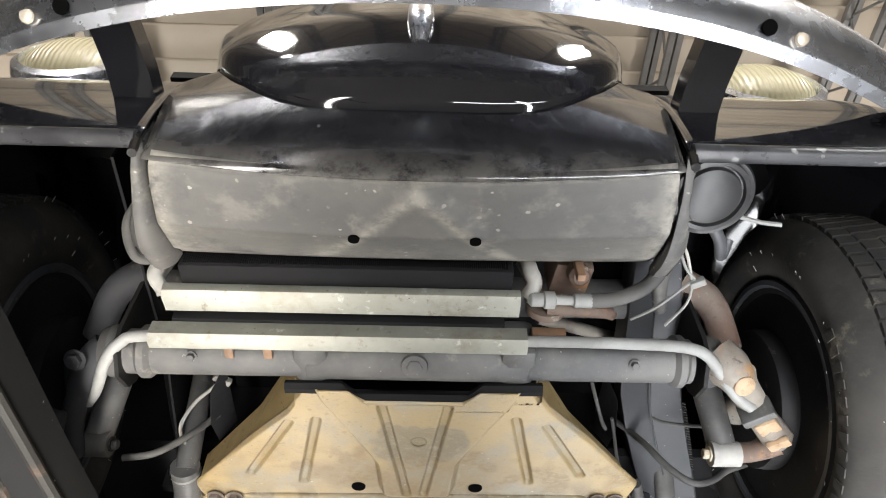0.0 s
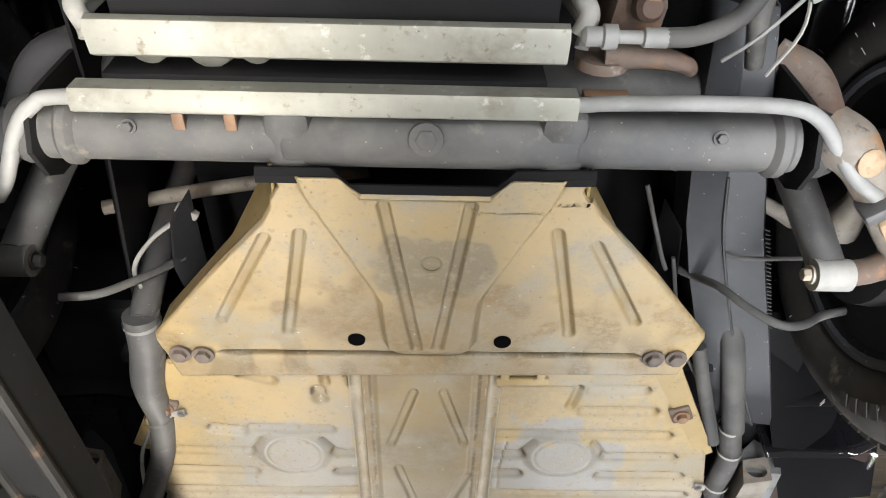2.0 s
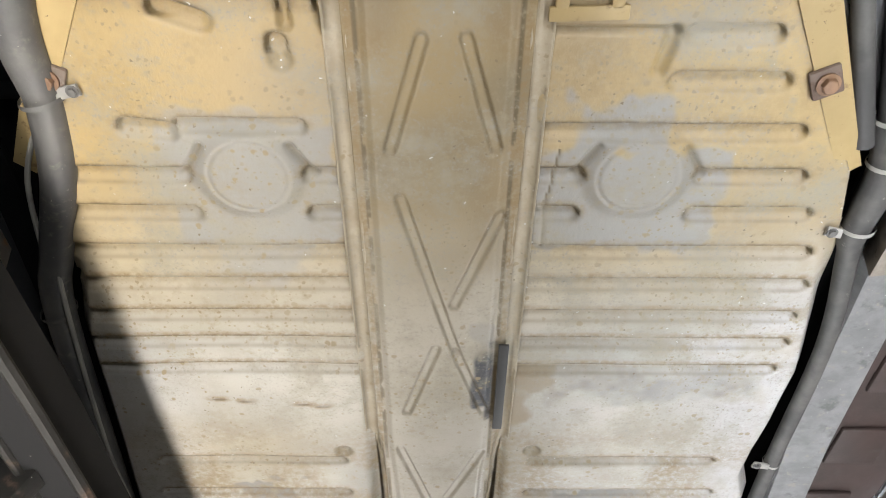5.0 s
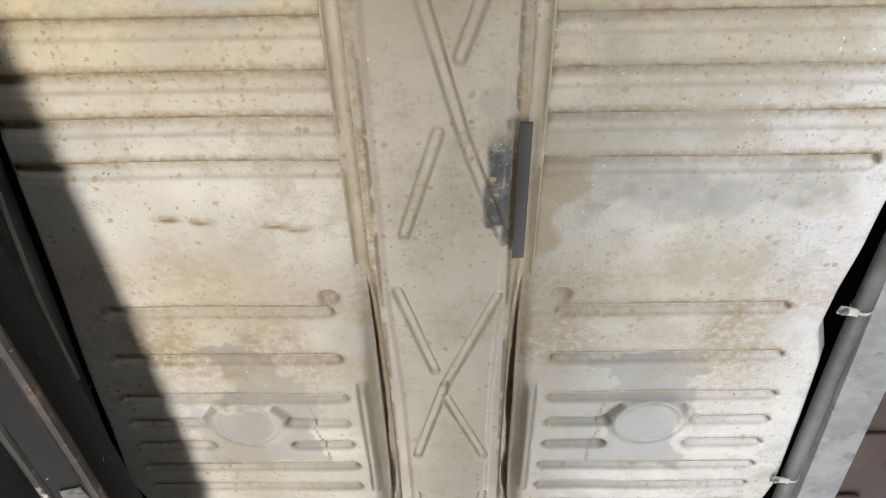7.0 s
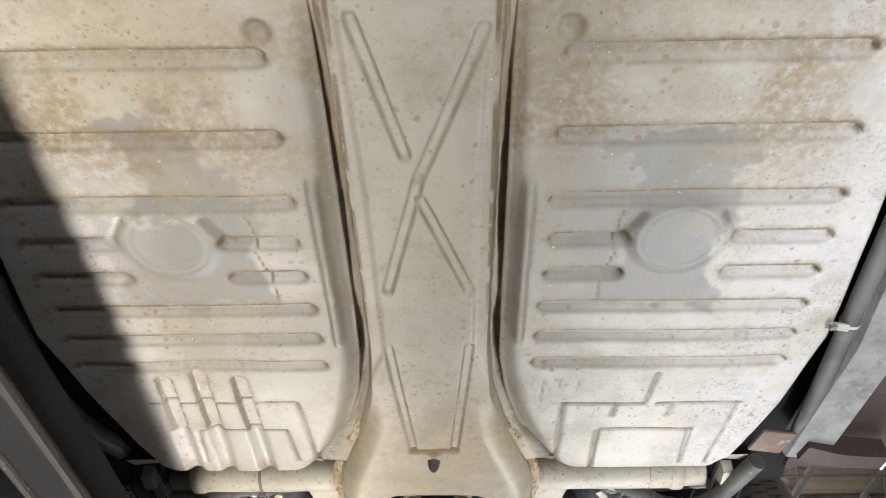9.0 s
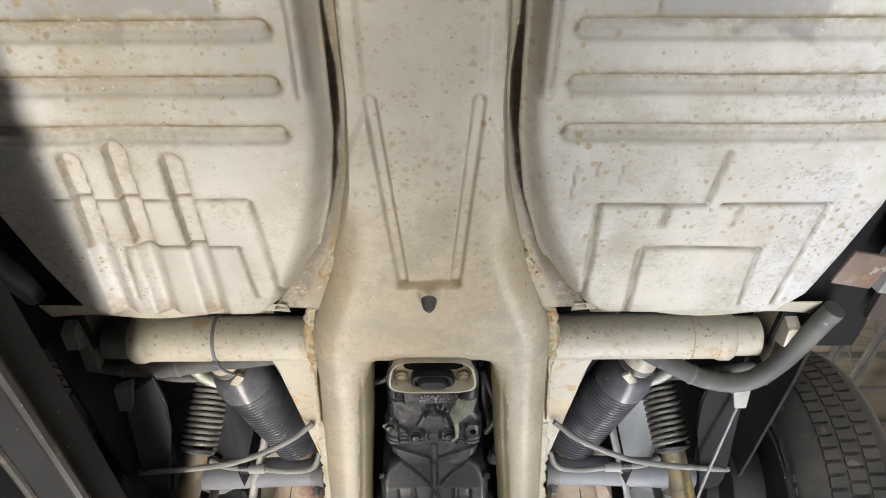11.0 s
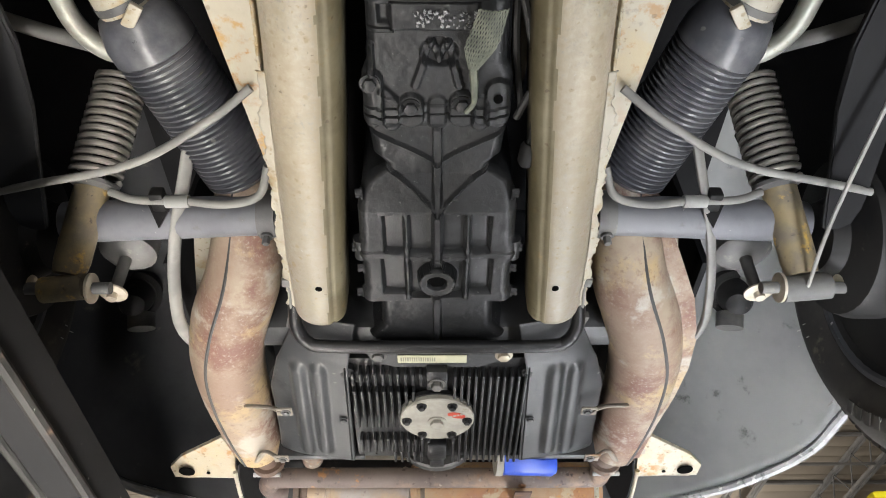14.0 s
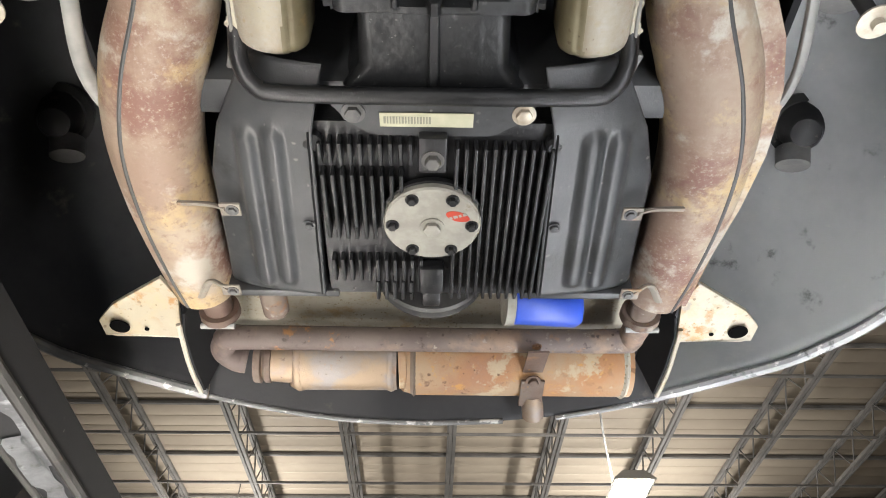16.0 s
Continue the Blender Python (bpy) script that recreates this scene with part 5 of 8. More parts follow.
    # Greyer towards the tunnel: the weaker light there put into the colour.
    gy = np.maximum(gy, 0.62 * smooth(0.40, 0.12, AX) * smooth(1.1, 1.3, Y) * smooth(2.0, 1.75, Y) * (0.5 + 0.8 * vnoise(X, Y, 10)))
    gy = np.maximum(gy, 0.30 * smooth(0.45, 0.8, vnoise(X + 2, Y, 7)))
    # The primer mark repeats that fall of light faintly, beyond the real patches.
    pr = np.maximum(pr, 0.16 * smooth(0.36, 0.12, AX) * smooth(0.9, 1.2, Y) * smooth(2.0, 1.7, Y) * (0.6 + 0.8 * vnoise(X, Y, 10)))
    pr = np.maximum(pr, 0.12 * smooth(0.3, 0.7, vnoise(X + 5, Y, 6)))
    rs = 0.7 * rs + 0.2 * smooth(0.45, 0.8, vnoise(X, Y + 2, 20))
    Z = Z + (vnoise(X, Y, 9) - 0.5) * 0.004
    if s < 0:
        X, Y, Z, warm, pr, gy, blue, tan, tar, gr, rs = (a[:, ::-1] for a in (X, Y, Z, warm, pr, gy, blue, tan, tar, gr, rs))
    return sheet("floor_pan", X, Y, Z, PAN, car, {"warm": warm, "primer": pr, "grey": gy, "blue": blue, "tan": tan, "tar": tar, "grime_shade": gr, "rust": rs}, "cream ribbed floor pan with primer patches and rust freckles", thick=0.002)


pan_l, pan_r = pan(-1), pan(1)
b = bmesh.new()
boxm(b, (0.152, 0.470, 1.951), (0.082, 0.016, 0.006), (0, 0, -2), 0.002)
for x in (0.124, 0.180):
    boxm(b, (x, 0.456, 1.951), (0.014, 0.020, 0.006), bev=0.002)
bt = part("pan_bracket", b, WARMCREAM, pan_r, "small cream bracket welded to the pan")

# centre tunnel plate, running out into the two rear frame horns
HW = [(0.43, 0.100), (1.2, 0.098), (1.40, 0.094), (1.75, 0.092), (1.86, 0.100), (1.95, 0.118), (2.05, 0.142), (2.10, 0.160), (2.15, 0.178), (2.20, 0.188), (2.235, 0.1895), (2.32, 0.192), (2.45, 0.200), (2.6, 0.2105), (2.75, 0.2195), (2.86, 0.222), (2.885, 0.219)]
HOLE = [(2.228, 0.0), (2.230, 0.05), (2.234, 0.075), (2.242, 0.089), (2.256, 0.097), (2.275, 0.099), (2.32, 0.1005), (2.45, 0.109), (2.60, 0.121), (2.75, 0.1325), (2.86, 0.140), (2.885, 0.146)]


def rounded(d, r):
    f = np.clip(d / r, 0, 1)
    return r * (1 - np.sqrt(np.clip(1 - (1 - f) ** 2, 0, 1)))


def fork_height(X, Y):
    ax = np.abs(X)
    z = np.interp(Y, [0.43, 0.5, 1.8, 2.0, 2.1, 2.17, 2.235, 2.5, 2.75, 2.9], [1.950, 1.951, 1.952, 1.955, 1.959, 1.962, 1.963, 1.964, 1.962, 1.962])
    hw_ = np.interp(Y, [a for a, _ in HW], [b for _, b in HW])
    z = z + rounded(hw_ - ax, 0.046) * smooth(1.85, 2.0, Y)
    dh = np.full_like(z, 1.0)
    for (ya, xa), (yb_, xb) in zip(HOLE, HOLE[1:]):
        dh = np.minimum(dh, segdist(ax, Y, (xa, ya), (xb, yb_)))
    inside = (Y > 2.228) & (ax < np.interp(Y, [a for a, _ in HOLE], [b for _, b in HOLE]))
    return z + rounded(np.where(inside, 0, dh), 0.032), dh


ny, nx = 420, 120
ys = np.concatenate([np.linspace(0.43, 2.18, ny - 24), np.linspace(2.18, 2.224, 25)[1:]])
hw = outline(ys, HW)
U, Y = np.meshgrid(np.linspace(-1, 1, nx), ys)
X = U * hw[:, None]
Z, _d = fork_height(X, Y)
Z = Z + 0.03 * smooth(0.93, 1.0, np.abs(U)) * smooth(1.15, 1.35, Y) * smooth(2.0, 1.85, Y)
gr = np.zeros_like(Z)
edge_in = np.interp(Y, [0.43, 1.2, 1.45, 1.75, 1.95], [0.078, 0.078, 0.068, 0.066, 0.15])
Z = Z - 0.004 * smooth(0.006, -0.006, np.abs(X) - edge_in) * smooth(2.0, 1.8, Y)
for p, q in (((-0.018, 0.498), (-0.056, 0.632)), ((0.029, 0.497), (0.067, 0.630)), ((-0.046, 0.704), (0.027, 0.985)), ((0.027, 0.985), (0.074, 1.126)), ((0.077, 0.73), (0.022, 0.884)), ((-0.003, 0.975), (-0.049, 1.124)),
             ((-0.063, 1.224), (-0.017, 1.392)), ((0.072, 1.237), (-0.003, 1.43)), ((-0.003, 1.43), (-0.052, 1.617)), ((-0.001, 1.461), (0.060, 1.619)), ((-0.060, 1.74), (-0.036, 2.035)), ((0.060, 1.74), (0.036, 2.035))):
    d = segdist(X, Y, p, q)
    Z += 0.005 * smooth(0.0095, 0.004, d)
    gr = np.maximum(gr, 0.5 * smooth(0.0105, 0.007, d) * smooth(0.002, 0.006, d) * (0.2 + 0.9 * vnoise(X, Y, 45)))
gr = np.maximum(gr, 0.9 * smooth(0.004, 0.0015, np.abs(np.abs(X) - 0.086)) * (vnoise(X, Y, 50) > 0.3) * smooth(1.75, 1.6, Y))
d = np.hypot(X, (Y - 2.062) * 0.9)
Z -= 0.006 * smooth(0.02, 0.008, d)
tanm = 0.95 * smooth(0.014, 0.006, np.abs(Y - 2.034 - 0.01 * vnoise(X, Y, 60))) * smooth(0.050, 0.040, np.abs(X))
Z += 0.006 * smooth(0.01, 0.0, np.abs(Y - 2.040)) * smooth(0.048, 0.03, np.abs(X))
# worn tarred strip beside the tunnel
wob = (vnoise(X, Y, 30) - 0.5) * 0.03
tar = smooth(0.003, -0.003, np.maximum(np.maximum(0.074 - X, X - 0.105), np.maximum(0.958 - Y, Y - 1.145)))
tar = np.maximum(tar, smooth(0.004, -0.004, np.maximum(np.maximum(0.058 - X, X - 0.09), np.maximum(0.97 - Y, Y - 1.11)) + wob))
prm = 0.8 * smooth(0.004, -0.004, np.maximum(np.maximum(0.055 - X, X - 0.12), np.maximum(0.93 - Y, Y - 1.0)) + wob)
rs = 1.1 * smooth(0.014, 0.0, np.abs(np.abs(X) - 0.092)) * smooth(2.2, 1.0, Y) + 0.6 * smooth(0.55, 0.8, vnoise(X, Y, 14)) * smooth(0.9, 0.5, Y)
Z += (vnoise(X, Y, 9) - 0.5) * 0.003
tun = sheet("centre_tunnel", X, Y, Z, PAN, car, {"oil": smooth(1.0, 0.5, Y) * (0.25 + 0.5 * smooth(0.3, 0.8, vnoise(X + 4, Y, 9))), "warm": smooth(0.95, 0.45, Y) + 0.18 + 0.12 * smooth(1.8, 2.1, Y) + 0.25 * vnoise(X, Y, 6), "grey": (0.14 + 0.34 * smooth(0.3, 0.7, vnoise(X, Y, 7))) * smooth(0.9, 1.2, Y) * smooth(1.85, 1.6, Y), "primer": np.maximum(prm, 0.15 + 0.15 * vnoise(X, Y, 8) - 0.4 * smooth(0.9, 0.5, Y) - 0.45 * smooth(1.8, 2.0, Y)), "blue": 0 * Z, "tan": 0.07 + tanm + smooth(1.1, 0.55, Y) * (0.35 + 0.55 * smooth(0.25, 0.8, vnoise(X, Y, 15))), "tar": tar, "grime_shade": gr, "rust": rs + tanm + 0.25 * smooth(1.8, 2.0, Y)}, "cream centre tunnel plate with pressed cross beads", thick=0.003)
part("drip_plug", turned((-0.001, 2.066, 1.955), (0, 0.2, -1), [(0.0115, 0), (0.0105, 0.008), (0.008, 0.016), (0.003, 0.021)], 18), RUBBER, tun, "black rubber drip plug")
part("tar_strip", box((0.0955, 1.06, 1.944), (0.015, 0.20, 0.004), bev=0.001), INK, tun, "black tar strip")
for s in (-1, 1):
    ys = np.concatenate([np.linspace(2.2225, 2.228, 5)[:-1], np.linspace(2.228, 2.27, 24)[:-1], np.linspace(2.27, 2.885, 120)])
    lo, hi = outline(ys, HOLE), outline(ys, HW)
    U, Y = np.meshgrid(0.5 - 0.5 * np.cos(np.linspace(0, math.pi, 46)), ys)
    X = lo[:, None] + U * (hi - lo)[:, None]
    Z, dh = fork_height(X, Y)
    wall = smooth(0.0, 0.05, lo)[:, None] * 0.055 + 0 * Y[:, :1]
    X = np.hstack([lo[:, None], X, hi[:, None]])
    Z = np.hstack([Z[:, :1] + wall, Z, Z[:, -1:] + 0.055])
    Y = np.hstack([Y[:, :1], Y, Y[:, :1]])
    dh = np.hstack([dh[:, :1], dh, dh[:, -1:]])
    Z = Z + 0.00015 * smooth(2.226, 2.2225, Y) + 0.03 * smooth(2.855, 2.885, Y) ** 2 + (vnoise(X * s, Y, 9) - 0.5) * 0.003 + 0.0025 * smooth(0.004, 0.0, np.abs(dh - 0.017)) * smooth(2.25, 2.3, Y)
    # Darker and more olive towards the inner edge, greyer towards the rear.
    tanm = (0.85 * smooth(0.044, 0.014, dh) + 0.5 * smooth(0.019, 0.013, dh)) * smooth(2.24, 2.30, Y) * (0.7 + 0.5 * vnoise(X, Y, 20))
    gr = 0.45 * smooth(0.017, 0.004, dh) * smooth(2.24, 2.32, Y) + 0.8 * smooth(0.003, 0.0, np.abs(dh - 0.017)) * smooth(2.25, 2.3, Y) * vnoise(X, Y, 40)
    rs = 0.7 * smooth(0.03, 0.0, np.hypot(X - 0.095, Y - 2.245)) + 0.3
    mk = {"grey": (0.25 + 0.5 * vnoise(X, Y, 9)) * smooth(2.3, 2.75, Y), "oil": 0.4 * smooth(0.055, 0.02, dh) * smooth(2.3, 2.5, Y) * (0.5 + 0.7 * vnoise(X, Y, 12)), "warm": 0.30 + 0.25 * vnoise(X, Y, 6) + 0 * Z, "primer": 0.12 * smooth(0.4, 0.8, vnoise(X, Y, 8)), "tan": tanm, "rust": rs, "grime_shade": gr}
    X = X * s
    if s < 0:
        X, Y, Z = X[:, ::-1], Y[:, ::-1], Z[:, ::-1]
        mk = {k: q[:, ::-1] for k, q in mk.items()}
        dh = dh[:, ::-1]
    fork = sheet("frame_horn", X, Y, Z, PAN, car, mk, "cream rear frame horn with an olive inner wall", thick=0.0025)
    # Faces near the inner edge switch to the olive material.
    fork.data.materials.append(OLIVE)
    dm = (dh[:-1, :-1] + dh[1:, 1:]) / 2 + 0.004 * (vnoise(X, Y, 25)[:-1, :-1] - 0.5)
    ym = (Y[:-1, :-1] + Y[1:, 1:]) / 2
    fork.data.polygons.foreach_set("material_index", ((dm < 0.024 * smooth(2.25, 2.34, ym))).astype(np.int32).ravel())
    # uneven welded flange along the outside
    yf = np.linspace(2.44, 2.868, 150)
    W, YF = np.meshgrid(np.linspace(0, 1, 6), yf)
    jag = 0.006 + 0.007 * np.round(vnoise(yf, 0 * yf, 60) * 3)[:, None] / 3 + 0.003 * vnoise(yf, 0 * yf, 160)[:, None]
    XF = s * (outline(yf, HW)[:, None] - 0.003 + W * jag)
    ZF = 1.988 + 0.004 * vnoise(XF, YF, 60) + 0.004 * W
    if s < 0:
        XF, YF, ZF = XF[:, ::-1], YF[:, ::-1], ZF[:, ::-1]
    sheet("welded_flange", XF, YF, ZF, CREAM, fork, label="uneven welded flange", thick=0.0015)
    part("horn_hole", turned((s * 0.171, 2.779, 1.9625), (0, 0, -1), [(0.005, 0), (0.005, 0.002)], 14), HOLESHADE, fork)
    # lumpy sealer along the outer weld
    ys = np.linspace(1.97, 2.46, 260)
    W, Y = np.meshgrid(np.linspace(-1, 1, 16), ys)
    ends = smooth(1.97, 2.05, Y) * (0.12 + 0.88 * smooth(2.33, 2.24, Y)) * smooth(2.46, 2.44, Y)
    xc = outline(ys, HW)[:, None] + 0.003 + 0.004 * smooth(2.1, 2.3, ys)[:, None]
    X = xc + W * (0.002 + 0.010 * ends) + ((vnoise(Y, 0 * Y, 37) - 0.5) * 0.005 + (vnoise(Y, 3 + 0 * Y, 131) - 0.5) * 0.005) * ends
    Z = 1.997 + 0.014 * smooth(2.02, 2.2, Y) + 0.008 * W ** 4 - 0.003 * vnoise(X * s, Y, 190) * ends - 0.004 * smooth(0.35, 0.6, vnoise(X, Y, 83)) * ends - 0.003 * vnoise(X, Y + 5, 270)
    X = X * s
    if s < 0:
        X, Y, Z = X[:, ::-1], Y[:, ::-1], Z[:, ::-1]
    sheet("seam", X, Y, Z, OCHRE, fork, label="ochre weld seam with cracked sealer", thick=0, angle=30)
# Black slab above the tunnel, standing in for the shade of its side gaps.
part("gap_shade_slab", box((0, 1.55, 2.035), (0.30, 0.9, 0.02), bev=0), HOLESHADE, tun)

# narrow flange between each pan and the tunnel
for s in (-1, 1):
    ys = np.linspace(0.44, 2.13, 320)
    lo = outline(ys, HW)[:, None] - 0.004
    hi = outline(ys, [(0.44, 0.107), (1.18, 0.107), (1.24, 0.100), (1.60, 0.101), (1.72, 0.106), (1.80, 0.114), (1.90, 0.132), (2.0, 0.165), (2.08, 0.21), (2.16, 0.25)])[:, None]
    hi = np.maximum(hi, lo + 0.024)
    U, Y = np.meshgrid(np.linspace(0, 1, 10), ys)
    X = lo + U * (hi - lo)
    Z = np.interp(Y, [0.44, 1.17, 1.30, 1.5], [1.9635, 1.9645, 1.983, 1.993]) + 0.012 * np.sin(U * 3.1) * 0.4 + (vnoise(X, Y, 40) - 0.5) * 0.004 - 0.012 * smooth(1.75, 1.65, Y)
    # Besides stains, the outer half is blackened: shade of the gap put into colour.
    mk = {"tan": 0.12 + 0.45 * smooth(1.1, 1.25, Y) + 0.5 * vnoise(X * s, Y, 30), "warm": 0.4 + 0 * Z, "rust": 0.45 * vnoise(X, Y, 25), "grime_shade": np.maximum(0.9 * smooth(0.12, 0.0, np.abs(U - 0.85)) * (vnoise(X, Y, 30) > 0.3), 0.98 * smooth(0.35, 0.6, U + 0.2 * vnoise(X, Y, 22)) * smooth(1.16, 1.28, Y))}
    X = X * s
    if s < 0:
        X, Y, Z = X[:, ::-1], Y[:, ::-1], Z[:, ::-1]
        mk = {k: q[:, ::-1] for k, q in mk.items()}
    sheet("tunnel_flange", X, Y, Z, PAN, car, mk, "stained flange between pan and tunnel, with the gap shade painted in")

# front corner braces of the pans
for s in (-1, 1):
    b = bmesh.new()
    prism(b, [(s * 0.345, 0.43, 1.950), (s * 0.392, 0.43, 1.95), (s * 0.50, 0.655, 1.955), (s * 0.478, 0.672, 1.955)], (0, 0, 0.03))
    br = part("corner_brace", b, WARMCREAM, car, "cream channel brace at the pan corner")
    part("brace_cup", box((s * 0.418, 0.545, 1.951), (0.034, 0.036, 0.008), (0, 0, s * -25), 0.003), RUSTY, br, "rusty square cup")
    part("brace_bolt", hexbolt((s * 0.418, 0.545, 1.946), (0, 0, -1), 0.009, 0.010), COPPER, br)

# sills, running boards, heater and brake pipes
for s in (-1, 1):
    b = bmesh.new()
    rings_loft(b, [[V((s * (x + a), y, 1.955 + c)) for a, c in ((0.012, 0.02), (0.02, -0.008), (0.085, -0.012), (0.095, 0.03), (0.06, 0.06))] for y, x in ((0.70, 0.545), (1.2, 0.565), (1.75, 0.615), (2.05, 0.60))])
    # Left sill is near-black, with the runway's shade in its colour.
    part("sill", b, surf("silver_grey_sill", (0.21, 0.21, 0.212), (0.15, 0.15, 0.152), (0.4, 0.6), scale=16, spots=(((0.10, 0.10, 0.10), 22, 0.54, 0.68), ((0.22, 0.21, 0.19), 60, 0.58, 0.66), ((0.5, 0.5, 0.48), 90, 0.66, 0.72)), bump=0.3) if s > 0 else UNDERSEALSHADE, car, "worn body sill")
    b = bmesh.new()
    prism(b, [(s * 0.64, 0.68, 1.975), (s * 0.80, 0.68, 1.975), (s * 0.825, 1.2, 1.975), (s * 0.84, 2.15, 1.985), (s * 0.66, 2.15, 1.985)], (0, 0, 0.012))
    rb = part("running_board", b, RBOARD, car, "red-brown underside of the running board")
    for y in (0.85, 1.05, 1.25, 1.45, 1.65, 1.85):
        part("pressing", box((s * 0.73, y, 1.974), (0.09, 0.10, 0.008), (0, 0, 0), 0.003), RBOARD, rb)
    part("edge_trim", rod([(s * 0.80, 0.68, 1.972), (s * 0.825, 1.2, 1.972), (s * 0.84, 2.15, 1.982)], 0.006, 8), CHROME, rb, "bright edge trim")
    sq = [(0.549, 1.912), (0.601, 1.920), (0.609, 1.968), (0.562, 1.960)]
    cx, cz = 0.580, 1.940
    n = 32
    rim = []
    for k in range(n):                      # the square rim walked in step with the round hole
        f = k / n * 4
        a, c = sq[int(f) % 4], sq[(int(f) + 1) % 4]
        rim.append((a[0] + (c[0] - a[0]) * (f % 1), a[1] + (c[1] - a[1]) * (f % 1)))
    hole = []
    for x, z in rim:
        d = math.hypot(x - cx, z - cz)
        hole.append((cx + (x - cx) / d * 0.0185, cz + (z - cz) / d * 0.0150))
    b = bmesh.new()
    rings_loft(b, [[V((s * x, y, z + dz)) for x, z in loop] for loop, y, dz in ((hole, 0.78, 0.004), (hole, 0.692, 0), (hole, 0.684, 0), (rim, 0.684, 0), (rim, 0.688, 0), (rim, 0.80, 0.006))], cap=False)
    part("jacking_point", b, ARM, car, "square jacking point tube with a round hole")
    # Black back wall, holding the shade inside the tube.
    part("tube_back", box((s * 0.581, 0.782, 1.945), (0.030, 0.004, 0.026), bev=0), HOLESHADE, car)
part("heater_hose", rod([(-0.43, 0.30, 2.32), (-0.424, 0.309, 2.20), (-0.411, 0.308, 2.08), (-0.407, 0.325, 2.0), (-0.407, 0.345, 1.950)], 0.0205, 14), BEAM, car, "dark fuel filler hose")
part("hose_sleeve", rod([(-0.408, 0.335, 1.950), (-0.412, 0.40, 1.945), (-0.430, 0.48, 1.945), (-0.432, 0.56, 1.95)], [0.026, 0.026, 0.025, 0.021], 16), BEAM, car, "grey rubber sleeve")
part("zip_tie", turned((-0.409, 0.345, 1.949), (0, 1, 0), [(0.0275, 0), (0.0275, 0.006)], 18, cap=False), WIRE, car, "white cable tie")
part("heater_pipe", rod([(-0.432, 0.54, 1.95), (-0.437, 0.59, 1.955), (-0.455, 0.68, 1.955), (-0.50, 0.80, 1.96), (-0.535, 0.92, 1.962), (-0.575, 1.3, 1.962), (-0.615, 1.72, 1.965), (-0.63, 1.95, 1.985), (-0.60, 2.12, 2.02)], 0.021, 14), BEAM, car, "grey heater pipe along the sill")
part("pipe_hose", rod([(0.43, 0.24, 2.12), (0.455, 0.32, 2.06), (0.485, 0.42, 2.01), (0.507, 0.52, 1.985), (0.524, 0.605, 1.965)], 0.019, 14), RUBBER, car, "black rubber heater hose")
part("heater_pipe", rod([(0.520, 0.60, 1.968), (0.532, 0.66, 1.960), (0.530, 0.71, 1.955), (0.525, 0.76, 1.95), (0.535, 0.80, 1.952), (0.568, 0.98, 1.955), (0.580, 1.3, 1.955), (0.608, 1.70, 1.957), (0.628, 1.95, 1.962), (0.635, 2.05, 1.975)], [0.018, 0.019, 0.020, 0.017, 0.014, 0.0125, 0.0125, 0.013, 0.014, 0.014], 14), RUBBER, car, "grey heater pipe along the sill")
part("second_pipe", rod([(0.592, 0.90, 1.965), (0.606, 1.3, 1.965), (0.634, 1.70, 1.968), (0.652, 2.0, 1.985)], 0.0115, 12), GREYHOSE, car, "thinner grey pipe beside it")
for p, r in (((0.520, 0.60, 1.968), 0.0205), ((0.531, 0.655, 1.960), 0.0215), ((0.528, 0.745, 1.952), 0.021), ((-0.434, 0.57, 1.951), 0.025), ((0.609, 1.70, 1.957), 0.0145), ((0.579, 1.27, 1.955), 0.0145), ((-0.535, 0.91, 1.962), 0.025), ((-0.590, 1.45, 1.962), 0.025)):
    part("hose_clamp", turned(p, (0.1, 1, 0), [(r, -0.003), (r * 1.03, 0), (r, 0.003)], 20, cap=False), GREYHOSE if p[0] > 0 else BEAM, car, "metal hose clamp")
for x, y, s in ((0.505, 0.752, 1), (-0.405, 0.560, -1), (0.560, 1.27, 1), (0.588, 1.70, 1)):
    part("pipe_tab", box((x, y, 1.947), (0.035, 0.014, 0.004), (0, 0, s * 12), 0.001), GREYHOSE, car)
    part("tab_bolt", hexbolt((x - s * 0.010, y - 0.002, 1.945), (0, 0, -1), 0.005, 0.004), BEAM, car)
for pts in (((-0.365, 0.245, 2.06), (-0.40, 0.262, 2.03), (-0.42, 0.288, 1.995), (-0.405, 0.325, 1.975)), ((-0.455, 0.60, 1.96), (-0.49, 0.68, 1.95), (-0.515, 0.80, 1.955), (-0.53, 0.90, 1.95)), ((-0.45, 0.57, 1.97), (-0.47, 0.66, 1.955), (-0.505, 0.85, 1.945), (-0.55, 1.2, 1.945), (-0.56, 1.4, 1.945))):
    part("thin_line", rod(pts, 0.0035, 8), GREYHOSE, car, "thin grey line")
part("line_connector", box((-0.355, 0.240, 2.07), (0.013, 0.034, 0.012), (0, 0, -55), 0.002), GREYHOSE, car, "pale line connector")
for pts in (((0.30, 0.15, 2.03), (0.33, 0.24, 2.0), (0.345, 0.275, 2.0)), ((0.375, 0.19, 2.08), (0.397, 0.24, 2.034), (0.425, 0.247, 2.005), (0.455, 0.243, 1.989), (0.521, 0.218, 1.963)), ((0.36, 0.27, 2.02), (0.40, 0.42, 2.0), (0.455, 0.52, 1.98), (0.49, 0.62, 1.962))):
    part("thin_line", rod(pts, 0.0034, 8), RUBBER, car, "thin black line")
part("cable_sleeve", rod([(0.425, 0.42, 1.985), (0.45, 0.50, 1.972), (0.495, 0.63, 1.96)], 0.012, 10), RUBBER, car, "black cable sleeve")
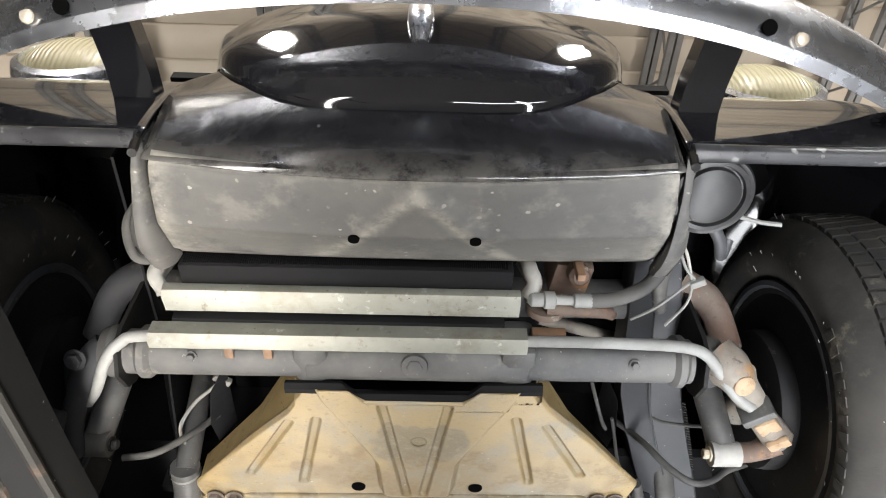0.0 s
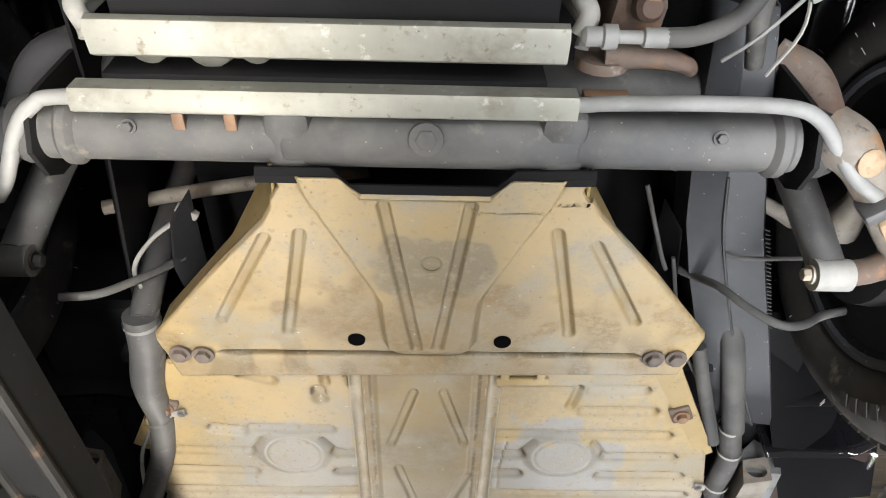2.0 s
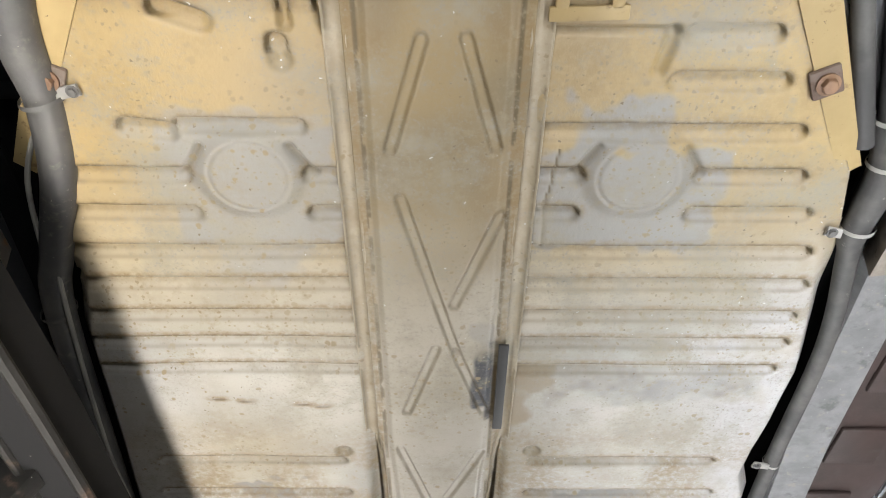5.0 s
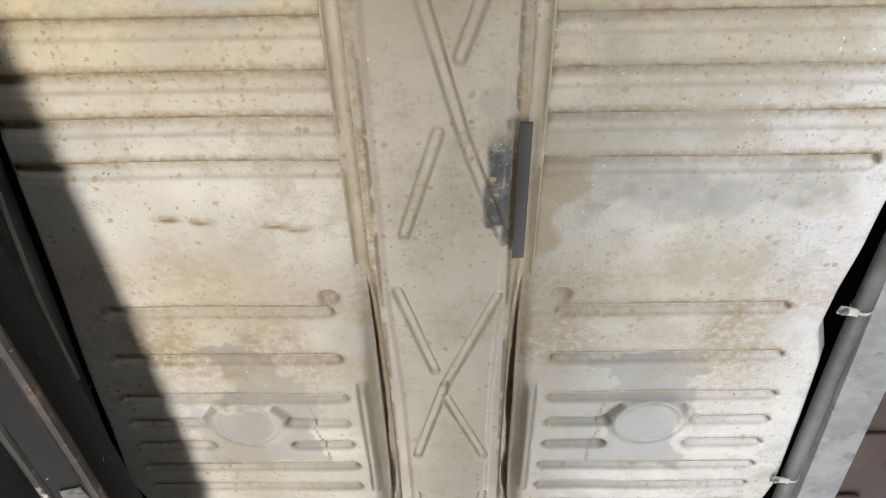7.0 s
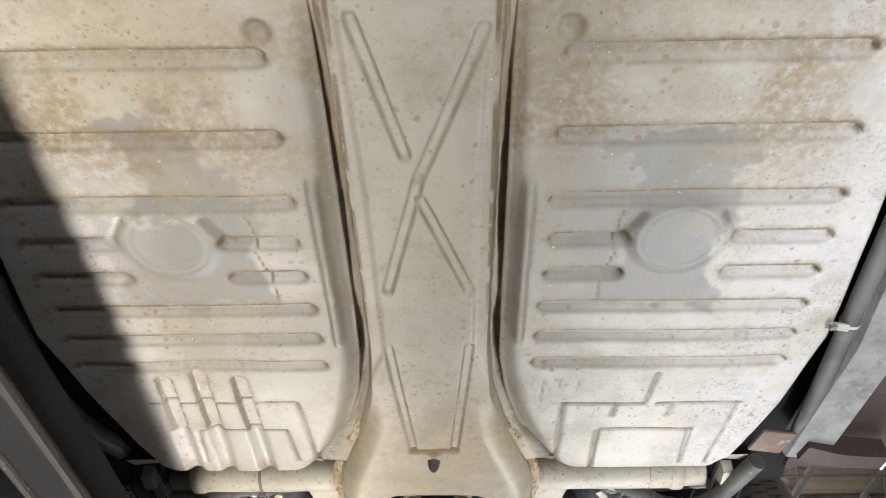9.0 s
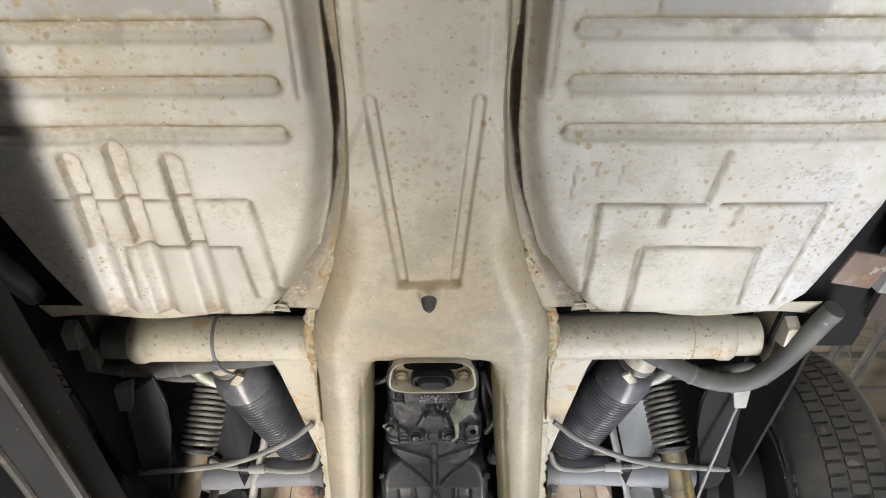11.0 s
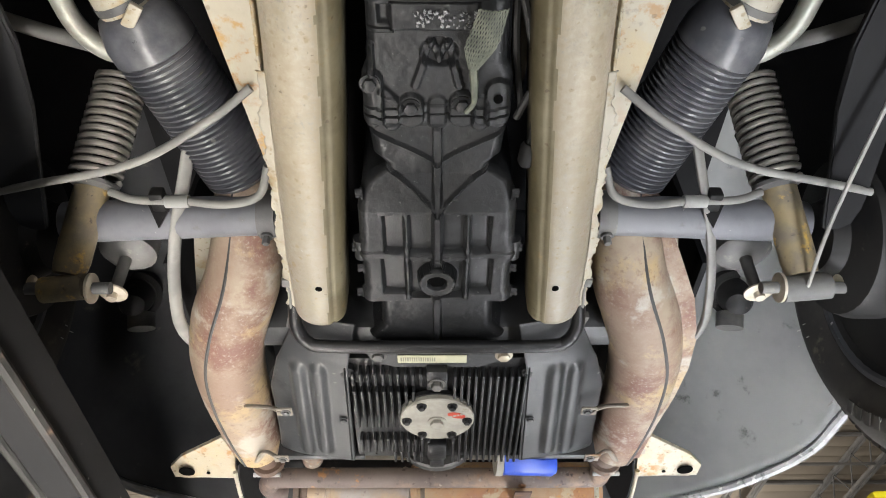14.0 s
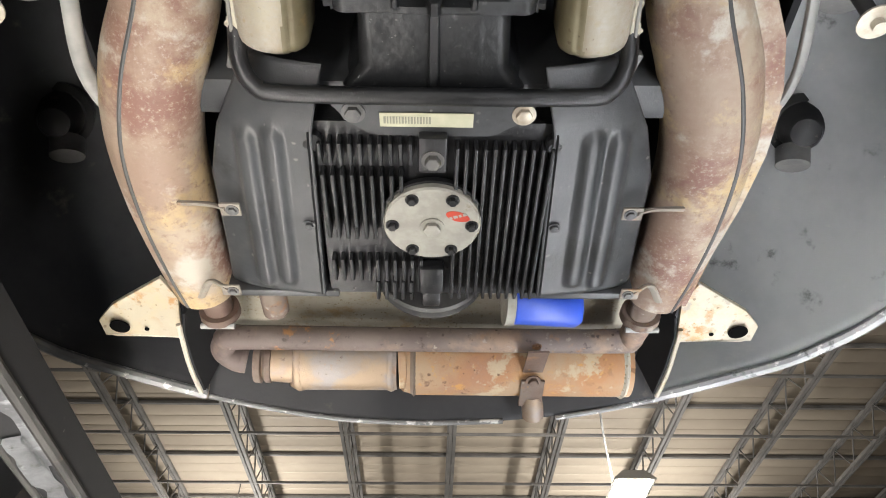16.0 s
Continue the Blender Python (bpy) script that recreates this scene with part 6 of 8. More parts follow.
part("bent_bracket", rod([(0.640, 2.02, 1.955), (0.70, 2.03, 1.945), (0.78, 2.04, 1.945)], [0.03, 0.028, 0.026], 4), RBOARD, car, "brown bent bracket behind the sill")
part("bent_bracket", box((0.585, 2.01, 1.953), (0.06, 0.06, 0.006), (0, 0, 12), 0.002), RUSTY, car, "rusty tab under the pan")

# rear torsion tube, fork and gussets
tt = part("torsion_tube", rod([(-0.49, 2.264, 2.048), (0.49, 2.264, 2.048)], 0.0385, 32), CREAM, car, "cream rear torsion bar tube")
for s in (-1, 1):
    part("tube_collar", rod([(s * 0.475, 2.264, 2.048), (s * 0.482, 2.264, 2.048), (s * 0.497, 2.264, 2.048), (s * 0.502, 2.264, 2.048)], [0.039, 0.0415, 0.0415, 0.038], 28, n=1), CREAM, tt)
    part("end_bush", rod([(s * 0.50, 2.264, 2.048), (s * 0.545, 2.264, 2.048)], 0.034, 24), CREAM if s > 0 else BEAM, tt)
    b = bmesh.new()
    prism(b, [(s * 0.555, y, z) for y, z in ((2.17, 2.05), (2.18, 1.99), (2.215, 1.985), (2.23, 2.01), (2.29, 2.0), (2.30, 2.08), (2.2, 2.11))], (s * 0.02, 0, 0))
    part("end_bracket", b, CREAM if s > 0 else BEAM, tt)
    b = bmesh.new()
    prism(b, [(s * 0.188, 2.235, 2.03), (s * 0.285, 2.262, 2.032), (s * 0.268, 2.33, 2.032), (s * 0.226, 2.61, 2.025), (s * 0.200, 2.615, 2.02)], (0, 0, 0.012))
    part("gusset", b, RUSTYCREAM, car, "cream triangular frame gusset with rust")

# rear mount and gearbox
lp = []
for k in range(48):
    a = 2 * math.pi * k / 48
    ca, sa = math.cos(a), math.sin(a)
    y = 0.041 * math.copysign(abs(sa) ** 0.55, sa)
    lp.append(((0.069 + 0.14 * y) * math.copysign(abs(ca) ** 0.45, ca), y))
MY = 2.311
mt = bmesh.new()
rings_loft(mt, [[V((x * k, MY + y * k, z)) for x, y in lp] for k, z in ((0.97, 2.045), (1.04, 2.02), (1.06, 2.004), (1.05, 1.998), (1.01, 1.999), (0.985, 2.01), (0.97, 2.024))], cap=False)
mo = part("gearbox_mount", mt, CREAM, car, "cream bowl-shaped front gearbox mount")
part("mount_floor", plate([(x * 0.98, MY + y * 0.98, 2.022) for x, y in lp], (0, 0, 0.004)), OLIVE, mo)
b = bmesh.new()
prism(b, [(-0.052, 2.288, 2.017), (0.054, 2.287, 2.017), (0.052, 2.306, 2.017), (0.040, 2.312, 2.017), (-0.036, 2.313, 2.017), (-0.047, 2.308, 2.017)], (0, 0, 0.004))
part("mount_slot", b, HOLESHADE, mo, "dark slot")
pad = bmesh.new()
rings_loft(pad, [[V((x * 0.54 * k, 2.331 + y * 0.42 * k, z)) for x, y in lp] for k, z in ((1.0, 2.020), (1.0, 2.010), (0.94, 2.005), (0.80, 2.005), (0.76, 2.010), (0.68, 2.010), (0.64, 1.999), (0.55, 1.996), (0.3, 1.996))])
part("rubber_pad", pad, RIMBLACK, mo, "black rubber pad")
gk = bmesh.new()
rings_loft(gk, [[V((x * k * 1.01, MY + 0.008 + y * k, z)) for x, y in lp] for k, z in ((1.02, 2.026), (1.11, 2.024), (1.125, 2.016), (1.11, 2.008), (1.04, 2.007))], cap=False)
part("gasket", gk, RIMBLACK, mo, "black rubber gasket")
for s in (-1, 1):
    part("mount_bolt", turned((s * 0.053, 2.330, 2.020), (0, 0, -1), [(0.010, 0), (0.010, 0.003), (0.007, 0.005), (0.0065, 0.007)], 16), OLIVE, mo)

# cast gearbox casing: a neck, a waist with slanted ribs, and a ribbed lower case
GW = [(2.362, 0.074), (2.368, 0.081), (2.44, 0.082), (2.455, 0.090), (2.522, 0.091), (2.528, 0.087), (2.545, 0.086), (2.574, 0.083), (2.584, 0.069), (2.594, 0.067), (2.602, 0.084), (2.610, 0.096), (2.625, 0.104), (2.645, 0.107), (2.70, 0.108), (2.712, 0.112), (2.735, 0.112), (2.745, 0.107), (2.80, 0.108), (2.81, 0.112), (2.826, 0.111), (2.83, 0.086), (2.90, 0.088), (2.945, 0.12)]
GZ = [(2.362, 2.016), (2.44, 2.012), (2.522, 2.010), (2.53, 2.013), (2.60, 2.006), (2.632, 1.985), (2.645, 1.978), (2.824, 1.976), (2.832, 1.992), (2.945, 1.990)]
gb_rows = []
for y, w in GW:
    zb = float(outline(y, GZ)) + 0.010
    ring = []
    for k in range(32):
        a = 2 * math.pi * k / 32
        ca, sa = math.cos(a), math.sin(a)
        ring.append(V(((w - 0.001) * math.copysign(abs(ca) ** 0.35, ca), y, zb + 0.1 + 0.1 * math.copysign(abs(sa) ** 0.4, sa))))
    gb_rows.append(ring)
b = bmesh.new()
rings_loft(b, gb_rows)
gb = part("gearbox", b, GEARBOX, car, "grey-black ribbed gearbox casing")


def inside_box(X, Y, x0, x1, y0, y1, soft=0.0025):
    return smooth(soft, -soft, np.maximum(np.maximum(x0 - X, X - x1), np.maximum(y0 - Y, Y - y1)))


ys = np.linspace(2.362, 2.93, 380)
U, Y = np.meshgrid(np.sin(np.linspace(-1, 1, 150) * math.pi / 2), ys)
X = U * outline(ys, GW)[:, None]
A = np.abs(X)
Z = outline(Y, GZ) + rounded(outline(Y, GW) - A, 0.016)
# pockets of the lower case, left between its ribs
for x0, x1, y0, y1 in ((0.0075, 0.0385, 2.652, 2.722), (0.0465, 0.073, 2.654, 2.720), (0.0075, 0.0385, 2.738, 2.814), (0.0465, 0.078, 2.736, 2.806)):
    Z = Z + 0.013 * inside_box(A, Y, x0, x1, y0, y1)
Z = Z - 0.003 * smooth(0.004, 0.002, np.abs(A - 0.0425)) * smooth(2.645, 2.655, Y) * smooth(2.822, 2.815, Y) - 0.003 * smooth(0.005, 0.003, np.abs(Y - 2.7285 - 0.004 * np.cos(A * 40)))
# long middle rib and the drop-shaped wall round the drain
mid = smooth(0.0065, 0.0045, A) * smooth(2.530, 2.536, Y)
Z = Z - 0.0075 * mid * (1 - smooth(2.748, 2.76, Y) * smooth(2.806, 2.796, Y))
rb = np.hypot(X, Y - 2.776)
drop = np.minimum(rb - 0.027, np.where((Y > 2.735) & (Y < 2.776), A - np.interp(Y, [2.735, 2.752, 2.766, 2.776], [0.006, 0.011, 0.024, 0.027]), 1.0))
zd = float(outline(2.776, GZ)) - 0.004
Z = np.where(drop < 0, zd + 0.004, Z)
Z = Z - 0.008 * smooth(0.0032, 0.0016, np.abs(drop)) - 0.009 * smooth(0.026, 0.024, rb) * smooth(0.013, 0.015, rb)
# slanted ribs of the waist
for k, (xa, ya, yb2) in enumerate(((0.084, 2.537, 2.584), (0.068, 2.590, 2.648))):
    yl = yb2 + (ya - yb2) * (A / xa) ** 0.8
    on = smooth(xa + 0.006, xa, A)
    Z = Z - on * (0.0065 * smooth(0.0042, 0.0022, np.abs(Y - yl)) + 0.003 * smooth(0.03, 0.0, yl - Y) * (Y < yl))
# neck: joint line, bolt pads, raised front strip and a webbed hollow
jl = 2.506 + 0.004 * smooth(0.045, 0.05, A) - 0.003 * smooth(0.07, 0.075, A)
Z = Z + 0.004 * smooth(0.0016, 0.0006, np.abs(Y - jl)) - 0.004 * smooth(0.012, 0.010, np.abs(Y - jl))
PADS = ((-0.080, 2.463), (-0.032, 2.496), (0.030, 2.492), (0.073, 2.476))
for px_, py_ in PADS:
    Z = Z - 0.008 * smooth(0.0165, 0.0135, segdist(X, Y, (px_, py_), (px_, 2.512)))
for px_, py_ in ((-0.056, 2.524), (0.052, 2.524), (0.0, 2.524)):
    Z = Z - 0.004 * smooth(0.012, 0.009, segdist(X, Y, (px_, py_ - 0.03), (px_, py_)))
Z = Z - 0.006 * inside_box(X, Y, -0.052, 0.046, 2.366, 2.399)
Z = Z + 0.007 * inside_box(X, Y, -0.066, -0.055, 2.372, 2.392)
Z = Z - 0.003 * smooth(0.0035, 0.002, np.abs(Y - 2.400)) * (X < -0.05)
hol = smooth(0.024, 0.016, np.hypot(X - 0.002, (Y - 2.428) * 1.15))
Z = Z + 0.012 * hol
for p, q in (((-0.008, 2.415), (-0.026, 2.470)), ((0.012, 2.415), (0.026, 2.470)), ((-0.008, 2.415), (0.002, 2.438)), ((0.012, 2.415), (0.002, 2.438)), ((-0.078, 2.42), (-0.078, 2.45)), ((-0.066, 2.475), (-0.045, 2.495))):
    Z = Z - 0.006 * smooth(0.006, 0.003, segdist(X, Y, p, q))
Z = Z + (vnoise(X, Y, 40) - 0.5) * 0.0016 + (vnoise(X, Y, 140) - 0.5) * 0.0007
cs = sheet("case_underside", X, Y, Z, GEARBOX, gb, label="dark cast underside with ribs and pockets", thick=0, angle=45)
b = bmesh.new()
rng = random.Random(7)
for k in range(90):
    boxm(b, (rng.uniform(-0.026, 0.044), rng.uniform(2.374, 2.394), 2.0075), (rng.uniform(0.001, 0.0042), rng.uniform(0.001, 0.003), 0.003), (0, 0, rng.uniform(0, 90)), 0.0006)
tagged(part("scraped_metal", b, SPRING, gb, "bright scraped metal flakes"), kind="stuff")
for px_, py_ in PADS[:3]:
    part("flange_bolt", hexbolt((px_, py_, 2.003), (0, 0, -1), 0.0085, 0.008), CASE, gb)
part("bolt_hole", turned((0.073, 2.484, 2.0025), (0, 0, -1), [(0.006, 0), (0.006, 0.001)], 14), HOLESHADE, gb)
for s in (-1, 1):
    for y, w in ((2.622, 0.102), (2.723, 0.114), (2.765, 0.109), (2.818, 0.114)):
        part("casing_bolt", hexbolt((s * (w - 0.003), y, 1.992), (s, 0, -0.15), 0.0065, 0.010), CASE, gb)
    part("side_lug", rod([(s * 0.108, 2.706, 1.992), (s * 0.108, 2.742, 1.992)], 0.010, 12), GEARBOX, gb)
part("drain_socket", turned((0, 2.776, 1.9755), (0, 0, -1), [(0.0135, 0), (0.0135, 0.002)], 6), HOLESHADE, gb, "dark hexagon drain socket")
# braided strap hanging from the mount to a neck bolt
b = bmesh.new()
lo_x, hi_x = [(2.366, 0.044), (2.40, 0.034), (2.415, 0.029), (2.440, 0.036)], [(2.366, 0.078), (2.395, 0.072), (2.415, 0.066), (2.440, 0.046)]
for k in range(13):
    for up in (0, 1):
        pts = []
        for q in range(9):
            y = 2.366 + 0.074 * q / 8
            f = k / 12 + (q / 8 - 0.5) * (0.55 if up else -0.55)
            f = 1 - abs(1 - (abs(f) % 2))
            xa, xb = float(outline(y, lo_x)), float(outline(y, hi_x))
            pts.append(V((xa + f * (xb - xa), y, 1.997 - 0.006 * math.sin(math.pi * f) + (0.001 if (q + k + up) % 2 else -0.001))))
        tube(b, pts, 0.0009, 4, n=1)
tagged(part("braided_strap", b, GREENBRAID, gb, "pale green braided strap on the gearbox neck"), kind="stuff")
part("strap_tail", rod([(0.041, 2.436, 1.997), (0.043, 2.46, 1.994), (0.043, 2.483, 1.993), (0.034, 2.497, 1.993)], [0.0055, 0.005, 0.0035, 0.003], 8), GREENBRAID, gb, "pale green strap end")
part("cable", rod([(0.112, 2.42, 2.01), (0.120, 2.47, 1.997), (0.119, 2.52, 1.997), (0.116, 2.56, 2.0)], 0.006, 10), RIMBLACK, car, "black cable beside the gearbox")
part("cable_boot", turned((0.117, 2.545, 1.999), (-0.1, 1, 0), [(0.008, 0), (0.012, 0.008), (0.012, 0.03), (0.008, 0.036)], 14), RIMBLACK, car, "black rubber cable boot")
for pts in (((0.085, 2.33, 2.03), (0.105, 2.40, 2.03), (0.119, 2.47, 2.03), (0.100, 2.53, 2.03)), ((0.090, 2.36, 2.04), (0.094, 2.44, 2.04), (0.106, 2.52, 2.04)), ((-0.075, 2.35, 2.03), (-0.098, 2.365, 2.03), (-0.12, 2.36, 2.03))):
    part("cable", rod(pts, 0.005, 8), INK, car, "black cable beside the gearbox")
b = bmesh.new()
prism(b, [(0.088, 2.345, 2.075), (0.104, 2.345, 2.075), (0.116, 2.44, 2.075), (0.112, 2.50, 2.075), (0.102, 2.53, 2.075), (0.093, 2.47, 2.075)], (0, 0, 0.01))
part("inner_plate", b, CREAM, car, "cream plate above the gearbox")

# rear axle tubes, shocks, bellows
def shock(s):
    eye, top = V((s * 0.530, 2.770, 1.955)), V((s * 0.480, 2.600, 2.235))
    d = (top - eye).normalized()
    L = (top - eye).length
    sh = part("rear_shock", rod([eye + d * 0.02, eye + d * 0.04, eye + d * 0.155, eye + d * 0.16], [0.022, 0.025, 0.025, 0.027], 18, n=1), YELLOWSTEEL, car, "rusty yellow coil-over shock absorber")
    part("spring_seat", turned(eye + d * 0.155, d, [(0.024, -0.006), (0.036, 0), (0.036, 0.006), (0.022, 0.008)], 22), BEAM, sh)
    m = Matrix.Translation(eye + d * 0.165) @ d.to_track_quat("Z", "Y").to_matrix().to_4x4()
    turns, hgt = 13.5, L - 0.165
    pts = [m @ V((0.034 * math.cos(a), 0.034 * math.sin(a), hgt * a / (2 * math.pi * turns))) for a in [2 * math.pi * k / 14 for k in range(int(turns * 14) + 1)]]
    part("coil_spring", tube(bmesh.new(), pts, 0.0050, 8, n=1), SPRINGTAN, sh, "dark steel coil spring")
    part("damper_rod", rod([eye + d * 0.16, top + d * 0.05], 0.012, 12), DEEPSHADE, sh)
    part("eye_bush", rod([eye + V((-0.032 * 1, 0.004, 0)), eye + V((0.032, -0.004, 0))], 0.019, 18), YELLOWSTEEL if s < 0 else BEAM, sh)
    part("eye_bolt", rod([eye + V((s * -0.065, 0, 0)), eye + V((s * 0.06, 0, 0))], 0.009, 10), BEAM, sh)
    part("washer", turned(eye + V((s * -0.036, 0, 0)), (-s, 0, 0), [(0.022, 0), (0.022, 0.004), (0.008, 0.005), (0.008, 0.016)], 20), BRIGHT, sh, "bright washer and nut")
    part("washer", turned(eye + V((s * 0.05, 0.0, 0.01)), (s, 0.1, 0.2), [(0.012, 0), (0.014, 0.02), (0.008, 0.03)], 12), BRIGHT, sh)
    return sh


for s in (-1, 1):
    ax = part("axle_tube", rod([(s * 0.235, 2.725, 2.062), (s * 0.55, 2.735, 2.055)], 0.031, 24), AXLE, car, "grey rear axle tube")
    part("boot_clamp", rod([(s * 0.236, 2.725, 2.062), (s * 0.262, 2.725, 2.062)], 0.036, 22), BEAM, ax)
    part("boot_bolt", hexbolt((s * 0.249, 2.735, 2.027), (0, 0.2, -1), 0.006, 0.016), BEAM, ax)
    part("brake_drum", turned((s * 0.56, 2.740, 2.03), (s, 0, 0), [(0.05, 0), (0.06, 0.02), (0.115, 0.03), (0.122, 0.05), (0.122, 0.09)], 36), RIMBLACK, ax)
    b = bmesh.new()
    prism(b, [(s * 0.380, 2.690, 2.05), (s * 0.398, 2.712, 2.018), (s * 0.418, 2.690, 2.05)], (0, 0.003, 0.006))
    boxm(b, (s * 0.398, 2.685, 2.048), (0.02, 0.035, 0.02), bev=0.003)
    part("pipe_bracket", b, RIMBLACK, ax)
    part("brake_pipe", rod([(s * 0.232, 2.62, 2.045), (s * 0.25, 2.665, 2.035), (s * 0.30, 2.682, 2.035), (s * 0.36, 2.680, 2.04), (s * 0.43, 2.682, 2.045), (s * 0.47, 2.68, 2.06)], 0.006, 10), CABLE, ax, "grey brake hose")
    part("pipe_ferrule", rod([(s * 0.352, 2.680, 2.04), (s * 0.385, 2.681, 2.04)], 0.0095, 10), STEELBAR, ax)
    shock(s)
    top, bot = V((s * 0.384, 2.42, 2.115)), V((s * 0.290, 2.69, 2.115))
    d = (bot - top).normalized()
    L = (bot - top).length
    prof = [(0.032, 0), (0.044, 0.006), (0.049, 0.016), (0.056, 0.040), (0.0565, 0.062)]
    z = 0.066
    while z < L - 0.01:
        prof += [(0.0510, z), (0.0555, z + 0.0024), (0.0555, z + 0.0046), (0.0510, z + 0.0070)]
        z += 0.0082
    bl = part("heater_bellows", turned(top, d, prof + [(0.045, L)], 30), BELLOWS, car, "black corrugated heater duct bellows")
    part("duct_neck", rod([top - d * 0.05 + V((0, 0, 0.02)), top - d * 0.02, top + d * 0.015], 0.036, 20), CREAM, bl, "cream heater duct neck")
    part("neck_clip", box(top + V((-s * 0.02, -0.005, -0.042)), (0.016, 0.034, 0.008), (0, 0, s * -35), 0.002), CREAM, bl)
    part("neck_clamp", turned(top - d * 0.006, d, [(0.0362, -0.006), (0.0380, -0.006), (0.0380, 0.004), (0.0362, 0.004)], 30, cap=False), BEAM, bl, "dark band clamp")
    # hand brake cables
    part("brake_cable", rod([(s * 0.225, 2.48, 2.02), (s * 0.28, 2.515, 2.0), (s * 0.39, 2.577, 1.995), (s * 0.53, 2.615, 2.0), (s * 0.66, 2.66, 2.02)], 0.0055, 10), CABLE, car, "grey hand brake cable")
    part("clutch_cable", rod([(s * 0.226, 2.70, 2.0), (s * 0.222, 2.78, 1.995), (s * 0.226, 2.86, 1.99), (s * 0.229, 2.90, 1.995)], 0.0022, 8), CABLE, car, "thin steel cable with a clamp")
    part("cable_clamp", box((s * 0.230, 2.89, 1.995), (0.014, 0.028, 0.014), (0, 0, 15), 0.002), BEAM, car)
    part("cable_clamp", box((s * 0.226, 2.80, 1.995), (0.012, 0.016, 0.012), (0, 0, 8), 0.002), BEAM, car)
    # spring plate and bump stop
    b = bmesh.new()
    prism(b, [(s * 0.60, y, z) for y, z in ((2.20, 2.10), (2.20, 1.99), (2.30, 1.985), (2.72, 1.99), (2.78, 2.02), (2.78, 2.11), (2.70, 2.12))], (s * 0.006, 0, 0))
    part("spring_plate", b, RIMBLACK, car, "black rear spring plate")
    part("bump_stop", turned((s * 0.50, 2.835, 2.09), (0, 0.1, -1), [(0.045, -0.03), (0.045, 0.0), (0.03, 0.012), (0.010, 0.014), (0.009, 0.075)], 20), BEAM, car, "grey bump stop bolt")
    part("stop_washer", turned((s * 0.502, 2.843, 2.012), (0, 0.1, -1), [(0.022, 0), (0.022, 0.003), (0.008, 0.004), (0.008, 0.014)], 20), BRIGHT, car)
    run = ((0.60, 2.12, 1.98), (0.565, 2.25, 1.985), (0.53, 2.32, 1.995), (0.47, 2.335, 2.01), (0.40, 2.31, 2.03), (0.33, 2.28, 2.055)) if s > 0 else ((-0.70, 2.25, 2.04), (-0.64, 2.305, 2.05), (-0.578, 2.345, 2.055), (-0.485, 2.357, 2.055), (-0.381, 2.336, 2.055), (-0.284, 2.327, 2.06), (-0.23, 2.32, 2.08))
    part("wrapped_hose", rod(run, 0.0165, 14), RUBBER, car, "dusty bound rubber hose")
    hose_line = curve_pts(run)
    for k in (9, 14, 20):
        part("cable_tie", turned(hose_line[k], hose_line[k + 1] - hose_line[k - 1], [(0.0182, 0), (0.0182, 0.005)], 16, cap=False), BEAM, car, "grey cable tie")
    if s < 0:
        tie = part("cable_tie", turned((-0.362, 2.264, 2.048), (1, 0, 0), [(0.0388, -0.0004), (0.0408, 0), (0.0408, 0.005), (0.0388, 0.0054)], 30, cap=False), AXLE, tt, "grey cable tie")
        part("tie_head", box((-0.360, 2.281, 2.008), (0.011, 0.010, 0.009), (20, 0, 0), 0.001), AXLE, tie)
        part("tie_tail", rod([(-0.360, 2.285, 2.008), (-0.353, 2.31, 2.015), (-0.343, 2.335, 2.025)], 0.0028, 6), AXLE, tie)
    else:
        part("weld_line", turned((0.430, 2.264, 2.048), (1, 0, 0), [(0.0386, 0), (0.0396, 0.001), (0.0386, 0.002)], 30, cap=False), WARMCREAM, tt)
    # pale bent pipe and grey cable between the tube and the shock
    part("bent_pipe", rod([(s * 0.515, 2.33, 2.14), (s * 0.478, 2.395, 2.13), (s * 0.462, 2.455, 2.125), (s * 0.43, 2.492, 2.125), (s * 0.37, 2.505, 2.13)], 0.0135, 14), ALU, car, "pale bent heater pipe")
    part("loom", rod([(s * 0.63, 2.40, 2.09), (s * 0.56, 2.425, 2.10), (s * 0.50, 2.455, 2.11), (s * 0.455, 2.485, 2.13)], 0.010, 10), RUBBER, car, "dusty black cable loom")
    b = bmesh.new()
    prism(b, [(s * 0.515, 2.335, 2.005), (s * 0.548, 2.345, 2.0), (s * 0.545, 2.385, 1.985), (s * 0.525, 2.385, 1.985)], (0, 0.0, 0.014))
    part("hose_hanger", b, GREYHOSE if s > 0 else BEAM, car)
for s in (-1, 1):
    b = bmesh.new()
    prism(b, [(s * 0.556, 2.395, 2.02), (s * 0.492, 2.350, 2.03), (s * 0.490, 2.43, 2.03), (s * 0.500, 2.51, 2.02), (s * 0.545, 2.70, 2.0), (s * 0.592, 2.70, 2.0)], (0, 0, 0.012))
    bmesh.ops.bevel(b, geom=list(b.edges), offset=0.003, segments=2, affect="EDGES")
    # Right arm takes the darker black: shade put into its colour.
    part("spring_arm", b, UNDERSEALSHADE if s < 0 else DEEPSHADE, car, "dark blue-grey flat spring arm")
part("brake_rod", rod([(0.535, 2.375, 1.995), (0.515, 2.62, 1.955), (0.525, 2.76, 1.945)], 0.0028, 8), CABLE, car, "thin steel rod")

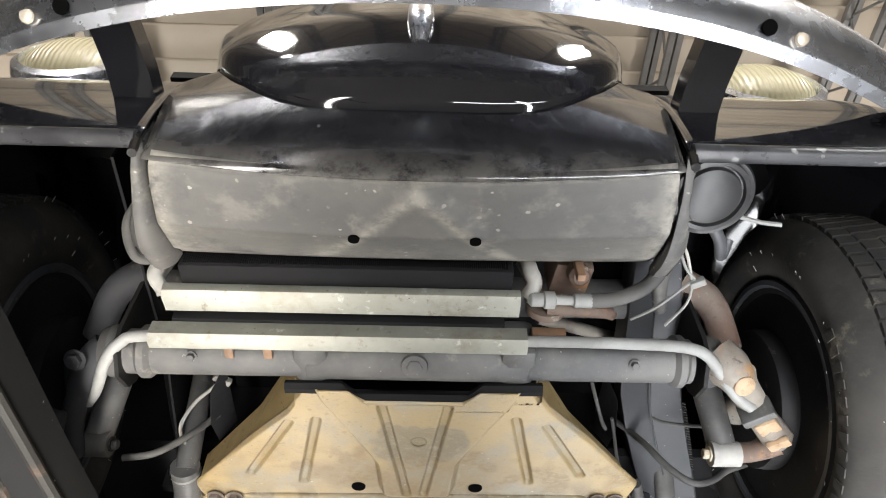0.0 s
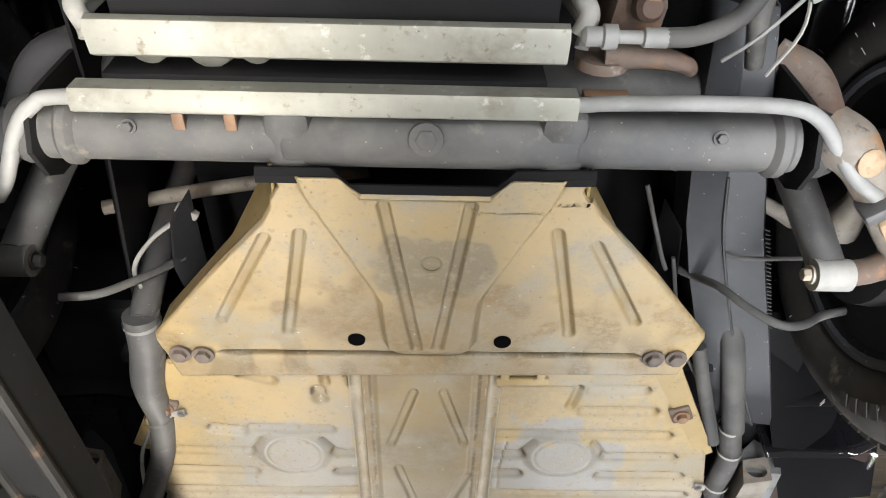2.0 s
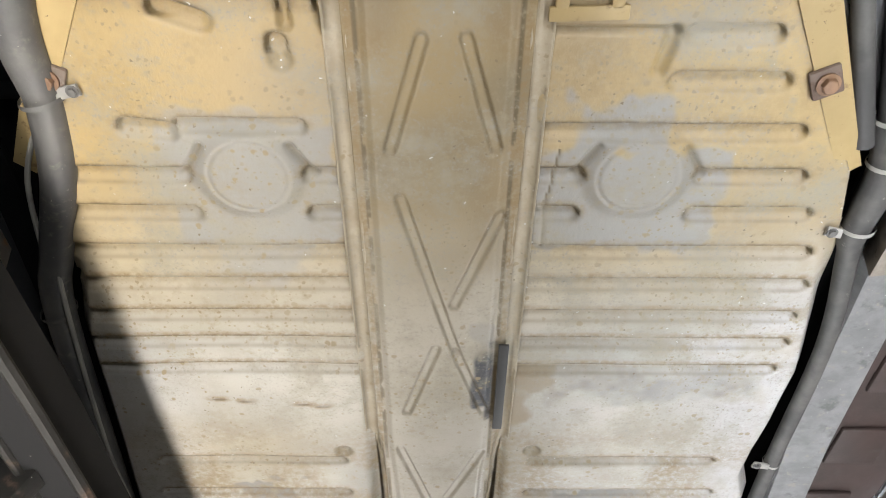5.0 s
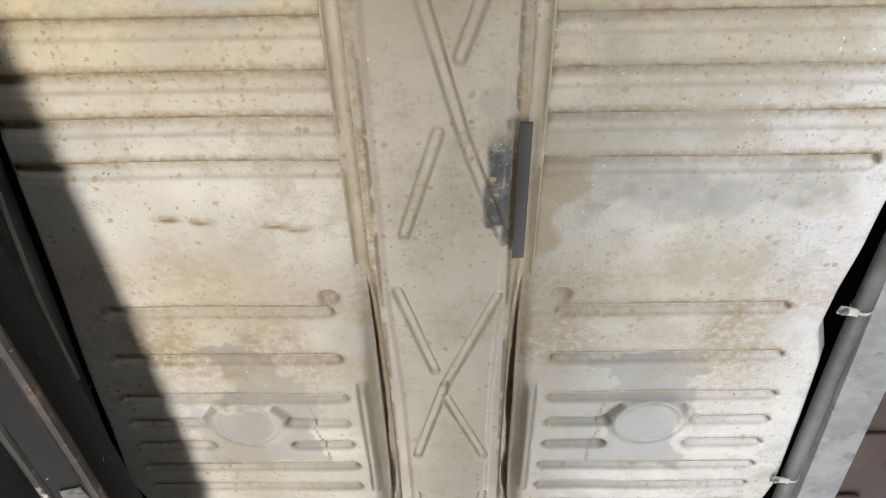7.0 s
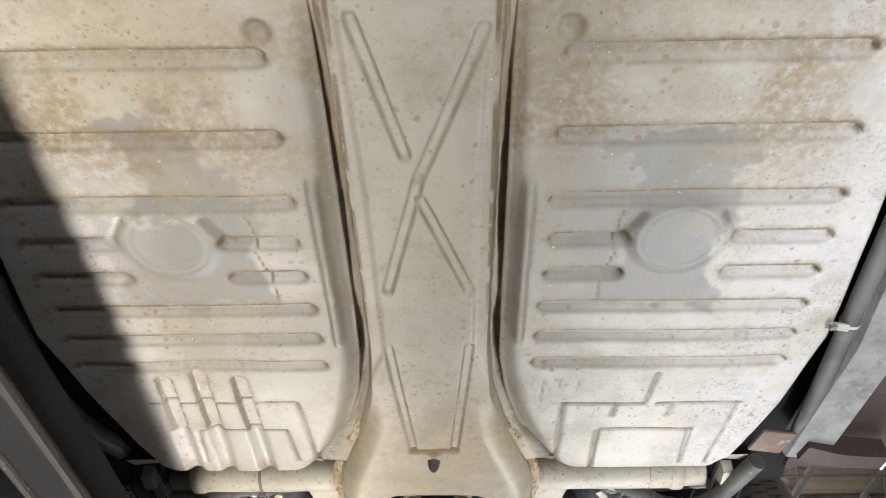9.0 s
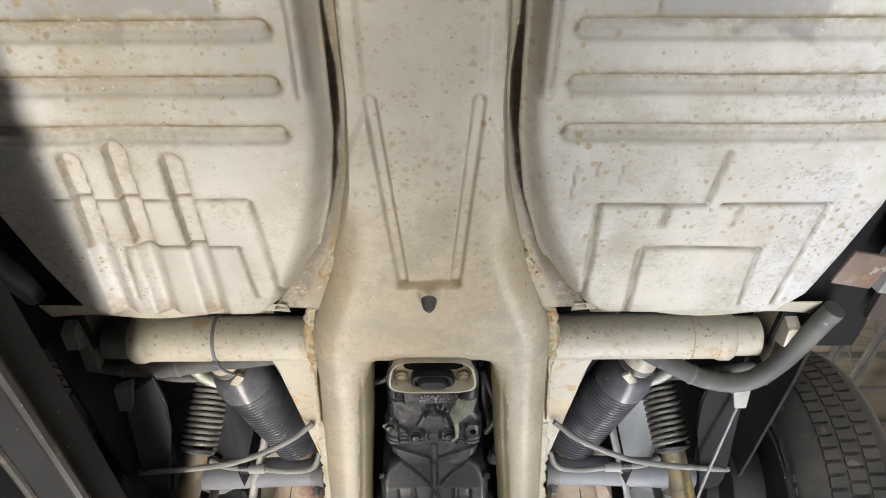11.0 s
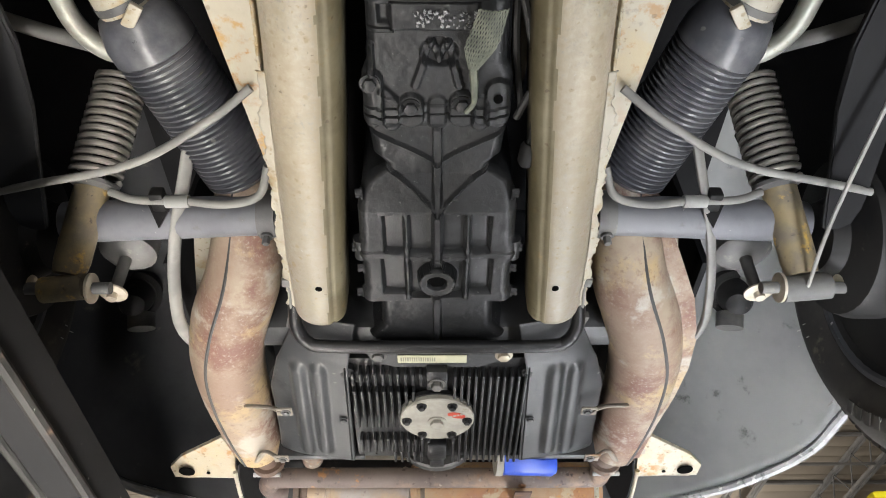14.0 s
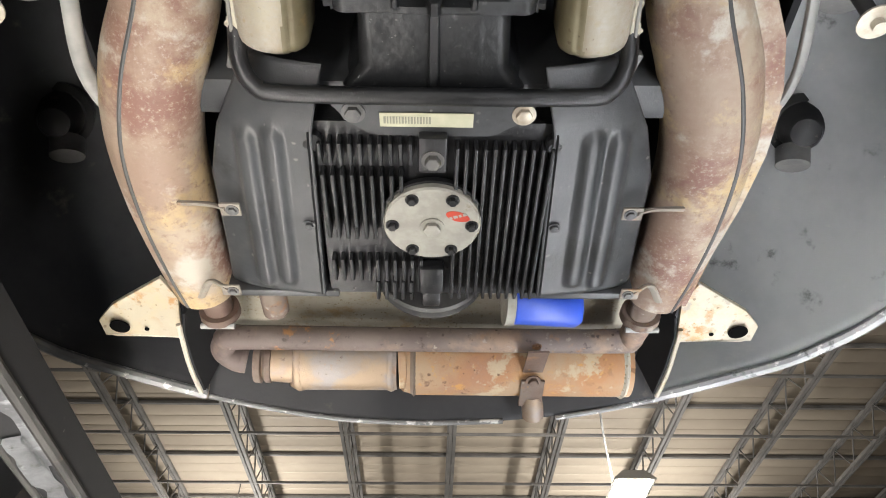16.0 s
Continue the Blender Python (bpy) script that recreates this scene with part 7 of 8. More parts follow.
# heat exchangers and exhaust
for s in (-1, 1):
    he = part("heat_exchanger", rod([(s * 0.290, 2.69, 2.13), (s * 0.292, 2.76, 2.09), (s * 0.306, 2.84, 2.047), (s * 0.338, 2.92, 2.029), (s * 0.364, 3.02, 2.027), (s * 0.371, 3.14, 2.027), (s * 0.368, 3.26, 2.026), (s * 0.363, 3.335, 2.022)], [0.047, 0.052, 0.059, 0.063, 0.063, 0.061, 0.055, 0.047], 32), HEATX, car, "rust-flecked heat exchanger duct")
    hx = [(0.292, 2.76, 2.09, 0.050), (0.306, 2.84, 2.047, 0.059), (0.338, 2.92, 2.029, 0.063), (0.364, 3.02, 2.027, 0.063), (0.371, 3.14, 2.027, 0.061), (0.368, 3.26, 2.026, 0.055), (0.363, 3.335, 2.022, 0.047)]
    hx = [(0.290, 2.705, 2.122, 0.047)] + hx
    sm_ = []
    for k, (x, y, z, r) in enumerate(hx):
        a, c = hx[max(k - 1, 0)], hx[min(k + 1, len(hx) - 1)]
        nn = V((0, c[2] - a[2], a[1] - c[1])).normalized()
        f = (0.2, 0.25, 0.3, 0.35, 0.4, 0.42, 0.42, 0.42)[k]
        sm_.append(V((s * (x + r * f), y, z)) + nn * (r * math.sqrt(1 - f * f) - 0.001))
    part("seam", rod(sm_, 0.0032, 8), INK, he, "dark folded seam")
    b = bmesh.new()
    prism(b, [(s * 0.352, 2.88, 2.03), (s * 0.382, 2.92, 2.01), (s * 0.403, 2.98, 1.995), (s * 0.411, 3.10, 1.988), (s * 0.396, 3.335, 1.99), (s * 0.37, 3.335, 1.992), (s * 0.37, 3.10, 1.985), (s * 0.35, 2.93, 1.99)], (0, 0, 0.006))
    part("side_shield", b, CREAM, he, "pale side flange")
    if s > 0:
        b = bmesh.new()
        rings_loft(b, [[V((xo, y, z)), V((xi, y, z - 0.002)), V((xi, y, z + 0.004)), V((xo - 0.001, y, z + 0.004))]
                       for xo, xi, y, z in ((0.340, 0.31, 2.72, 2.10), (0.380, 0.33, 2.80, 2.05), (0.412, 0.35, 2.87, 2.02), (0.432, 0.36, 2.95, 2.005), (0.437, 0.37, 3.03, 2.0), (0.432, 0.37, 3.12, 1.998), (0.420, 0.37, 3.22, 1.998), (0.412, 0.37, 3.340, 1.998))])
        part("outer_flange", b, HEATX, he, "pale stained outer flange")
    part("exhaust_stub", rod([(s * 0.358, 3.32, 2.02), (s * 0.354, 3.39, 2.022)], 0.024, 18), RUSTY, car, "rusty exhaust stub")
    cl = part("exhaust_clamp", turned((s * 0.354, 3.385, 2.022), (0, 1, 0), [(0.033, 0), (0.034, 0.014), (0.026, 0.018)], 22), RUSTY, car, "rusty exhaust clamp")
    part("clamp_bolt", rod([(s * 0.354 - 0.028, 3.402, 1.996), (s * 0.354 + 0.028, 3.402, 1.996)], 0.005, 8), STEELBAR, cl)
    for y, x0, x1, dy in ((3.097, 0.262, 0.338, 0.0), (3.262, 0.292, 0.35, 0.03)):
        b = bmesh.new()
        boxm(b, (s * x0 + s * 0.005, y, 1.957), (0.028, 0.022, 0.004), bev=0.0015)
        tube(b, [(s * (x0 + 0.01), y, 1.957), (s * (x0 + 0.035), y - dy * 0.3, 1.966), (s * x1, y + dy, 1.968)], 0.007, 8, flat=0.5)
        sp = part("strap", b, ARM, car, "thin dull metal strap")
        part("strap_screw", hexbolt((s * x0 + s * 0.002, y, 1.955), (0, 0, -1), 0.006, 0.005), BEAM, sp)
    # bright tin in the gap beside the heat exchanger, and long bent tube
    k = 0.0 if s > 0 else -0.020
    part("vent_tube", rod([(s * (0.352 + k), 2.56, 2.12), (s * (0.374 + k), 2.64, 2.07), (s * (0.406 + k), 2.745, 2.03), (s * (0.428 + k), 2.85, 2.012), (s * (0.436 + k), 2.94, 2.012), (s * (0.41 + k), 3.04, 2.03)], 0.0105, 12, flat=0.6), CABLE, car, "grey bent vent strip")
    b = bmesh.new()
    prism(b, [(s * 0.345, 2.76, 2.14), (s * 0.39, 2.78, 2.12), (s * 0.43, 2.98, 2.12), (s * 0.40, 3.05, 2.12), (s * 0.35, 2.9, 2.14)], (0, 0, 0.004))
    part("tin_flange", b, CREAM, car, "cream tin flange")
hp = part("header_pipe", rod([(-0.335, 3.540, 2.024), (-0.354, 3.533, 2.024), (-0.370, 3.505, 2.024), (-0.358, 3.478, 2.024), (-0.325, 3.470, 2.024), (0.0, 3.472, 2.024), (0.325, 3.472, 2.024), (0.350, 3.460, 2.024), (0.358, 3.415, 2.024)], [0.024, 0.024, 0.023, 0.022, 0.0215, 0.0215, 0.0215, 0.022, 0.024], 20), PIPERUST, car, "rust-brown exhaust cross pipe")
part("flange", turned((-0.318, 3.540, 2.024), (1, 0.05, 0), [(0.040, 0), (0.041, 0.012), (0.033, 0.014), (0.040, 0.020), (0.040, 0.030)], 20), RUSTY, hp, "rusty bolted flange")
part("catalyst", rod([(-0.295, 3.545, 2.026), (-0.255, 3.548, 2.028), (-0.245, 3.55, 2.03), (-0.08, 3.552, 2.032), (-0.06, 3.552, 2.032)], [0.036, 0.040, 0.052, 0.052, 0.050], 28, n=2), CATMETAL, car, "heat-stained exhaust can")
for x in (-0.238, -0.072):
    part("can_band", turned((x, 3.551, 2.031), (1, 0, 0), [(0.053, -0.006), (0.055, 0), (0.053, 0.006)], 28, cap=False), CATMETAL, car)
mf = part("muffler", rod([(-0.06, 3.552, 2.032), (-0.035, 3.552, 2.034), (-0.028, 3.553, 2.035), (0.335, 3.555, 2.035), (0.352, 3.555, 2.035), (0.362, 3.555, 2.035)], [0.05, 0.05, 0.062, 0.062, 0.062, 0.05], 32, n=2), MUFFLER, car, "orange-rusted exhaust muffler")
part("end_band", turned((0.352, 3.555, 2.035), (1, 0, 0), [(0.060, -0.008), (0.066, 0), (0.060, 0.008)], 32, cap=False), CREAM, mf)
part("end_band", turned((-0.030, 3.553, 2.035), (1, 0, 0), [(0.060, -0.006), (0.065, 0), (0.060, 0.006)], 32, cap=False), RUSTY, mf)
b = bmesh.new()
boxm(b, (0.182, 3.485, 1.982), (0.036, 0.11, 0.004), (12, 0, 0), 0.001)
boxm(b, (0.182, 3.555, 1.969), (0.042, 0.07, 0.006), (-6, 0, 0), 0.002)
st = part("muffler_strap", b, RUSTY, car, "dark rusty muffler strap")
part("strap_bolt", hexbolt((0.182, 3.520, 1.972), (0, -0.2, -1), 0.009, 0.010), RUSTY, st)
part("pipe_rivet", hexbolt((0.182, 3.445, 1.992), (0, 0, -1), 0.006, 0.004), RUSTY, hp)
part("tailpipe", rod([(0.186, 3.575, 1.978), (0.188, 3.595, 1.968), (0.191, 3.618, 1.960)], [0.018, 0.020, 0.020], 18, cap=False), CATMETAL, car, "short bent tailpipe")

# engine
rows = []
for y, w in ((2.965, 0.150), (2.975, 0.156), (3.275, 0.158), (3.285, 0.152)):
    rows.append([V((a * w, y, z)) for a, z in ((-1, 2.12), (-1, 1.995), (-0.96, 1.975), (0.96, 1.975), (1, 1.995), (1, 2.12))])
b = bmesh.new()
rings_loft(b, rows)
eng = part("engine", b, CASE, car, "oily black finned engine crankcase")
for k in range(11):
    x = 0.030 + 0.0118 * k
    y0 = 2.985 if k > 1 else (2.985 if x > 0.07 else 2.985)
    part("fin", box((x, 3.133, 1.966), (0.0048, 0.285, 0.022), bev=0.0015), CASE, eng)
for k in range(11):
    x = -0.140 + 0.0125 * k
    part("fin", box((x, 3.002, 1.967), (0.0052, 0.034, 0.022), bev=0.0015), CASE, eng)
    if k < 9:
        part("fin", box((x, 3.092, 1.966), (0.0052, 0.115, 0.022), bev=0.0015), CASE, eng)
    part("fin", box((x, 3.218, 1.968), (0.0052, 0.045, 0.020), bev=0.0015), CASE, eng)
for k in range(5):
    part("fin", box((-0.080 + 0.0125 * k, 3.268, 1.972), (0.0052, 0.04, 0.020), bev=0.0015), CASE, eng)
for y in (3.0, 3.235):
    part("boss", box((0, y, 1.963), (0.036, 0.055, 0.022), bev=0.004), CASE, eng)
part("boss_nut", hexbolt((0, 3.005, 1.953), (0, 0, -1), 0.010, 0.012), BEAM, eng)
part("boss", box((0, 3.275, 1.968), (0.028, 0.035, 0.03), bev=0.004), CASE, eng)
part("stud_boss", turned((-0.150, 2.99, 1.985), (0, 0, -1), [(0.014, 0), (0.014, 0.022), (0.008, 0.026)], 12), CASE, eng)
part("stud_boss", turned((0.150, 2.99, 1.985), (0, 0, -1), [(0.012, 0), (0.012, 0.022), (0.008, 0.026)], 12), CASE, eng)
part("gasket_ring", turned((0, 3.115, 1.968), (0, 0, -1), [(0.069, 0), (0.069, 0.008)], 40), CASE, eng)
sp = part("sump_plate", turned((0, 3.115, 1.960), (0, 0, -1), [(0.0655, 0), (0.0655, 0.008), (0.063, 0.0105), (0.02, 0.0112)], 44), WHITEPLATE, eng, "pale round sump plate")
part("sump_drain", hexbolt((0, 3.118, 1.9495), (0, 0, -1), 0.0115, 0.010), WHITEPLATE, eng)
for k in range(6):
    a = radians(60 * k)
    part("sump_nut", hexbolt((0.053 * math.cos(a), 3.115 + 0.053 * math.sin(a), 1.9495), (0, 0, -1), 0.0062, 0.008), CASE, eng, "dark nut")
b = bmesh.new()
m = Matrix.Translation((0.034, 3.098, 1.9489)) @ pose(0, 0, 0, 180, 0, 20) @ Matrix.Diagonal((1, 0.5, 1, 1))
lathe(b, m, [(0.0165, 0), (0.0165, 0.0006)], 28)
part("sticker", b, RED, eng, "small red oval sticker")
b = bmesh.new()
for k, w in enumerate((0.005, 0.008, 0.005, 0.007)):
    boxm(b, (0.025 + 0.006 * k, 3.1005 - 0.0021 * k, 1.9480), (w * 0.7, 0.0045, 0.0004), (0, 0, -20))
part("sticker_mark", b, WHITEPLATE, eng)
for s in (-1, 1):
    u, v = np.meshgrid(np.linspace(0, 1, 40), np.linspace(0, 1, 60))
    ys = v[:, 0]
    yv = 2.895 + 0.378 * v
    xo = outline(yv[:, 0], [(2.895, 0.215), (2.92, 0.238), (2.98, 0.268), (3.03, 0.282), (3.06, 0.290), (3.10, 0.292), (3.2, 0.297), (3.26, 0.302), (3.273, 0.300)])
    xi = outline(yv[:, 0], [(2.895, 0.13), (2.97, 0.146), (3.273, 0.158)])
    X = s * (xi[:, None] + u * (xo - xi)[:, None])
    Z = 1.958 + 0.03 * u ** 3 + 0.03 * smooth(2.97, 2.895, yv) + 0.006 * np.sin(u * 3.1)
    for xx_, y0, y1 in ((0.198, 2.985, 3.24), (0.233, 2.99, 3.25)):
        d = segdist(X, yv, (s * xx_, y0), (s * (xx_ + 0.012), y1))
        Z = Z - 0.009 * smooth(0.017, 0.005, d)
    if s < 0:
        X, yv, Z = X[:, ::-1], yv[:, ::-1], Z[:, ::-1]
    tn = sheet("cylinder_tin", X, yv, Z, TIN, car, label="black pressed engine cooling tin", thick=0.002)
    part("tin_screw", hexbolt((s * 0.166, 3.125, 1.957), (0, 0, -1), 0.006, 0.005), TIN, tn)
    b = bmesh.new()
    prism(b, [(s * 0.146, 2.97, 1.962), (s * 0.152, 2.97, 1.956), (s * 0.164, 3.27, 1.956), (s * 0.157, 3.27, 1.962)], (0, 0, 0.05))
    part("tin_edge", b, CASE, tn)
    part("rear_tin", box((s * 0.225, 3.285, 2.05), (0.17, 0.015, 0.16), bev=0.003), TIN, car, "black rear engine tin")
part("front_tin", box((0, 2.96, 2.16), (0.66, 0.06, 0.30), bev=0.02), TIN, car)
ob = part("oil_filter", rod([(0.128, 3.337, 2.0), (0.135, 3.337, 2.0), (0.142, 3.337, 2.0), (0.232, 3.343, 2.0), (0.241, 3.343, 2.0)], [0.030, 0.036, 0.036, 0.036, 0.030], 28, n=1), BLUE, car, "blue oil filter canister")
part("filter_base", rod([(0.118, 3.336, 2.0), (0.132, 3.337, 2.0)], 0.038, 24), WHITEPLATE, ob)
part("pulley", turned((0, 3.325, 2.06), (0, 1, 0), [(0.085, 0), (0.088, 0.006), (0.075, 0.012), (0.088, 0.018), (0.085, 0.024)], 36), BEAM, car, "dark fan pulley")
part("rear_cover_tin", box((0, 3.375, 2.13), (0.62, 0.01, 0.07), (20, 0, 0), 0.002), CREAM, car, "cream engine bay tin")
part("rear_cover_panel", box((0, 3.45, 2.13), (0.86, 0.36, 0.008), (3, 0, 0), 0.002), CREAM, car, "cream tin panel behind the engine")
part("intake_stub", rod([(-0.262, 3.27, 2.03), (-0.262, 3.40, 2.03)], 0.022, 16), RUSTY, car, "rusty pipe stub")

# rear engine carrier bar with its paper tag
cb = part("engine_carrier", rod([(-0.222, 2.855, 2.0), (-0.220, 2.885, 1.978), (-0.205, 2.912, 1.968), (-0.17, 2.919, 1.964), (0, 2.920, 1.963), (0.17, 2.919, 1.964), (0.205, 2.912, 1.968), (0.220, 2.885, 1.978), (0.222, 2.855, 2.0)], 0.0105, 10), CASE, car, "black engine carrier bar")
b = bmesh.new()
prism(b, [(-0.130, 2.922, 1.967), (-0.118, 2.945, 1.967), (-0.100, 2.957, 1.967), (-0.086, 2.975, 1.966), (-0.070, 2.982, 1.966), (0.070, 2.982, 1.966), (0.086, 2.975, 1.966), (0.100, 2.957, 1.967), (0.118, 2.945, 1.967), (0.130, 2.922, 1.967)], (0, 0, 0.014))
bmesh.ops.bevel(b, geom=list(b.edges), offset=0.004, segments=2, affect="EDGES")
part("carrier_plate", b, TIN, cb)
tg = part("paper_tag", box((-0.008, 2.955, 1.9655), (0.112, 0.020, 0.0015), bev=0.0004), PAPER, cb, "yellowed paper tag")
b = bmesh.new()
for k in range(16):
    boxm(b, (-0.058 + 0.0036 * k, 2.955, 1.9645), (0.0018 if k % 3 else 0.0026, 0.010, 0.0004))
part("tag_print", b, surf("faded_ink", (0.2, 0.2, 0.16), (0.26, 0.26, 0.2), bump=0), cb)
for x in (-0.095, 0.108):
    part("carrier_bolt", hexbolt((x, 2.946, 1.967), (0, 0, -1), 0.010, 0.009), BRIGHT if x > 0 else BEAM, cb)

# crossmember flange behind the pans
for s in (-1, 1):
    u, v = np.meshgrid(np.linspace(0, 1, 30), np.linspace(0, 1, 10))
    X = s * (0.215 + 0.37 * u)
    Y = 2.118 + 0.030 * v + 0.012 * u * v
    Z = 1.992 + 0.012 * v + 0.006 * np.sin(u * 9) * v
    if s < 0:
        X, Y, Z = X[:, ::-1], Y[:, ::-1], Z[:, ::-1]
    part("crossmember_web", box((s * 0.425, 2.18, 2.085), (0.32, 0.10, 0.006), (-12, 0, 0), 0.001), CREAM, car, "cream crossmember web")
    sheet("crossmember_flange", X, Y, Z, CREAM, car, label="cream flange behind the floor pan")

# rear bumper brackets, apron and fenders
for s in (-1, 1):
    b = bmesh.new()
    prism(b, [(s * 0.43, 3.39, 2.045), (s * 0.45, 3.345, 2.05), (s * 0.545, 3.405, 2.04), (s * 0.575, 3.44, 2.035), (s * 0.572, 3.468, 2.03), (s * 0.555, 3.478, 2.03), (s * 0.44, 3.478, 2.03)], (0, 0, 0.008))
    bb = part("rear_bumper_bracket", b, RUSTYCREAM, car, "cream rear bumper bracket with a hole")
    b = bmesh.new()
    prism(b, [(s * 0.43, 3.478, 2.03), (s * 0.572, 3.470, 2.03), (s * 0.572, 3.472, 2.055), (s * 0.43, 3.482, 2.06)], (0, 0.004, 0))
    part("bracket_flange", b, CREAM, bb)
    part("bracket_hole", turned((s * 0.540, 3.448, 2.0295), (0, 0, -1), [(0.017, 0), (0.017, 0.002)], 20), HOLESHADE, bb)
    part("bracket_hole", turned((s * 0.495, 3.455, 2.0295), (0, 0, -1), [(0.004, 0), (0.004, 0.002)], 12), HOLESHADE, bb)
    b = bmesh.new()
    prism(b, [(s * 0.418, 3.40, 2.02), (s * 0.425, 3.44, 2.01), (s * 0.425, 3.52, 2.0), (s * 0.415, 3.58, 1.985), (s * 0.395, 3.575, 2.06), (s * 0.405, 3.40, 2.08)], (s * -0.004, 0, 0.0))
    ae = part("apron_end", b, DEEPSHADE, car, "dark apron end plate")
    part("plate_edge", rod([(s * 0.428, 3.42, 2.012), (s * 0.429, 3.52, 1.998), (s * 0.419, 3.585, 1.983)], 0.0045, 8), CREAM, ae, "cream plate edge")
    # rear fender: a deep undersealed bowl
    u, v = np.meshgrid(np.linspace(0, 1, 50), np.linspace(0, 1, 60))
    # u runs from the body side out to the lip, v from ahead of the wheel round to the tail
    ang = radians(-30) + v * radians(120)
    lipx = 0.42 + 0.44 * np.cos(np.clip(ang, 0, 9)) ** 0.8
    lipx = outline(v[:, 0], [(0, 0.84), (0.35, 0.845), (0.55, 0.81), (0.7, 0.745), (0.82, 0.665), (0.92, 0.55), (1.0, 0.44)])[:, None]
    lipy = outline(v[:, 0], [(0, 2.55), (0.35, 3.18), (0.55, 3.38), (0.7, 3.48), (0.82, 3.555), (0.92, 3.62), (1.0, 3.675)])[:, None]
    lipz = outline(v[:, 0], [(0, 2.30), (0.2, 2.16), (0.35, 2.07), (0.6, 2.045), (1.0, 2.04)])[:, None]
    inx = 0.43 + 0 * lipx
    iny = outline(v[:, 0], [(0, 2.55), (0.5, 3.05), (1.0, 3.55)])[:, None]
    X = inx + (lipx - inx) * u
    Y = iny + (lipy - iny) * u
    Z = lipz * u ** 2 + 2.42 * (1 - u ** 2) + 0.10 * np.sin(u * math.pi) - 0.20 * (1 - u) ** 3 * v
    Z = Z + (vnoise(X, Y, 8) - 0.5) * 0.012
    X = X * s
    if s > 0:
        X, Y, Z = X[:, ::-1], Y[:, ::-1], Z[:, ::-1]
    # Right bowl and lip paler, left ones darker: side light put into the colours.
    rf = sheet("rear_fender", X, Y, Z, DUSTLIT if s > 0 else UNDERSEALSHADE, car, label="undersealed inside of the rear fender", thick=0.003)
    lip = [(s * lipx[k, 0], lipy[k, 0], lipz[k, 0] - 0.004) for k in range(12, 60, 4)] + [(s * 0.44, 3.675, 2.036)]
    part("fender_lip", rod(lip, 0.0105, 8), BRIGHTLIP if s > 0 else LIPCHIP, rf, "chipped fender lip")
u, v = np.meshgrid(np.linspace(-1, 1, 60), np.linspace(0, 1, 16))
X = 0.005 + 0.425 * u
Y = 3.555 + 0.075 * v + 0.042 * (1 - u * u) * (0.4 + 0.6 * v)
Z = 2.12 - 0.145 * v + 0.03 * v * u * u
sk = sheet("rear_apron", X, Y, Z, UNDERSEALSHADE, car, label="dark rear apron with a chipped lower edge", thick=0.003)
part("apron_edge", rod([(-0.42, 3.632, 2.005), (-0.30, 3.651, 1.99), (-0.16, 3.666, 1.977), (0.0, 3.673, 1.975), (0.14, 3.668, 1.977)], 0.005, 8), LIPCHIP, sk)
part("apron_edge", rod([(0.24, 3.659, 1.98), (0.33, 3.647, 1.99), (0.43, 3.632, 2.005)], 0.005, 8), LIPCHIP, sk)

# wheels
def wheel(name, s, y, z, x, label):
    ob = part(name, turned((s * x, y, z), (s, 0, 0), [(0.060, 0.075), (0.14, 0.065), (0.15, 0.045), (0.168, 0.03), (0.178, 0.012), (0.190, 0.006), (0.200, 0.006), (0.203, 0.012)], 48), RIMBLACK, car, label)
    prof = [(0.198, 0.014), (0.205, 0.006), (0.225, -0.006), (0.250, -0.012), (0.272, -0.006), (0.290, 0.010), (0.300, 0.020), (0.306, 0.032), (0.308, 0.085), (0.306, 0.138), (0.296, 0.155), (0.27, 0.168), (0.24, 0.165), (0.20, 0.15)]
    part("tyre", turned((s * x, y, z), (s, 0, 0), prof, 72, cap=False), TYRE, ob, "worn black tyre with moulded lettering bars")
    part("rim_lip", turned((s * x, y, z), (s, 0, 0), [(0.185, 0.010), (0.192, 0.002), (0.200, 0.002), (0.2045, 0.010)], 56, cap=False), SHEETGREY, ob, "dull steel rim lip")
    b = bmesh.new()
    for k in range(84):
        a = 2 * math.pi * k / 84
        for w0, w1 in ((0.026, 0.052), (0.060, 0.088), (0.095, 0.122)):
            m = Matrix.Translation((s * (x + (w0 + w1) / 2), y + 0.308 * math.cos(a + w0), z + 0.308 * math.sin(a + w0))) @ pose(0, 0, 0, math.degrees(a + w0)) @ pose(0, 0, 0, 0, 0, s * 8)
            bmesh.ops.create_cube(b, size=1, matrix=m @ Matrix.Diagonal((w1 - w0, 0.009, 0.017, 1)))
    tagged(part("tread", b, TYRE, ob), kind="stuff")
    b = bmesh.new()
    rnd = random.Random(3)
    for k in range(26):
        a = radians(200 + 5.2 * k)
        m = Matrix.Translation((s * (x - 0.0125), y + 0.252 * math.cos(a), z + 0.252 * math.sin(a))) @ pose(0, 0, 0, math.degrees(a))
        bmesh.ops.create_cube(b, size=1, matrix=m @ Matrix.Diagonal((0.002, 0.020, 0.013, 1)))
    tagged(part("sidewall_mark", b, TYRE, ob), kind="stuff")
    b = bmesh.new()
    for k in range(40):
        a = rnd.uniform(0, 6.28)
        r = rnd.choice((0.300, 0.303, 0.215, 0.24))
        c = V((s * (x + (0.012 if r > 0.28 else -0.008)), y + r * math.cos(a), z + r * math.sin(a)))
        tube(b, [c, c + V((-s * 0.005, math.cos(a) * 0.009, math.sin(a) * 0.009))], 0.0007, 4)
    tagged(part("tyre_whisker", b, GREYHOSE, ob, "tiny moulding whiskers"), kind="stuff")
    return ob


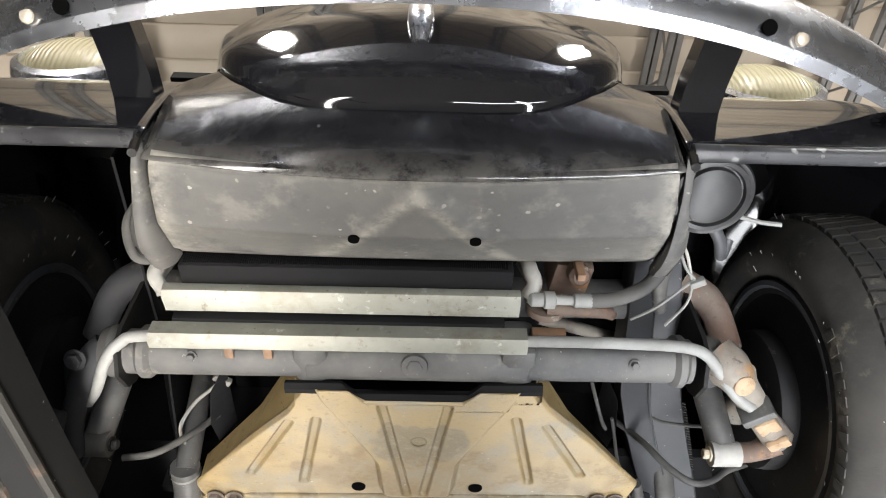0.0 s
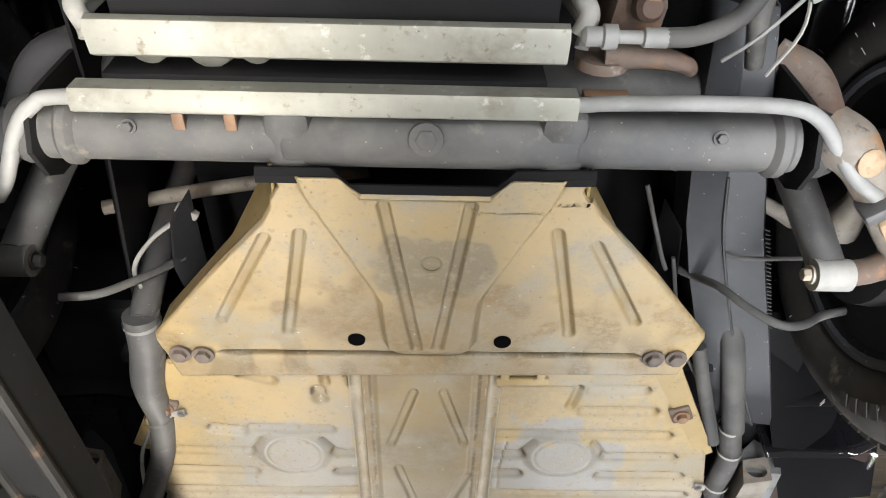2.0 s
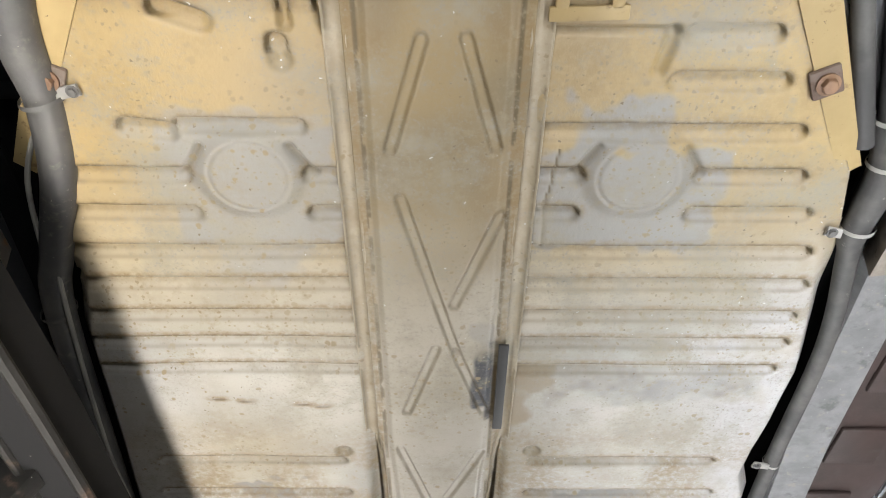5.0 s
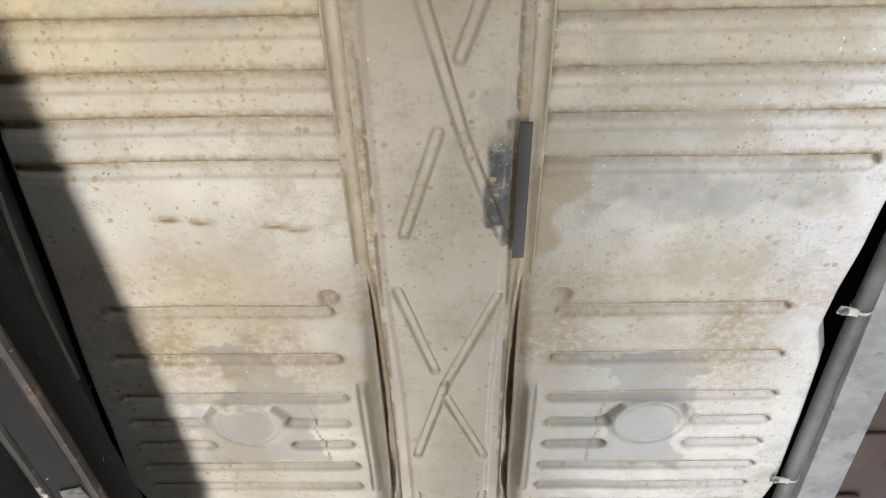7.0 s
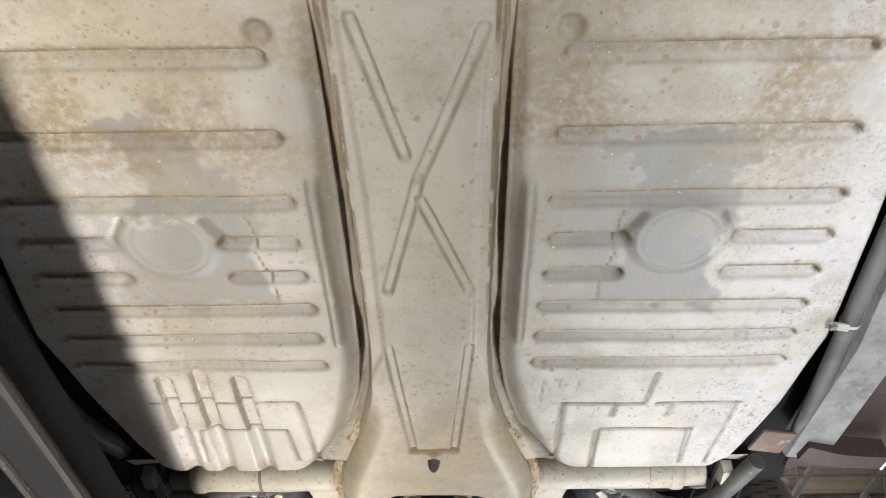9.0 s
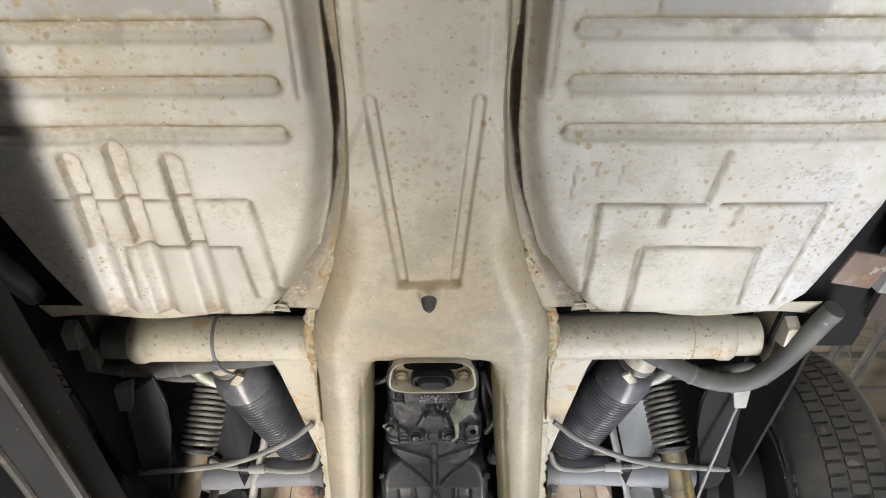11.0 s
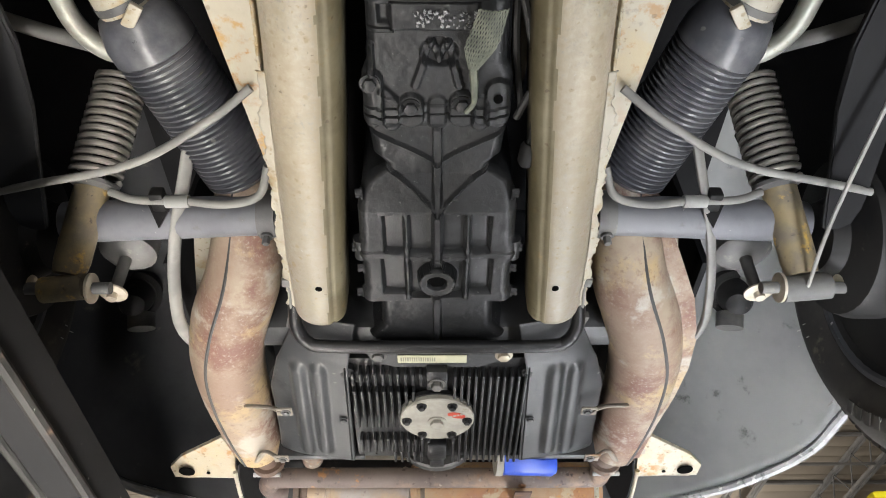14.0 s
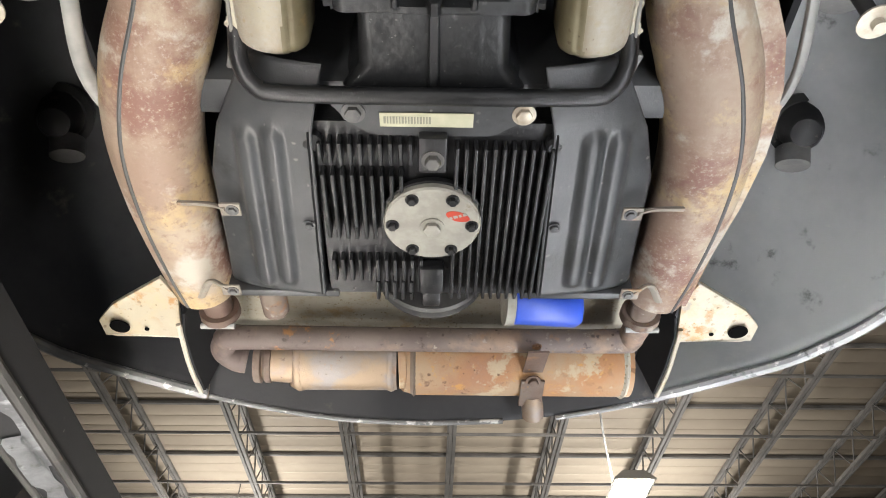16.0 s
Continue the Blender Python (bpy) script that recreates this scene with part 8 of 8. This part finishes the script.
for s in (-1, 1):
    wheel("front_wheel", s, 0.150, 1.970, 0.586, "black front wheel with a dusty tyre")
    part("brake_drum", turned((s * 0.570, 0.165, 1.985), (s, 0, 0), [(0.03, -0.01), (0.115, 0.0), (0.118, 0.02), (0.118, 0.06)], 36), RIMBLACK, car, "black front brake drum")
    wheel("rear_wheel", s, 2.745, 2.005, 0.655, "black rear wheel with a dusty tyre")

# body floor over everything, so that no daylight shows through; cavity shade is put into its near-black
part("rear_floor", box((0, 2.55, 2.42), (1.1, 0.9, 0.02), bev=0), DEEPSHADE, car, "dark body floor above the gearbox")
part("engine_bay_top", box((0, 3.25, 2.45), (0.9, 0.75, 0.02), bev=0), DEEPSHADE, car)
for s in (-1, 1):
    part("inner_panel", box((s * 0.44, 3.25, 2.26), (0.01, 0.8, 0.36), bev=0), DEEPSHADE, car)
    part("shock_panel", box((s * 0.60, 2.5, 2.28), (0.01, 0.72, 0.32), bev=0), DEEPSHADE, car)
    part("side_floor", box((s * 0.62, 1.45, 2.02), (0.14, 1.6, 0.01), bev=0), DEEPSHADE, car)
part("cabin_floor", box((0, 1.3, 2.06), (1.3, 1.75, 0.02), bev=0), DEEPSHADE, car)
for s in (-1, 1):
    tl = part("tail_light_back", turned((s * 0.685, 3.235, 2.345), (-0.35 * s, -0.35, -1), [(0.062, -0.03), (0.062, 0.0), (0.050, 0.006), (0.046, 0.004), (0.040, 0.018), (0.030, 0.03), (0.026, 0.045), (0.012, 0.05)], 28), RIMBLACK, car, "black back of the tail light")
    part("bulb_plug", rod([(s * 0.670, 3.27, 2.32), (s * 0.665, 3.285, 2.29)], 0.03, 18), RUBBER, tl)


# yellow screw stands of the lift on the open side
def stand(x, y, z):
    ob = thing("jack_stand", "yellow painted steel screw stand beside the car", "jack stand", group="jack stands")
    part("head", box((x + 0.075, y + 0.06, z - 0.03), (0.15, 0.12, 0.06), bev=0.008), YELLOW, ob)
    part("column", rod([(x + 0.085, y + 0.06, z - 0.05), (x + 0.085, y + 0.06, 0.02)], 0.022, 14), LIFT, ob)
    part("base", box((x + 0.085, y + 0.06, 0.012), (0.3, 0.3, 0.024), bev=0.006), YELLOW, ob)


stand(0.630, 2.53, 1.80)
stand(0.605, 2.945, 1.735)


# upper body shell, closing the car above its floor
ys = np.array([0.36, 0.50, 0.75, 1.05, 1.45, 1.95, 2.45, 2.9, 3.25, 3.5, 3.62])
tops = np.array([2.66, 2.80, 3.05, 3.22, 3.28, 3.26, 3.14, 2.92, 2.68, 2.42, 2.20])
wid = np.array([0.52, 0.60, 0.66, 0.69, 0.70, 0.70, 0.68, 0.62, 0.54, 0.47, 0.42])
yy2 = np.linspace(0.36, 3.32, 60)
foot = np.interp(yy2, [0.36, 0.8, 2.0, 2.3, 3.32], [2.5, 2.12, 2.12, 2.55, 2.56])[:, None]
tp, wd = np.interp(yy2, ys, tops)[:, None], np.interp(yy2, ys, wid)[:, None]
A, Y = np.meshgrid(np.linspace(0, math.pi, 48), yy2)
X = wd * np.sign(np.cos(A)) * np.abs(np.cos(A)) ** 0.55
Z = foot + (tp - foot) * np.abs(np.sin(A)) ** 0.6
sheet("body_shell", X, Y, Z, BLACKPAINT, car, label="gloss black upper body", thick=0.003)
